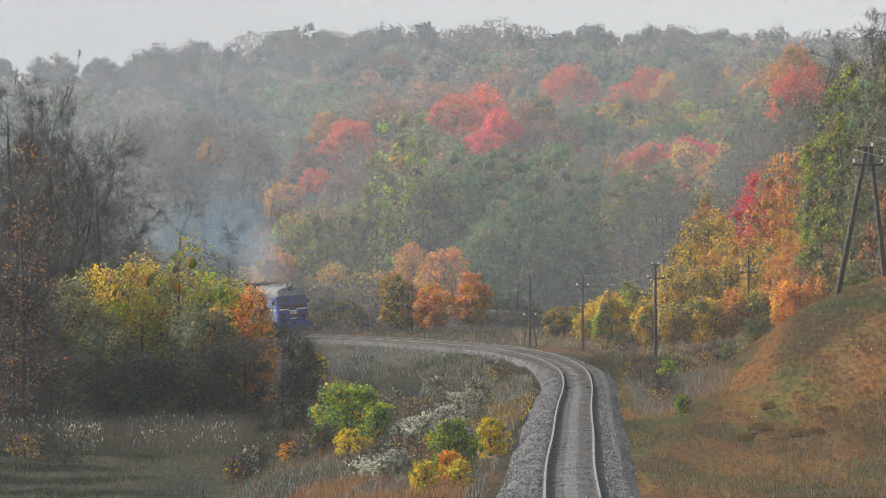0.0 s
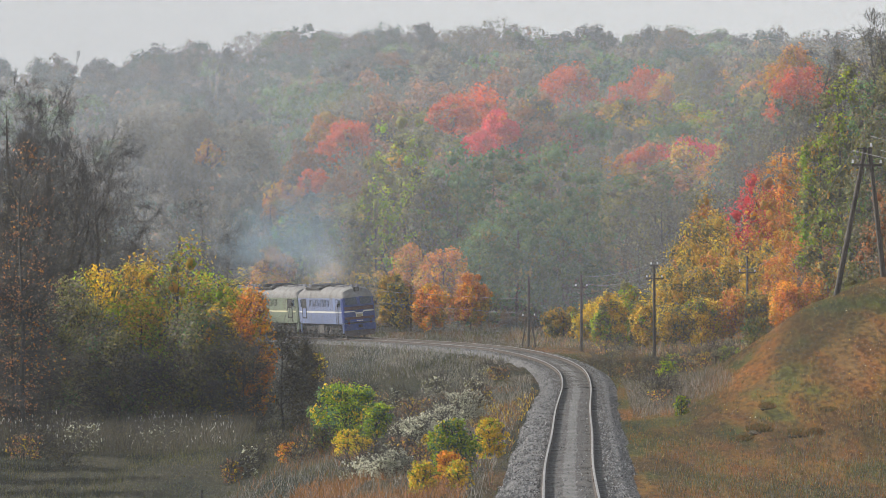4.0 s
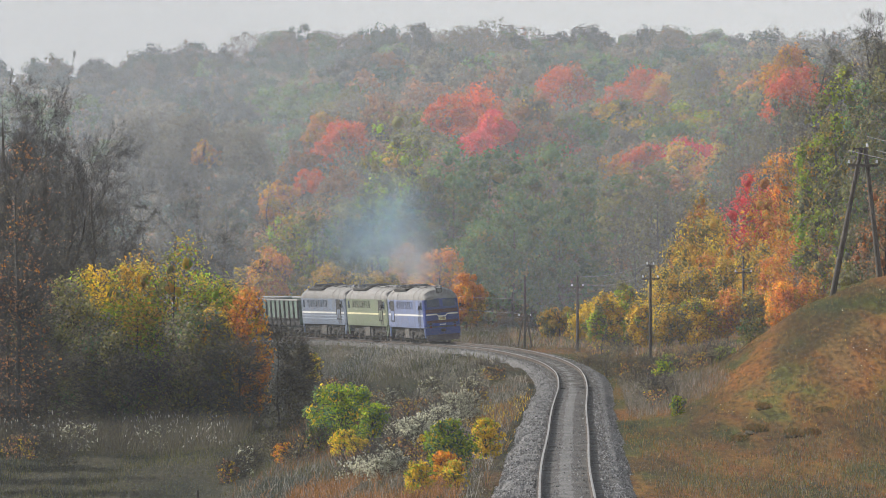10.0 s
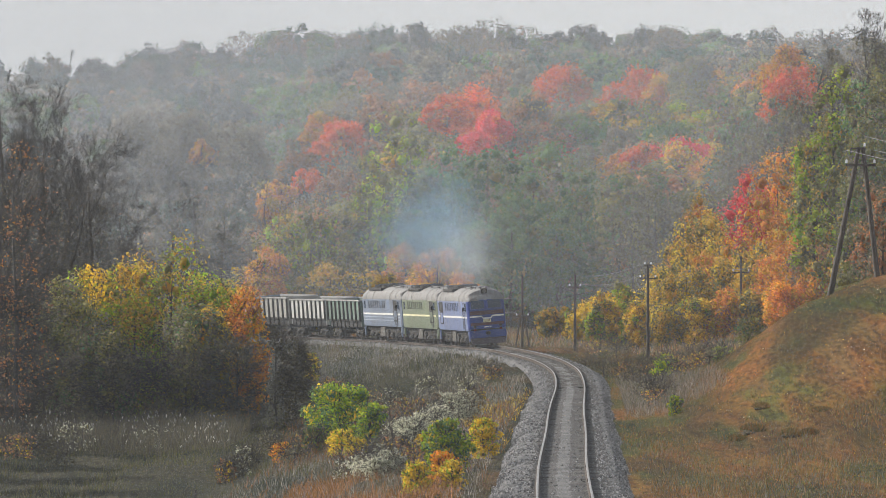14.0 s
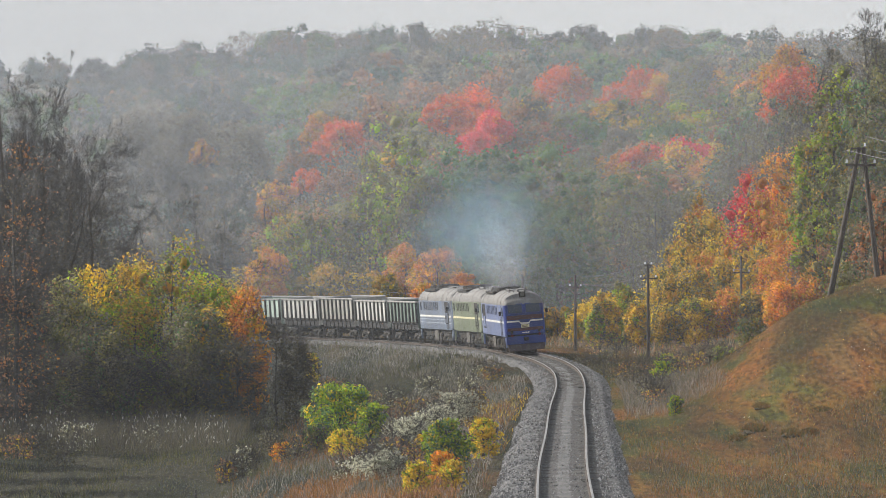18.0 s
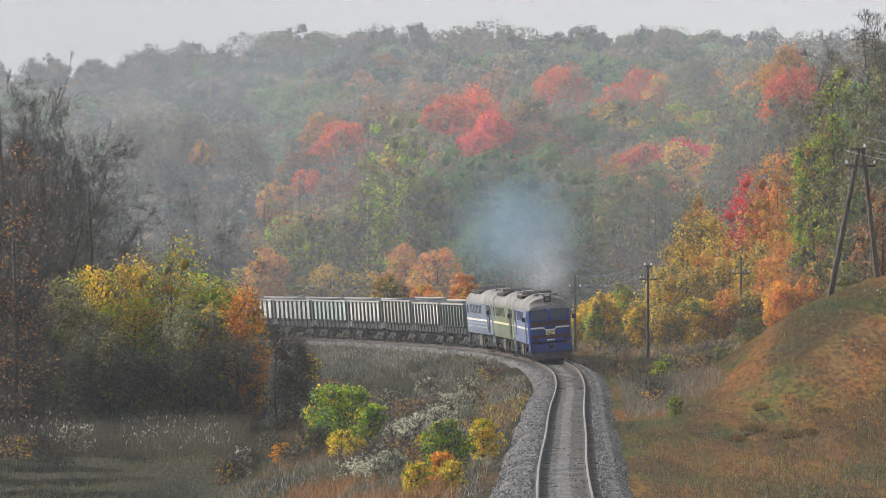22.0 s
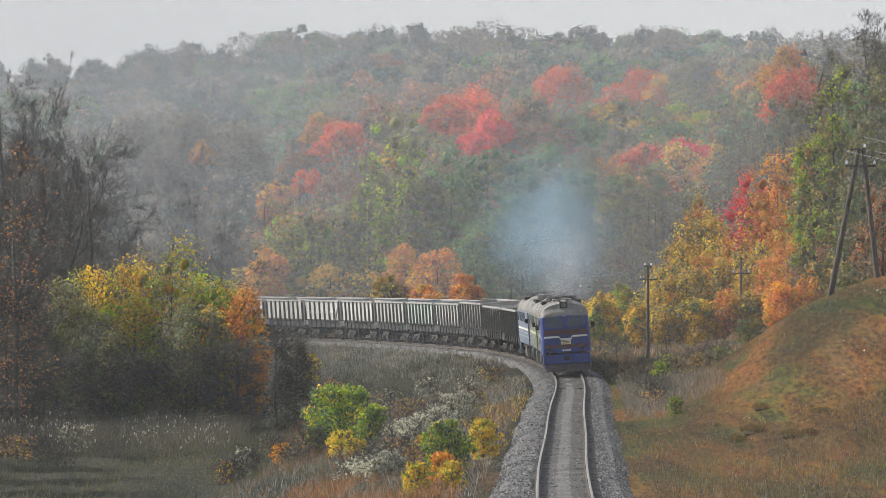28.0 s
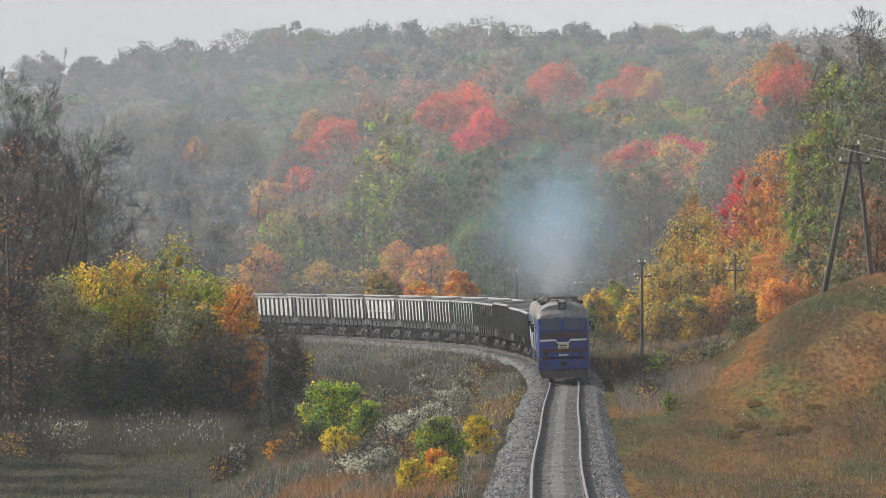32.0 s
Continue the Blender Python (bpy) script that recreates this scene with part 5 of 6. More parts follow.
GRASS = {
    "straw": leaf_material("grass_straw", [(0.22, 0.17, 0.09), (0.27, 0.21, 0.11), (0.15, 0.12, 0.07)], 0.25),
    "sere": leaf_material("grass_sere", [(0.15, 0.14, 0.12), (0.2, 0.19, 0.17), (0.1, 0.1, 0.085)], 0.25),
    "sedge": leaf_material("grass_sedge", [(0.085, 0.095, 0.03), (0.13, 0.135, 0.04), (0.07, 0.07, 0.03)], 0.25),
    "fox": leaf_material("grass_fox", [(0.24, 0.11, 0.03), (0.29, 0.145, 0.036), (0.16, 0.075, 0.028)], 0.25),
    "ash": leaf_material("grass_ash", [(0.27, 0.25, 0.23), (0.33, 0.31, 0.29), (0.19, 0.18, 0.165)], 0.35),
    "plume": leaf_material("grass_plume", [(0.5, 0.47, 0.42), (0.42, 0.4, 0.36), (0.6, 0.57, 0.52)], 0.3),
}
patch = lambda x, y, s: roll_of(x, y * 0.08, s * 0.3)
blades("meadow_grass", 31, 80000, -34, 4, 135, 420, 0.15, 0.014, ["sedge", "sedge", "dusk", "dusk"], "matted grey and olive autumn grass", lambda x, y, u, r: u < 0, close=1.3)
blades("tall_weeds", 32, 70000, -22, 6, 170, 470, 0.4, 0.01, ["ash", "ash", "plume", "drab"], "dry grey weeds beside the line", lambda x, y, u, r: (u < -2.6) & (u > -13 + 0.02 * (y - 200)) & (patch(x, y, 14) > -0.25))
blades("bank_grass_russet", 33, 60000, 5, 34, 130, 400, 0.1, 0.014, ["fox", "fox", "straw", "russet"], "russet dry grass on the bank", lambda x, y, u, r: (u > 0) & (patch(x, y, 26) + r.normal(0, 0.3, x.shape) > -0.3), close=1.2)
blades("bank_grass_straw", 43, 50000, 5, 34, 130, 400, 0.11, 0.014, ["straw", "sere", "sedge"], "straw-coloured grass on the bank", lambda x, y, u, r: (u > 0) & (patch(x, y, 26) + r.normal(0, 0.3, x.shape) < 0.0), close=1.2)
blades("bank_turf", 34, 90000, 5, 34, 130, 360, 0.13, 0.016, ["sedge", "sedge", "olive", "fox"], "patches of green turf on the bank", lambda x, y, u, r: (u > 2.4) & (patch(x + 90, y, 22) + r.normal(0, 0.25, x.shape) + 0.35 * (y < 250) - 0.35 > 0.2))
blades("reeds", 35, 14000, -26, -10, 262, 312, 1.2, 0.012, ["sere", "drab", "dusk"], "grey dry reeds at the thicket's foot")
blades("reed_plumes", 36, 1800, -26, -10, 262, 305, 0.22, 0.03, ["plume", "plume", "sere"], "pale plumes on dry reeds", lambda x, y, u, r: patch(x, y, 7) > 0, lift=0.9)
blades("ochre_grass", 48, 9000, -2, 6, 215, 330, 0.3, 0.014, ["fox", "gold", "straw"], "ochre grass patch beside the ballast", lambda x, y, u, r: (u < -2.3) & (u > -6) & (patch(x, y, 12) + r.normal(0, 0.2, x.shape) > 0.1))
blades("brown_weeds", 50, 16000, -8, 5, 160, 330, 0.55, 0.01, ["russet", "fox", "sere"], "purple-brown dry weeds near the track", lambda x, y, u, r: (u < -2.5) & (patch(x + 40, y, 8) > 0.15))
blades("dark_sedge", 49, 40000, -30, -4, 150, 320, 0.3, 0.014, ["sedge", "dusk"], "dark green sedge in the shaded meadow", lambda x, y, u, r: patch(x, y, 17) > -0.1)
blades("hollow_scrub", 38, 40000, 6, 60, 380, 570, 0.6, 0.014, ["ash", "dusk", "olive", "russet", "drab"], "tangled dry scrub in the hollow behind the track", lambda x, y, u, r: (u > 10) | ((y > 470) & (u > 4)))
blades("verge_grass", 54, 30000, 5, 24, 300, 480, 0.14, 0.014, ["sere", "dusk", "fox", "sedge"], "short dull grass on the verge", lambda x, y, u, r: (u > 2.4) & (u < 11))
blades("trackside_scrub", 39, 36000, -40, 6, 400, 590, 0.5, 0.016, ["ash", "sere", "sedge"], "grey dry scrub beside the line", None)
blades("tussocks", 51, 90000, 5, 32, 135, 390, 0.16, 0.012, ["fox", "straw", "sere", "sedge"], "grass tussocks on the bank", lambda x, y, u, r: (u > 2.8) & (roll_of(x, y * 0.1, 1.2) + 0.3 * r.normal(0, 1, x.shape) > 0.75))
blades("fallen_leaves", 52, 5000, 5, 32, 140, 380, 0.04, 0.035, ["gold", "pale", "straw"], "fallen leaves lying on the bank", lambda x, y, u, r: u > 2.6)
blades("meadow_tussocks", 53, 50000, -30, 3, 150, 400, 0.24, 0.012, ["sere", "dusk", "sedge", "dusk"], "tussocks of dry grass in the meadow", lambda x, y, u, r: (u < -2.6) & (roll_of(x, y * 0.1, 1.4) + 0.3 * r.normal(0, 1, x.shape) > 0.7))

blades("rust_weeds", 55, 9000, -5.5, 0.5, 172, 205, 0.45, 0.012, ["fox", "fox", "russet"], "rust-brown dry weeds in the foreground meadow", lambda x, y, u, r: (u < -3.0) & (patch(x + 11, y, 9) + r.normal(0, 0.15, x.shape) > -0.15))
blades("lilac_weeds", 56, 7000, 7.5, 13.5, 262, 345, 0.7, 0.01, ["ash", "sere", "drab"], "grey-lilac dry weeds at the foot of the bank", lambda x, y, u, r: (u > 2.8) & (u < 7.5))
blades("near_bank_straw", 57, 16000, 5, 20, 168, 228, 0.3, 0.012, ["straw", "sere", "fox", "sedge"], "straw-coloured tufts below the bank", lambda x, y, u, r: (u > 2.8) & (patch(x, y, 10) + r.normal(0, 0.3, x.shape) > -0.1))

SOIL = speckled("dark_sod_earth", (0.016, 0.014, 0.009), (0.06, 0.05, 0.028), 7, 0.95, 0.8, 0.05)


def sod(x, y, w, h, seed):
    """A tussock of sod with a dark eroded face and grass on its top."""
    rng = np.random.default_rng(seed)
    top = tagged(new("sod_tussock"), "dark eroded sod tussock on the grassy bank", "tussock", "sods on the bank")
    top.matrix_world = pose(x, y, ground_at(x, y) - 0.05)
    bm = bmnew()
    bmesh.ops.create_icosphere(bm, subdivisions=2, radius=1)
    for q in bm.verts:
        k = 1 + 0.3 * noise.noise(q.co * 1.7 + Vector((seed, 0, 0)))
        q.co = Vector((q.co.x * w * k, q.co.y * w * 2.2 * k, q.co.z * h * k))
    part("sod", bm, SOIL, top, "dark bare earth face", smooth_angle=60)
    n = 700
    a, d = rng.uniform(0, 6.28, n), rng.uniform(0, 1, n) ** 0.5
    base = np.stack([np.cos(a) * d * w, np.sin(a) * d * w * 2.2, h * np.sqrt(1 - 0.98 * d * d) * 0.9], 1)
    tip = base + np.stack([rng.normal(0, 0.1, n), rng.normal(0, 0.1, n), rng.uniform(0.06, 0.22, n)], 1)
    side = np.stack([np.full(n, 0.016), np.zeros(n), np.zeros(n)], 1)
    v = np.stack([base - side, tip, base + side], 1).reshape(-1, 3)
    part_mesh("grass", mesh_from("grass", v, np.arange(n * 3).reshape(-1, 3), [GRASS["sedge"], GRASS["fox"], GRASS["straw"]], rng.integers(3, size=n)), top, "olive and rust grass blades")


for i, (x, y, w, h) in enumerate(((11.6, 222, 0.34, 0.2), (12.3, 224, 0.5, 0.24), (13.5, 219, 0.4, 0.18), (14.3, 220, 0.3, 0.16), (15.4, 229, 0.42, 0.18), (13.3, 236, 0.34, 0.14))):
    sod(x, y, w, h, 700 + i)

# ---------------------------------------------------------------- train
def paint(name, col, rough=0.45, dirt=0.35, metal=0.0):
    """Weathered vehicle paint: faded patches, streaks running down, dust."""
    m, nt, b = material(name, rough, metal)
    patch = noise_at(nt, 0.8, 5)
    streak = noise_at(nt, 5.0, 4, stretch=(1, 1, 0.08))
    r = ramp_of(nt, [(0.3, tuple(c * 0.75 for c in col)), (0.7, tuple(min(1, c * 1.18 + 0.01) for c in col))])
    nt.links.new(patch.outputs[0], r.inputs[0])
    k = ramp_of(nt, [(0.42, (0, 0, 0)), (0.75, (dirt, dirt, dirt))])
    nt.links.new(streak.outputs[0], k.inputs[0])
    nt.links.new(mixed(nt, k.outputs[0], r.outputs[0], (0.11, 0.095, 0.08)), b.inputs["Base Color"])
    rr = ramp_of(nt, [(0.3, (rough * 0.8,) * 3), (0.7, (min(1, rough * 1.4),) * 3)])
    nt.links.new(patch.outputs[0], rr.inputs[0])
    nt.links.new(rr.outputs[0], b.inputs["Roughness"])
    return m


# one blue in two copies: darkened for the shaded front, paler for sunlit sides
BLUE_SHADED = paint("loco_blue_shaded", (0.003, 0.026, 0.2), dirt=0.1)
BLUE_LIT = paint("loco_blue_lit", (0.16, 0.21, 0.38), dirt=0.7)
BLUEGREY = paint("loco_blue_grey", (0.15, 0.195, 0.28), dirt=0.7)
GREEN = paint("loco_green", (0.16, 0.2, 0.135), dirt=0.7)
ROOFGREY = paint("loco_roof_grey", (0.2, 0.203, 0.205), 0.7, 0.8)
WHITE = paint("stripe_white", (0.7, 0.7, 0.68), 0.5, 0.2)
ICE = paint("stripe_ice_blue", (0.36, 0.42, 0.5), 0.5, 0.3)
CREAM = paint("stripe_cream", (0.66, 0.62, 0.4), 0.5, 0.2)
REDP = paint("stripe_red", (0.055, 0.008, 0.018), 0.5, 0.2)
UNDER = speckled("underframe_grime", (0.012, 0.0115, 0.011), (0.04, 0.036, 0.033), 6, 0.9, 0.4, 0.01)
DUST = speckled("bogie_dust", (0.045, 0.042, 0.04), (0.16, 0.152, 0.14), 7, 0.9, 0.4, 0.01)
TYRE = speckled("wheel_steel", (0.12, 0.1, 0.09), (0.24, 0.22, 0.2), 9, 0.6, 0.2, 0.004, metal=0.5)
BLACKISH = speckled("near_black", (0.012, 0.012, 0.014), (0.03, 0.03, 0.032), 9, 0.8, 0)
PLOUGH = paint("plough_grime", (0.035, 0.02, 0.03), 0.6, 0.5)
GLASS, _nt, _b = material("cab_glass", 0.08)
_b.inputs["Base Color"].default_value = (0.02, 0.035, 0.07, 1)
_b.inputs["Specular IOR Level"].default_value = 0.5
LAMPGLASS, _nt, _b = material("lamp_glass", 0.1)
_b.inputs["Base Color"].default_value = (0.14, 0.14, 0.13, 1)
REDLAMP, _nt, _b = material("red_lamp_glass", 0.2)
_b.inputs["Base Color"].default_value = (0.1, 0.012, 0.012, 1)


def front_at(t):
    """Station of the train's nose at a time."""
    q = t - 16.0
    return 291.064 - (6.277 * q + 0.00866 * q * q + 0.0002173 * q ** 3)


def vehicle_pose(s_mid, half):
    """Pose of a vehicle whose bogies stand at s_mid -/+ half: its +Y points along travel (towards lower stations)."""
    a, b = on_line(s_mid - half), on_line(s_mid + half)
    d = (a - b).normalized()
    c = cant(s_mid) / 1.59
    right = d.cross(Vector((0, 0, 1))).normalized()
    up = right.cross(d).normalized()
    m = Matrix((right, d, up)).transposed().to_4x4()
    return Matrix.Translation((a + b) / 2) @ m @ Matrix.Rotation(math.atan(c), 4, "Y")


def wheel_mesh(r):
    bm = bmnew()
    rod(bm, (-0.9, 0, 0), (0.9, 0, 0), 0.085, n=10)
    for sg in (-1, 1):
        rod(bm, (sg * 0.725, 0, 0), (sg * 0.755, 0, 0), r + 0.03, n=24)
        rod(bm, (sg * 0.755, 0, 0), (sg * 0.86, 0, 0), r, n=24)
        rod(bm, (sg * 0.86, 0, 0), (sg * 0.885, 0, 0), r * 0.82, r * 0.8, 20)
        rod(bm, (sg * 0.86, 0, 0), (sg * 0.95, 0, 0), r * 0.24, n=12)
        for k in range(6):
            a = k * math.pi / 3
            rod(bm, (sg * 0.885, math.cos(a) * r * 0.25, math.sin(a) * r * 0.25), (sg * 0.885, math.cos(a) * r * 0.75, math.sin(a) * r * 0.75), 0.05, n=5)
    me = bpy.data.meshes.new("wheelset")
    bm.to_mesh(me)
    bm.free()
    me.materials.append(TYRE)
    return me


LOCO_WHEEL, WAGON_WHEEL = wheel_mesh(0.525), wheel_mesh(0.475)


def bogie(top, y0, axles, r, mesh, big):
    """Side frames, springs and axle boxes round the wheelsets."""
    reach = max(abs(a) for a in axles) + 0.55
    for sg in (-1, 1):
        bm = bmnew()
        x = sg * 1.08
        if big:
            box(bm, x - 0.09, y0 - reach, 0.72, x + 0.09, y0 + reach, 0.98, 0.03)
            for a in axles:
                box(bm, x - 0.07, y0 + a - 0.45, 0.5, x + 0.07, y0 + a - 0.26, 0.8, 0.02)
                box(bm, x - 0.07, y0 + a + 0.26, 0.5, x + 0.07, y0 + a + 0.45, 0.8, 0.02)
        else:
            box(bm, x - 0.08, y0 - reach + 0.1, 0.62, x + 0.08, y0 + reach - 0.1, 0.82, 0.03)
            box(bm, x - 0.08, y0 - 0.55, 0.28, x + 0.08, y0 + 0.55, 0.45, 0.03)
            for sy in (-1, 1):
                box(bm, x - 0.07, y0 + sy * 0.5 - 0.08, 0.36, x + 0.07, y0 + sy * 0.5 + 0.08, 0.75, 0.02)
        part("bogie_frame", bm, UNDER, top)
        for a in axles:
            bm = bmnew()
            box(bm, x + sg * 0.0 - 0.15, y0 + a - 0.19, r - 0.19, x + 0.15, y0 + a + 0.19, r + 0.19, 0.04)
            rod(bm, (x + sg * 0.12, y0 + a, r), (x + sg * 0.24, y0 + a, r), 0.14, 0.12, 10)
            part("axle_box", bm, DUST, top, "pale dusty axle box")
        bm = bmnew()
        for a in ([(axles[i] + axles[i + 1]) / 2 for i in range(len(axles) - 1)] if big else [-0.18, 0.18]):
            for k in range(5):
                z = (0.42 if not big else 0.98) + 0.06 * k - (0.4 if big else 0)
                rod(bm, (x + sg * 0.06, y0 + a, z), (x + sg * 0.06, y0 + a, z + 0.035), 0.12, n=9)
        part("spring", bm, UNDER, top)
    for a in axles:
        w = part_mesh("wheelset", mesh, top, "worn steel wheelset")
        w["roll"] = r
        w.matrix_basis = pose(0, y0 + a, r)


BODY = [(1.47, 1.42), (1.475, 1.7), (1.475, 2.6), (1.47, 3.58)]
ROOF = [(1.47, 3.58), (1.44, 3.8), (1.33, 4.05), (1.12, 4.27), (0.8, 4.44), (0.4, 4.54), (0, 4.57)]
NOSE = [(-8.25, 0.94), (-8.15, 0.99), (-7.9, 1.0), (7.85, 1.0), (8.12, 0.985), (8.27, 0.95), (8.34, 0.9)]


ROOF_LINE = [(-8.25, 0.94, 0.5), (-8.1, 0.99, 0.8), (-7.7, 1.0, 0.96), (-7.2, 1.0, 1.0), (6.9, 1.0, 1.0), (7.4, 1.0, 0.95), (7.8, 0.995, 0.82), (8.08, 0.985, 0.6), (8.26, 0.95, 0.38), (8.35, 0.9, 0.24)]


def lean_back(y, z):
    """The cab front leans back above the waist."""
    return y - (0.26 * max(0, z - 2.75) / 1.5 if y > 8 else 0.1 * max(0, z - 3.58) if y < -8 else 0)


def loft(sections, cap=True):
    bm = bmnew()
    rows = [[bm.verts.new(p) for p in s] for s in sections]
    for a, b in zip(rows, rows[1:]):
        for i in range(len(a) - 1):
            bm.faces.new((a[i], a[i + 1], b[i + 1], b[i]))
    if cap:
        bm.faces.new(rows[0][::-1])
        bm.faces.new(rows[-1])
    bmesh.ops.recalc_face_normals(bm, faces=bm.faces)
    return bm


def full(half, y, k, dz=0.0):
    left = [(-x * k, lean_back(y, z), z + dz) for x, z in half]
    right = [(x * k, lean_back(y, z), z + dz) for x, z in half[::-1]]
    if half[-1][0] == 0:
        right = right[1:]
    return left + right


def plate_on(bm, side, y0, y1, z0, z1, proud=0.012, bevel=0.0):
    x = side * 1.475
    box(bm, min(x, x + side * proud), y0, z0, max(x, x + side * proud), y1, z1, bevel)


def locomotive(label, body_mat, cab_mat, stripe_mat, door_at, red, lower=None):
    top = tagged(new("locomotive"), label, "locomotive", "locomotives of the train")
    part("body", loft([full(BODY, y, k) for y, k in NOSE[:4]]), body_mat, top, smooth_angle=35)
    part("cab_front", loft([full(BODY, y, k) for y, k in NOSE[3:]]), cab_mat, top, "cab front in blue darkened for its shade" if cab_mat is BLUE_SHADED else "", smooth_angle=50)
    part("roof", loft([full([(x, 3.58 + (z - 3.58) * kz) for x, z in ROOF], y, k) for y, k, kz in ROOF_LINE]), ROOFGREY, top, "sooty pale grey rounded roof", smooth_angle=40)
    # roof panels, fans, stack
    for y in (-6.2, -3.4, 3.9, 6.3):
        bm = bmnew()
        for s0, s1 in ((0, 1), (1, 2), (2, 3), (3, 4), (4, 5)):
            for sg in (-1, 1):
                a, b = ROOF[s0 + 1] if s0 + 1 < len(ROOF) else ROOF[-1], ROOF[s0]
                rod(bm, (sg * b[0], y, b[1] + 0.008), (sg * a[0], y, a[1] + 0.008), 0.025, n=5)
        part("roof_seam", bm, ROOFGREY, top)
    for y in (-4.8, -1.6):
        bm = bmnew()
        rod(bm, (0, y, 4.46), (0, y, 4.72), 0.95, 0.9, 24)
        part("fan_housing", bm, UNDER, top, "sooty fan housing", smooth_angle=40)
        bm = bmnew()
        rod(bm, (0, y, 4.72), (0, y, 4.74), 0.8, n=24)
        for k in range(7):
            box(bm, -0.8 + k * 0.26, y - 0.6, 4.73, -0.76 + k * 0.26, y + 0.6, 4.76)
        part("fan_grille", bm, BLACKISH, top)
    for sg in (-1, 1):
        bm = bmnew()
        box(bm, sg * 0.95 - 0.3, -6.0, 4.30, sg * 0.95 + 0.3, -0.6, 4.50, 0.05)
        part("roof_duct", bm, UNDER, top)
        bm = bmnew()
        rod(bm, (sg * 0.55, 0.2, 4.62), (sg * 0.55, 7.4, 4.62), 0.02, n=6)
        for y in (0.3, 2.0, 3.8, 5.6, 7.3):
            rod(bm, (sg * 0.55, y, 4.45), (sg * 0.55, y, 4.62), 0.015, n=5)
        part("roof_rail", bm, UNDER, top)
    bm = bmnew()
    box(bm, -0.45, 0.6, 4.50, 0.45, 1.9, 4.70, 0.06)
    part("exhaust_stack", bm, BLACKISH, top, "sooty exhaust stack")
    bm = bmnew()
    box(bm, -0.62, 2.6, 4.50, 0.62, 4.6, 4.64, 0.05)
    part("roof_hatch", bm, ROOFGREY, top)
    bm = bmnew()
    rod(bm, (0.75, 6.6, 4.40), (0.75, 6.6, 5.20), 0.015, n=6)
    part("aerial", bm, UNDER, top)
    bm = bmnew()
    for sg in (-1, 1):
        rod(bm, (sg * 0.24, 7.0, 4.62), (sg * 0.24, 7.7, 4.58), 0.06, 0.1, 10)
    part("horn", bm, STEEL, top)
    # head lamp
    lamp = part("headlight", (lambda q: (box(q, -0.24, 7.5, 4.10, 0.24, 7.98, 4.50, 0.06), q)[1])(bmnew()), UNDER, top, "dark central headlight box")
    bm = bmnew()
    rod(bm, (0, 7.98, 4.30), (0, 8.01, 4.30), 0.16, n=18)
    part("lens", bm, LAMPGLASS, lamp)
    # windscreen
    for sg in (-1, 1):
        fr = bmnew()
        pane = bmnew()
        for q, grow, d in ((fr, 0.05, 0.0), (pane, 0, 0.012)):
            x0, x1 = (0.14 - grow, 1.16 + grow)
            pts = []
            for z in (2.98 - grow, 3.6 + grow):
                for x in (x0, x1):
                    wrap = 0.05 * max(0, x - 0.7)
                    pts.append((sg * x, lean_back(8.36, z) - wrap + d, z))
            vs = [q.verts.new(p) for p in pts] + [q.verts.new((p[0], p[1] - 0.05, p[2])) for p in pts]
            for f in ((0, 1, 3, 2), (4, 6, 7, 5), (0, 4, 5, 1), (2, 3, 7, 6), (0, 2, 6, 4), (1, 5, 7, 3)):
                q.faces.new([vs[i] for i in f])
            bmesh.ops.recalc_face_normals(q, faces=q.faces)
        part("window_frame", fr, BLUE_SHADED if cab_mat is BLUE_SHADED else BLACKISH, top)
        part("windscreen", pane, GLASS, top, "dark glossy windscreen")
        bm = bmnew()
        rod(bm, (sg * 0.62, 8.38, 2.82), (sg * 0.5, 8.3, 3.3), 0.012, n=5)
        part("wiper", bm, UNDER, top)
        # side lamps
        for z, mt, nm in ((1.62, UNDER, "buffer_light"), (1.36, REDLAMP, "tail_light")):
            bm = bmnew()
            rod(bm, (sg * 1.0, 8.28, z), (sg * 1.0, 8.42, z), 0.11, 0.1, 14)
            part(nm, bm, mt, top, "round red marker lamp" if mt is REDLAMP else "round dark lamp")
        bm = bmnew()
        rod(bm, (sg * 1.45, 7.6, 3.12), (sg * 1.72, 7.7, 3.08), 0.015, n=5)
        box(bm, sg * 1.7 - 0.1, 7.66, 2.85, sg * 1.7 + 0.1, 7.72, 3.15, 0.02)
        part("mirror", bm, UNDER, top)
        # hand rails and cab steps
        bm = bmnew()
        for y in (6.0, 6.75):
            rod(bm, (sg * 1.53, y, 1.35), (sg * 1.53, y, 2.9), 0.02, n=6)
        part("handrail", bm, STEEL, top)
        bm = bmnew()
        for z in (0.5, 0.8, 1.1):
            box(bm, sg * 1.3 - 0.16, 6.1, z, sg * 1.3 + 0.16, 6.65, z + 0.03)
        for y in (6.1, 6.65):
            box(bm, sg * 1.44 - 0.015, y - 0.03, 0.45, sg * 1.44 + 0.015, y + 0.03, 1.3)
        part("steps", bm, DUST, top)
    # waist stripes: along the sides, round the front with a dip to the plate
    for sg in (-1, 1):
        bm = bmnew()
        plate_on(bm, sg, -7.9, 7.85, 2.28, 2.42, 0.006)
        part("stripe", bm, stripe_mat, top, "pale waist stripe")
        if lower:
            for z in (1.8, 2.06):
                bm = bmnew()
                plate_on(bm, sg, -7.9, 7.85, z, z + 0.06, 0.006)
                part("stripe", bm, lower, top, "pale lower stripe")
    bm = bmnew()
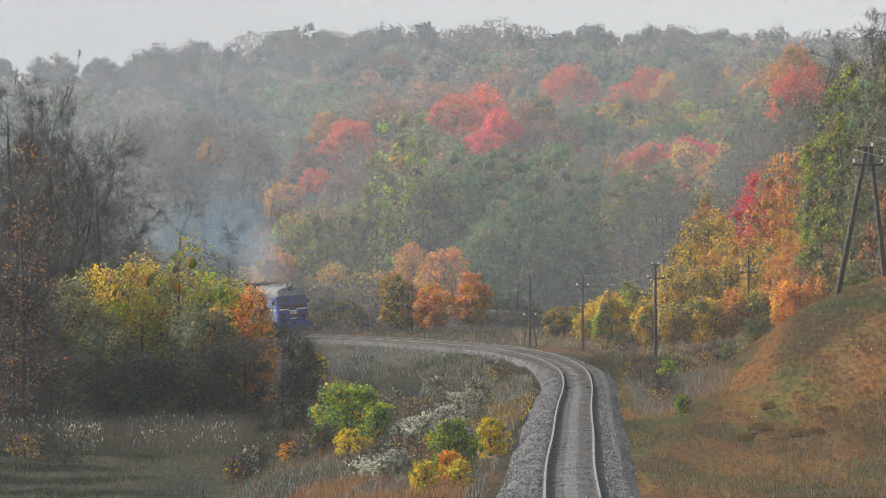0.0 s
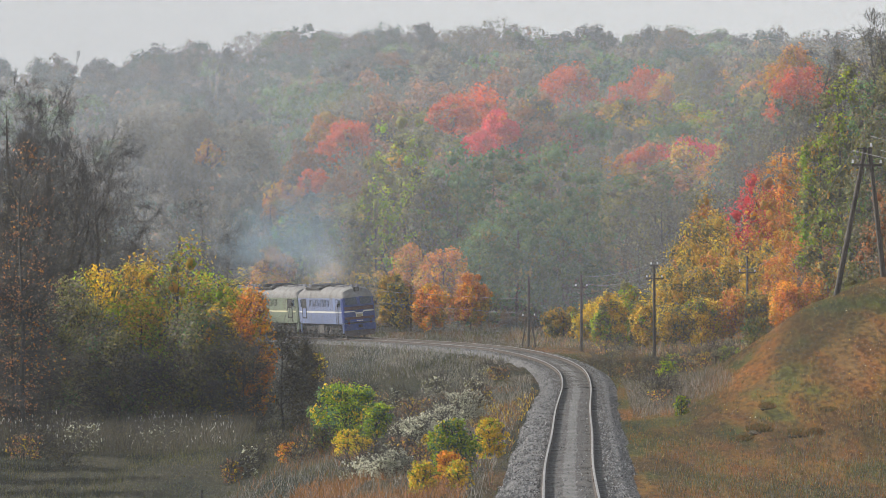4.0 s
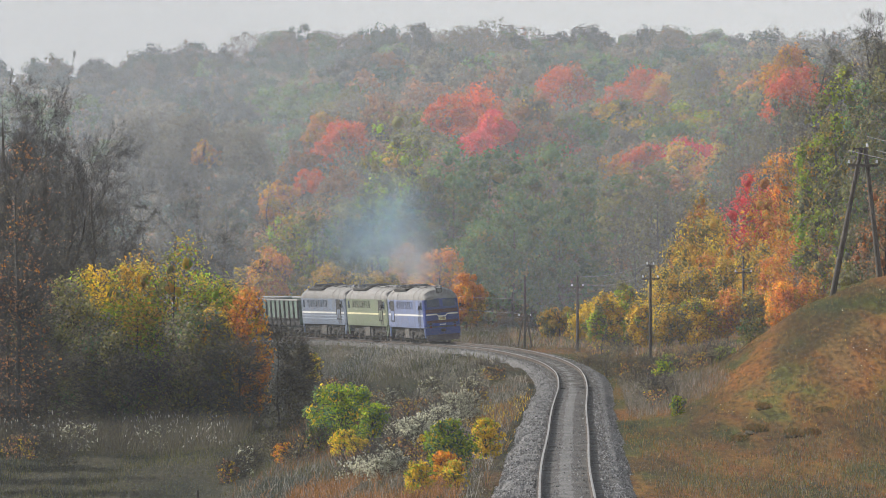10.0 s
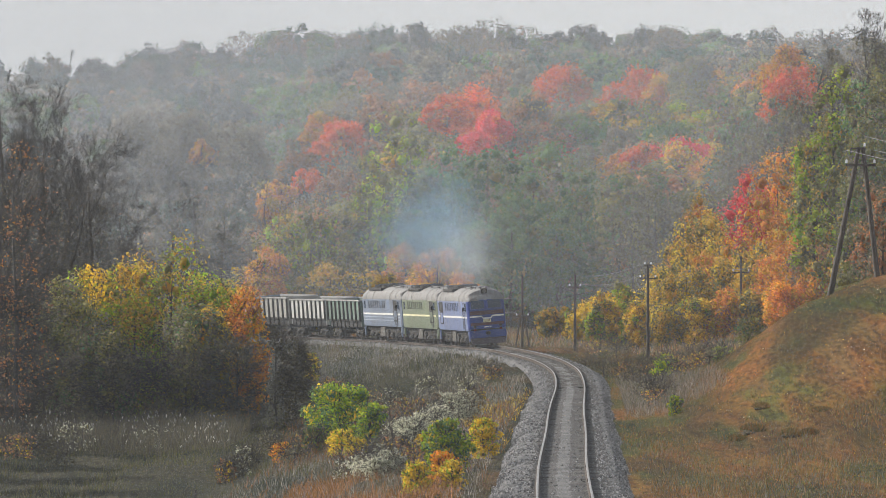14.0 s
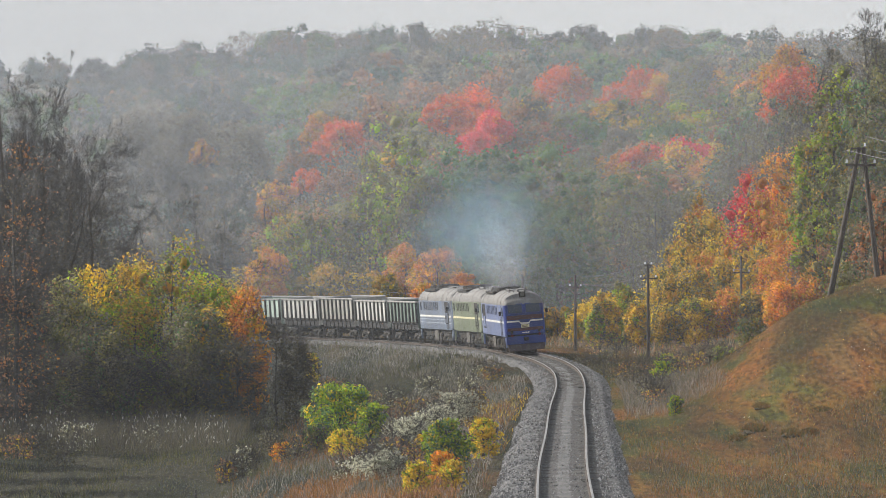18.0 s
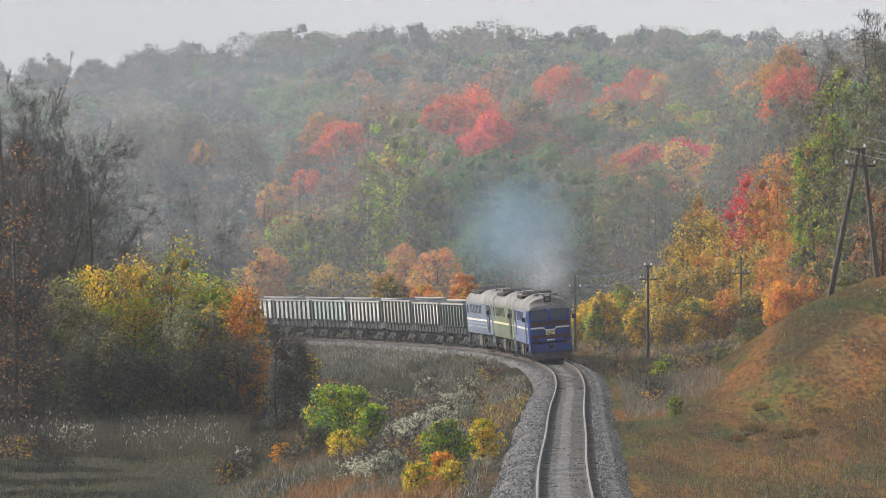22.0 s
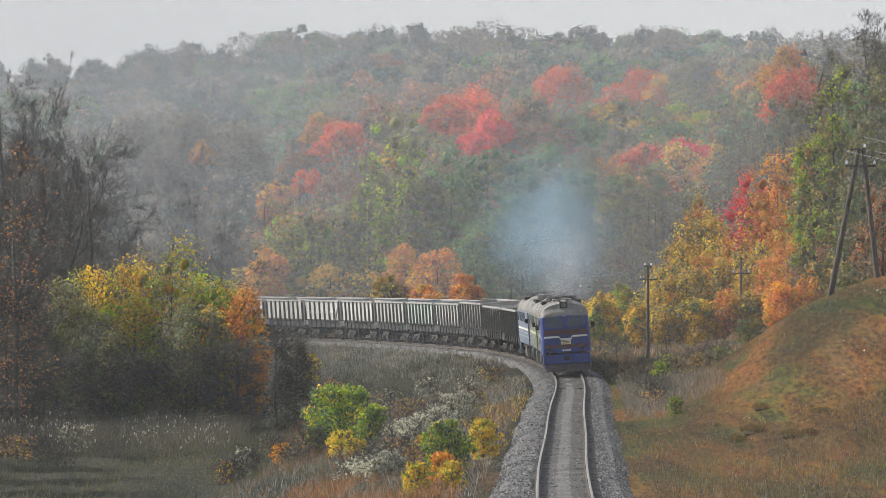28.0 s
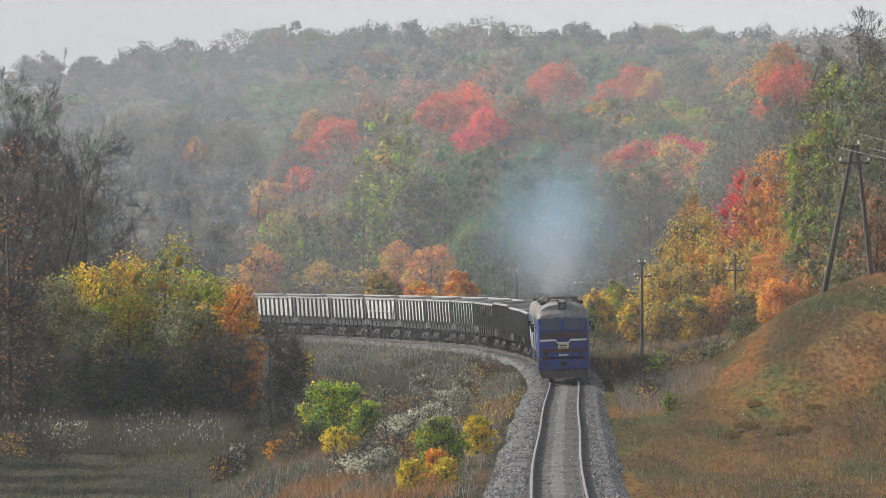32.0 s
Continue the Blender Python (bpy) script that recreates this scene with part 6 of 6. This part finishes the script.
    bend = [(-1.42, 8.08, 2.32), (-1.31, 8.345, 2.32), (-0.42, 8.345, 2.32), (-0.3, 8.345, 2.16), (0.3, 8.345, 2.16), (0.42, 8.345, 2.32), (1.31, 8.345, 2.32), (1.42, 8.08, 2.32)]
    for (xa, ya, za), (xb, yb, zb) in zip(bend, bend[1:]):
        vs = [bm.verts.new(p) for p in ((xa, ya, za), (xb, yb, zb), (xb, yb, zb + 0.11), (xa, ya, za + 0.11))]
        ws = [bm.verts.new((v.co.x, v.co.y + 0.012, v.co.z)) for v in vs]
        bm.faces.new(ws)
        for i in range(4):
            bm.faces.new((vs[i], vs[(i + 1) % 4], ws[(i + 1) % 4], ws[i]))
    bmesh.ops.recalc_face_normals(bm, faces=bm.faces)
    part("front_stripe", bm, stripe_mat, top, "pale stripe dipping to the plate")
    if red:
        for z, tall in ((2.5, 0.3), (1.68, 0.22)):
            bm = bmnew()
            box(bm, -1.3, 8.335, z, 1.3, 8.352, z + tall)
            part("red_band", bm, REDP, top, "dull red band")
    bm = bmnew()
    box(bm, -0.3, 8.345, 1.9, 0.3, 8.365, 2.13, 0.005)
    plate = part("badge_plate", bm, CREAM, top, "pale emblem plate")
    for z in (1.95, 2.04):
        bm = bmnew()
        box(bm, -0.22, 8.363, z, 0.22, 8.37, z + 0.05)
        part("bar", bm, REDP, plate)
    for k in range(4):
        bm = bmnew()
        box(bm, -0.27 + k * 0.14, 8.345, 1.5, -0.17 + k * 0.14, 8.36, 1.58)
        part("marking_bar", bm, WHITE, top, "short white marking bar")
    # sides
    for sg in (-1, 1):
        for i in range(8):
            y = -3.9 + i * 0.95 if door_at < 0 else -5.6 + i * 0.95
            bm = bmnew()
            plate_on(bm, sg, y, y + 0.62, 2.85, 3.45, 0.012)
            louvre = part("louvre", bm, BLACKISH, top, "dark louvred vent")
            bm = bmnew()
            for k in range(3):
                plate_on(bm, sg, y + 0.16 + k * 0.14, y + 0.23 + k * 0.14, 2.84, 3.46, 0.025)
            part("slats", bm, body_mat, louvre)
        # raised black plate paints in the shade of an open doorway
        bm = bmnew()
        plate_on(bm, sg, door_at - 0.85, door_at + 0.85, 1.75, 3.52, 0.016)
        door = part("door", bm, BLACKISH, top, "side door plate painted black for its shaded recess")
        bm = bmnew()
        plate_on(bm, sg, door_at - 0.5, door_at + 0.6, 1.85, 2.65, 0.03, 0.0)
        part("door_panel", bm, body_mat, door)
        bm = bmnew()
        plate_on(bm, sg, 7.0, 7.7, 2.8, 3.42, 0.012)
        part("cab_window", bm, GLASS, top, "dark cab side window")
        bm = bmnew()
        for y0, y1, z0, z1 in ((6.93, 7.0, 2.74, 3.48), (7.7, 7.77, 2.74, 3.48), (6.93, 7.77, 2.74, 2.8), (6.93, 7.77, 3.42, 3.48)):
            plate_on(bm, sg, y0, y1, z0, z1, 0.02)
        part("window_frame", bm, body_mat, top)
        bm = bmnew()
        for y in (6.02, 6.68):
            plate_on(bm, sg, y, y + 0.05, 1.45, 3.45, 0.008)
        plate_on(bm, sg, 6.02, 6.73, 3.45, 3.5, 0.008)
        part("cab_door", bm, BLACKISH, top, "cab door outline")
        bm = bmnew()
        plate_on(bm, sg, -7.3, -6.75, 2.8, 3.42, 0.012)
        part("cab_window", bm, GLASS, top)
        bm = bmnew()
        box(bm, sg * 1.36 - 0.1, -8.0, 1.3, sg * 1.36 + 0.1, 8.0, 1.44, 0.02)
        part("side_sill", bm, body_mat, top)
        for y in (-7.9, 7.9):
            bm = bmnew()
            box(bm, sg * 1.4 - 0.06, y - 0.12, 0.5, sg * 1.4 + 0.06, y + 0.12, 1.25, 0.02)
            part("drop_step", bm, body_mat, top)
    # underframe
    bm = bmnew()
    box(bm, -1.2, -8.0, 1.0, 1.2, 8.0, 1.32)
    part("underframe", bm, UNDER, top)
    bm = bmnew()
    box(bm, -1.38, -1.7, 0.32, 1.38, 1.7, 1.05, 0.12)
    part("fuel_tank", bm, UNDER, top)
    for sg in (-1, 1):
        bm = bmnew()
        box(bm, sg * 1.4 - 0.06, -0.9, 0.45, sg * 1.4 + 0.06, 0.9, 1.2, 0.03)
        part("battery_box", bm, DUST, top, "pale dusty equipment box")
    for y0 in (-4.3, 4.3):
        bogie(top, y0, (-2.1, 0.0, 2.1), 0.525, LOCO_WHEEL, True)
    # buffer beam, plough, coupler
    bm = bmnew()
    box(bm, -1.42, 8.1, 0.72, 1.42, 8.38, 1.3, 0.04)
    part("buffer_beam", bm, cab_mat, top)
    bm = loft([[(-1.4, 8.1, 0.72), (1.4, 8.1, 0.72), (1.3, 8.1, 0.3), (-1.3, 8.1, 0.3)], [(-1.38, 8.3, 0.72), (1.38, 8.3, 0.72), (1.25, 8.48, 0.25), (-1.25, 8.48, 0.25)]])
    part("plough", bm, PLOUGH, top, "dark grimy track plough")
    for sy in (-1, 1):
        bm = bmnew()
        box(bm, -0.16, sy * 8.3 - 0.35, 0.95, 0.16, sy * 8.3 + 0.35, 1.2, 0.05)
        part("coupler", bm, UNDER, top)
    bm = bmnew()
    box(bm, -0.5, -8.5, 1.35, 0.5, -8.2, 3.2, 0.08)
    part("gangway", bm, BLACKISH, top)
    return top


def wagon(label, mat, rim, brace=False, h=3.48, ribs=8):
    """Open high-sided freight wagon."""
    top = tagged(new("freight_wagon"), label, "wagon", "wagons of the train")
    L, X = 6.35, 1.44
    ribs_mat = RIB
    for sg in (-1, 1):
        bm = bmnew()
        box(bm, sg * X - 0.02, -L, 1.72, sg * X + 0.02, L, h - 0.05)
        part("side_wall", bm, mat, top)
        bm = bmnew()
        box(bm, sg * X - 0.07, -L - 0.06, h - 0.12, sg * X + 0.12, L + 0.06, h, 0.02)
        part("top_rail", bm, rim, top, "pale top rail")
        bm = bmnew()
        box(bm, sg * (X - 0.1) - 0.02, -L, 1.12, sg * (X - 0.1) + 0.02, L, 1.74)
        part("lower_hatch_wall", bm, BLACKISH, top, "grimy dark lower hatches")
        bm = bmnew()
        box(bm, sg * X - 0.03, -L, 1.66, sg * X + 0.07, L, 1.78, 0.015)
        part("side_sill", bm, UNDER, top)
        for i in range(ribs + 1):
            y = -L + 2 * L * i / ribs
            w = 0.085 if 0 < i < ribs else 0.08
            bm = bmnew()
            x0 = sg * (X + 0.02)
            vs = []
            for z, d in ((1.7, 0.15), (1.78, 0.16), (h - 0.14, 0.13)):
                vs.append([bm.verts.new(p) for p in ((x0, y - w, z), (x0 + sg * d, y - w * 0.92, z), (x0 + sg * d, y + w * 0.92, z), (x0, y + w, z))])
            for a, b in zip(vs, vs[1:]):
                for k in range(3):
                    bm.faces.new((a[k], a[k + 1], b[k + 1], b[k]))
            bm.faces.new(vs[0])
            bm.faces.new(vs[-1])
            bmesh.ops.recalc_face_normals(bm, faces=bm.faces)
            part("rib", bm, ribs_mat, top, "rib with its shade painted near black")
        for i in range(ribs - 1):
            y = -L + 2 * L * (i + 0.75) / ribs
            bm = bmnew()
            box(bm, sg * (X - 0.06) - 0.03, y - 0.1, 1.1, sg * (X - 0.06) + 0.05, y + 0.1, 1.6, 0.01)
            part("hatch_latch", bm, UNDER, top)
        if brace:
            for a, b in ((-L, -L + 1.6), (L, L - 1.6)):
                bm = bmnew()
                rod(bm, (sg * (X + 0.07), a, h - 0.15), (sg * (X + 0.07), b, 1.8), 0.06, n=6)
                part("diagonal_brace", bm, mat, top)
            bm = bmnew()
            box(bm, sg * (X + 0.03) - 0.02, -L + 1.6, 2.35, sg * (X + 0.08) + 0.02, L - 1.6, 2.45)
            part("waist_rail", bm, mat, top)
    for sy in (-1, 1):
        bm = bmnew()
        box(bm, -X, sy * L - 0.03, 1.2, X, sy * L + 0.03, h - 0.05)
        part("end_wall", bm, mat, top)
        for z in (1.9, 2.5, 3.0):
            bm = bmnew()
            box(bm, -X, sy * (L + 0.08) - 0.06, z - 0.06, X, sy * (L + 0.08) + 0.06, z + 0.06, 0.02)
            part("end_rib", bm, mat, top)
        bm = bmnew()
        box(bm, -X, sy * L - 0.07, h - 0.12, X, sy * L + 0.09, h - 0.005, 0.02)
        part("end_top_rail", bm, rim, top)
        bm = bmnew()
        box(bm, -0.14, sy * 6.65 - 0.35, 0.92, 0.14, sy * 6.65 + 0.35, 1.16, 0.04)
        part("coupler", bm, UNDER, top)
        bm = bmnew()
        for k in range(5):
            rod(bm, (-1.5, sy * (L - 0.5), 1.3 + k * 0.36), (-1.5, sy * (L - 0.1), 1.3 + k * 0.36), 0.014, n=5)
        part("ladder", bm, DUST, top)
    bm = bmnew()
    box(bm, -1.3, -L, 1.08, 1.3, L, 1.22)
    part("floor_plate", bm, UNDER, top)
    bm = bmnew()
    box(bm, -0.25, -L, 0.8, 0.25, L, 1.08, 0.02)
    part("centre_sill", bm, UNDER, top)
    bm = bmnew()
    rod(bm, (-0.6, -1.0, 0.75), (-0.6, 0.0, 0.75), 0.22, n=12)
    part("brake_cylinder", bm, UNDER, top)
    for y0 in (-4.325, 4.325):
        bogie(top, y0, (-0.925, 0.925), 0.475, WAGON_WHEEL, False)
    return top


# near-black rib paint: the ribs' shade put into colour, plus dirt streaks
RIB = paint("wagon_rib_shade", (0.06, 0.06, 0.058), 0.8, 0.4)
W_GREY = paint("wagon_grey", (0.42, 0.43, 0.42), 0.7, 0.45)
W_PALE = paint("wagon_pale", (0.52, 0.53, 0.52), 0.7, 0.4)
W_MINT = paint("wagon_mint", (0.38, 0.48, 0.44), 0.7, 0.35)
W_DIM = paint("wagon_dim_grey", (0.33, 0.33, 0.31), 0.75, 0.5)
W_DARK = paint("wagon_dark_green", (0.12, 0.18, 0.155), 0.7, 0.4)
W_RIM = paint("wagon_rim", (0.33, 0.33, 0.325), 0.7, 0.4)
TRAIN = [(locomotive("blue diesel locomotive with a pale stripe leading the train", BLUE_LIT, BLUE_SHADED, WHITE, -6.0, True), 17.29, 4.3),
         (locomotive("faded green diesel locomotive coupled second in the train", GREEN, GREEN, CREAM, 6.0, False), 17.29, 4.3),
         (locomotive("grey-blue diesel locomotive with three pale stripes", BLUEGREY, BLUEGREY, WHITE, 6.0, False, ICE), 17.29, 4.3)]
PROTO = {"d": wagon("empty dark green high-sided freight wagon on the track", W_DARK, W_RIM),
         "g": wagon("empty grey high-sided freight wagon with vertical ribs", W_GREY, W_RIM),
         "p": wagon("empty pale grey high-sided freight wagon, ribbed", W_PALE, W_RIM),
         "t": wagon("taller dim grey high-sided freight wagon, ribbed", W_DIM, W_RIM, h=3.62, ribs=8),
         "m": wagon("empty mint green high-sided freight wagon, ribbed", W_MINT, W_RIM),
         "b": wagon("pale freight wagon with diagonal end braces", W_PALE, W_RIM, True, ribs=7)}
_first = dict(PROTO)
for k in "dptpmgpbggpgpg":
    ob = _first.pop(k, None) or copy_thing(PROTO[k], Matrix())
    TRAIN.append((ob, 13.987, 4.325))

# ---------------------------------------------------------------- smoke
def smoke_material(name, col, share):
    """Thin smoke: light scattered both ways, thinning out from the middle of a wisp in ragged curls."""
    m, nt, b = material(name, 1.0)
    nt.nodes.remove(b)
    d = nt.nodes.new("ShaderNodeBsdfDiffuse")
    tl = nt.nodes.new("ShaderNodeBsdfTranslucent")
    d.inputs[0].default_value = tl.inputs[0].default_value = (*col, 1)
    both = nt.nodes.new("ShaderNodeMixShader")
    nt.links.new(d.outputs[0], both.inputs[1])
    nt.links.new(tl.outputs[0], both.inputs[2])
    n = noise_at(nt, 1.6, 3, "UV")
    curl = nt.nodes.new("ShaderNodeMapRange")
    curl.inputs["From Min"].default_value, curl.inputs["From Max"].default_value = 0.25, 0.75
    curl.inputs["To Min"].default_value, curl.inputs["To Max"].default_value = -0.45, 0.45
    nt.links.new(n.outputs[0], curl.inputs["Value"])
    at = nt.nodes.new("ShaderNodeAttribute")
    at.attribute_name = "middle"
    add = nt.nodes.new("ShaderNodeMath")
    add.operation = "ADD"
    nt.links.new(at.outputs["Fac"], add.inputs[0])
    nt.links.new(curl.outputs[0], add.inputs[1])
    thin = nt.nodes.new("ShaderNodeMapRange")
    thin.interpolation_type = "SMOOTHSTEP"
    thin.inputs["From Min"].default_value, thin.inputs["From Max"].default_value = 0.0, 1.25
    thin.inputs["To Min"].default_value, thin.inputs["To Max"].default_value = 0.0, share * 2.2
    nt.links.new(add.outputs[0], thin.inputs["Value"])
    edge = nt.nodes.new("ShaderNodeMath")
    edge.operation = "MULTIPLY"
    edge.use_clamp = True
    rim = nt.nodes.new("ShaderNodeMapRange")
    rim.inputs["From Max"].default_value = 0.3
    nt.links.new(at.outputs["Fac"], rim.inputs["Value"])
    nt.links.new(thin.outputs[0], edge.inputs[0])
    nt.links.new(rim.outputs[0], edge.inputs[1])
    tr = nt.nodes.new("ShaderNodeBsdfTransparent")
    mx = nt.nodes.new("ShaderNodeMixShader")
    nt.links.new(edge.outputs[0], mx.inputs[0])
    nt.links.new(tr.outputs[0], mx.inputs[1])
    nt.links.new(both.outputs[0], mx.inputs[2])
    nt.links.new(mx.outputs[0], nt.nodes["Material Output"].inputs[0])
    return m


SMOKE = [smoke_material("smoke_pale", (0.64, 0.69, 0.76), 0.062), smoke_material("smoke_blue", (0.33, 0.5, 0.64), 0.078), smoke_material("smoke_grey", (0.6, 0.62, 0.66), 0.085)]


def smoke_puff(seed, sx, sz, mat, label):
    """A wisp of billowing veils that cross one another."""
    rng = np.random.default_rng(seed)
    top = tagged(new("smoke_puff"), label, "smoke", "exhaust smoke over the train")
    n = 17
    g = np.linspace(-1, 1, n)
    a, b = np.meshgrid(g, g)
    for turn in (-0.6, 0.0, 0.6):
        dep = 0.16 * roll_of(a * 1.3 + seed * 3 + turn * 7, b * 1.3 + seed, 2.4) * sx
        x, y = a * sx * 1.15, dep
        v = np.stack([x * math.cos(turn) - y * math.sin(turn), x * math.sin(turn) + y * math.cos(turn), b * sz * 1.15], -1).reshape(-1, 3)
        i = np.arange(n * n).reshape(n, n)
        f = np.stack([i[:-1, :-1], i[:-1, 1:], i[1:, 1:], i[1:, :-1]], -1).reshape(-1, 4)
        me = mesh_from("veil", v, f, [SMOKE[mat]], shade=True)
        me.attributes.new("middle", "FLOAT", "POINT").data.foreach_set("value", np.clip(1 - np.hypot(a, b), 0, 1).ravel())
        uv = me.uv_layers.new(name="UVMap")
        loops = np.zeros(len(me.loops), np.int32)
        me.loops.foreach_get("vertex_index", loops)
        uv.data.foreach_set("uv", (np.stack([a.ravel(), b.ravel()], 1)[loops] * max(1.0, sx * 0.5) + [seed * 1.7, turn * 5]).ravel())
        part_mesh("veil", me, top)
    return top


# lag behind the stack in seconds, height over the roof, half width and height, tint
PUFFS = []
for i, (lag, up, sx, sz, mat) in enumerate([(0.05, 1.1, 2.2, 1.8, 2), (0.3, 2.0, 3.2, 2.6, 0), (0.6, 3.2, 4.2, 3.4, 0), (1.2, 4.6, 5.0, 4.0, 1),
                                            (2.0, 6.4, 5.6, 4.2, 1), (2.9, 3.6, 5.4, 3.6, 1), (4.4, 4.4, 5.6, 3.8, 1)]):
    PUFFS.append((smoke_puff(60 + i, sx, sz, mat, "thin blue-grey diesel smoke drifting over the locomotives"), lag, up))


def motions():
    back = -0.6
    times = np.arange(0, 32.01, 1.0)
    spins = np.append(np.arange(0, 32, 0.12), 32.0)
    s0 = front_at(0)
    for ob, length, half in TRAIN:
        mid = back + length / 2
        walk(ob, [(t, vehicle_pose(front_at(t) + mid, half)) for t in times])
        back += length
        for w in ob.children:
            if "roll" in w:
                at = w.matrix_basis.translation.copy()
                walk(w, [(t, Matrix.Translation(at) @ Matrix.Rotation((front_at(t) - s0) / w["roll"], 4, "X")) for t in spins])
    for k, (ob, lag, up) in enumerate(PUFFS):
        rows = []
        for t in times:
            p = on_line(front_at(t - lag) + 9.0)
            rows.append((t, pose(p.x - 0.13 * up + 0.35 * math.sin(t * 0.9 + k), p.y, p.z + 4.5 + up + 0.3 * math.sin(t * 1.3 + 2 * k), 0, 0, 25 * math.sin(t * 0.35 + k))))
        walk(ob, rows)


motions()
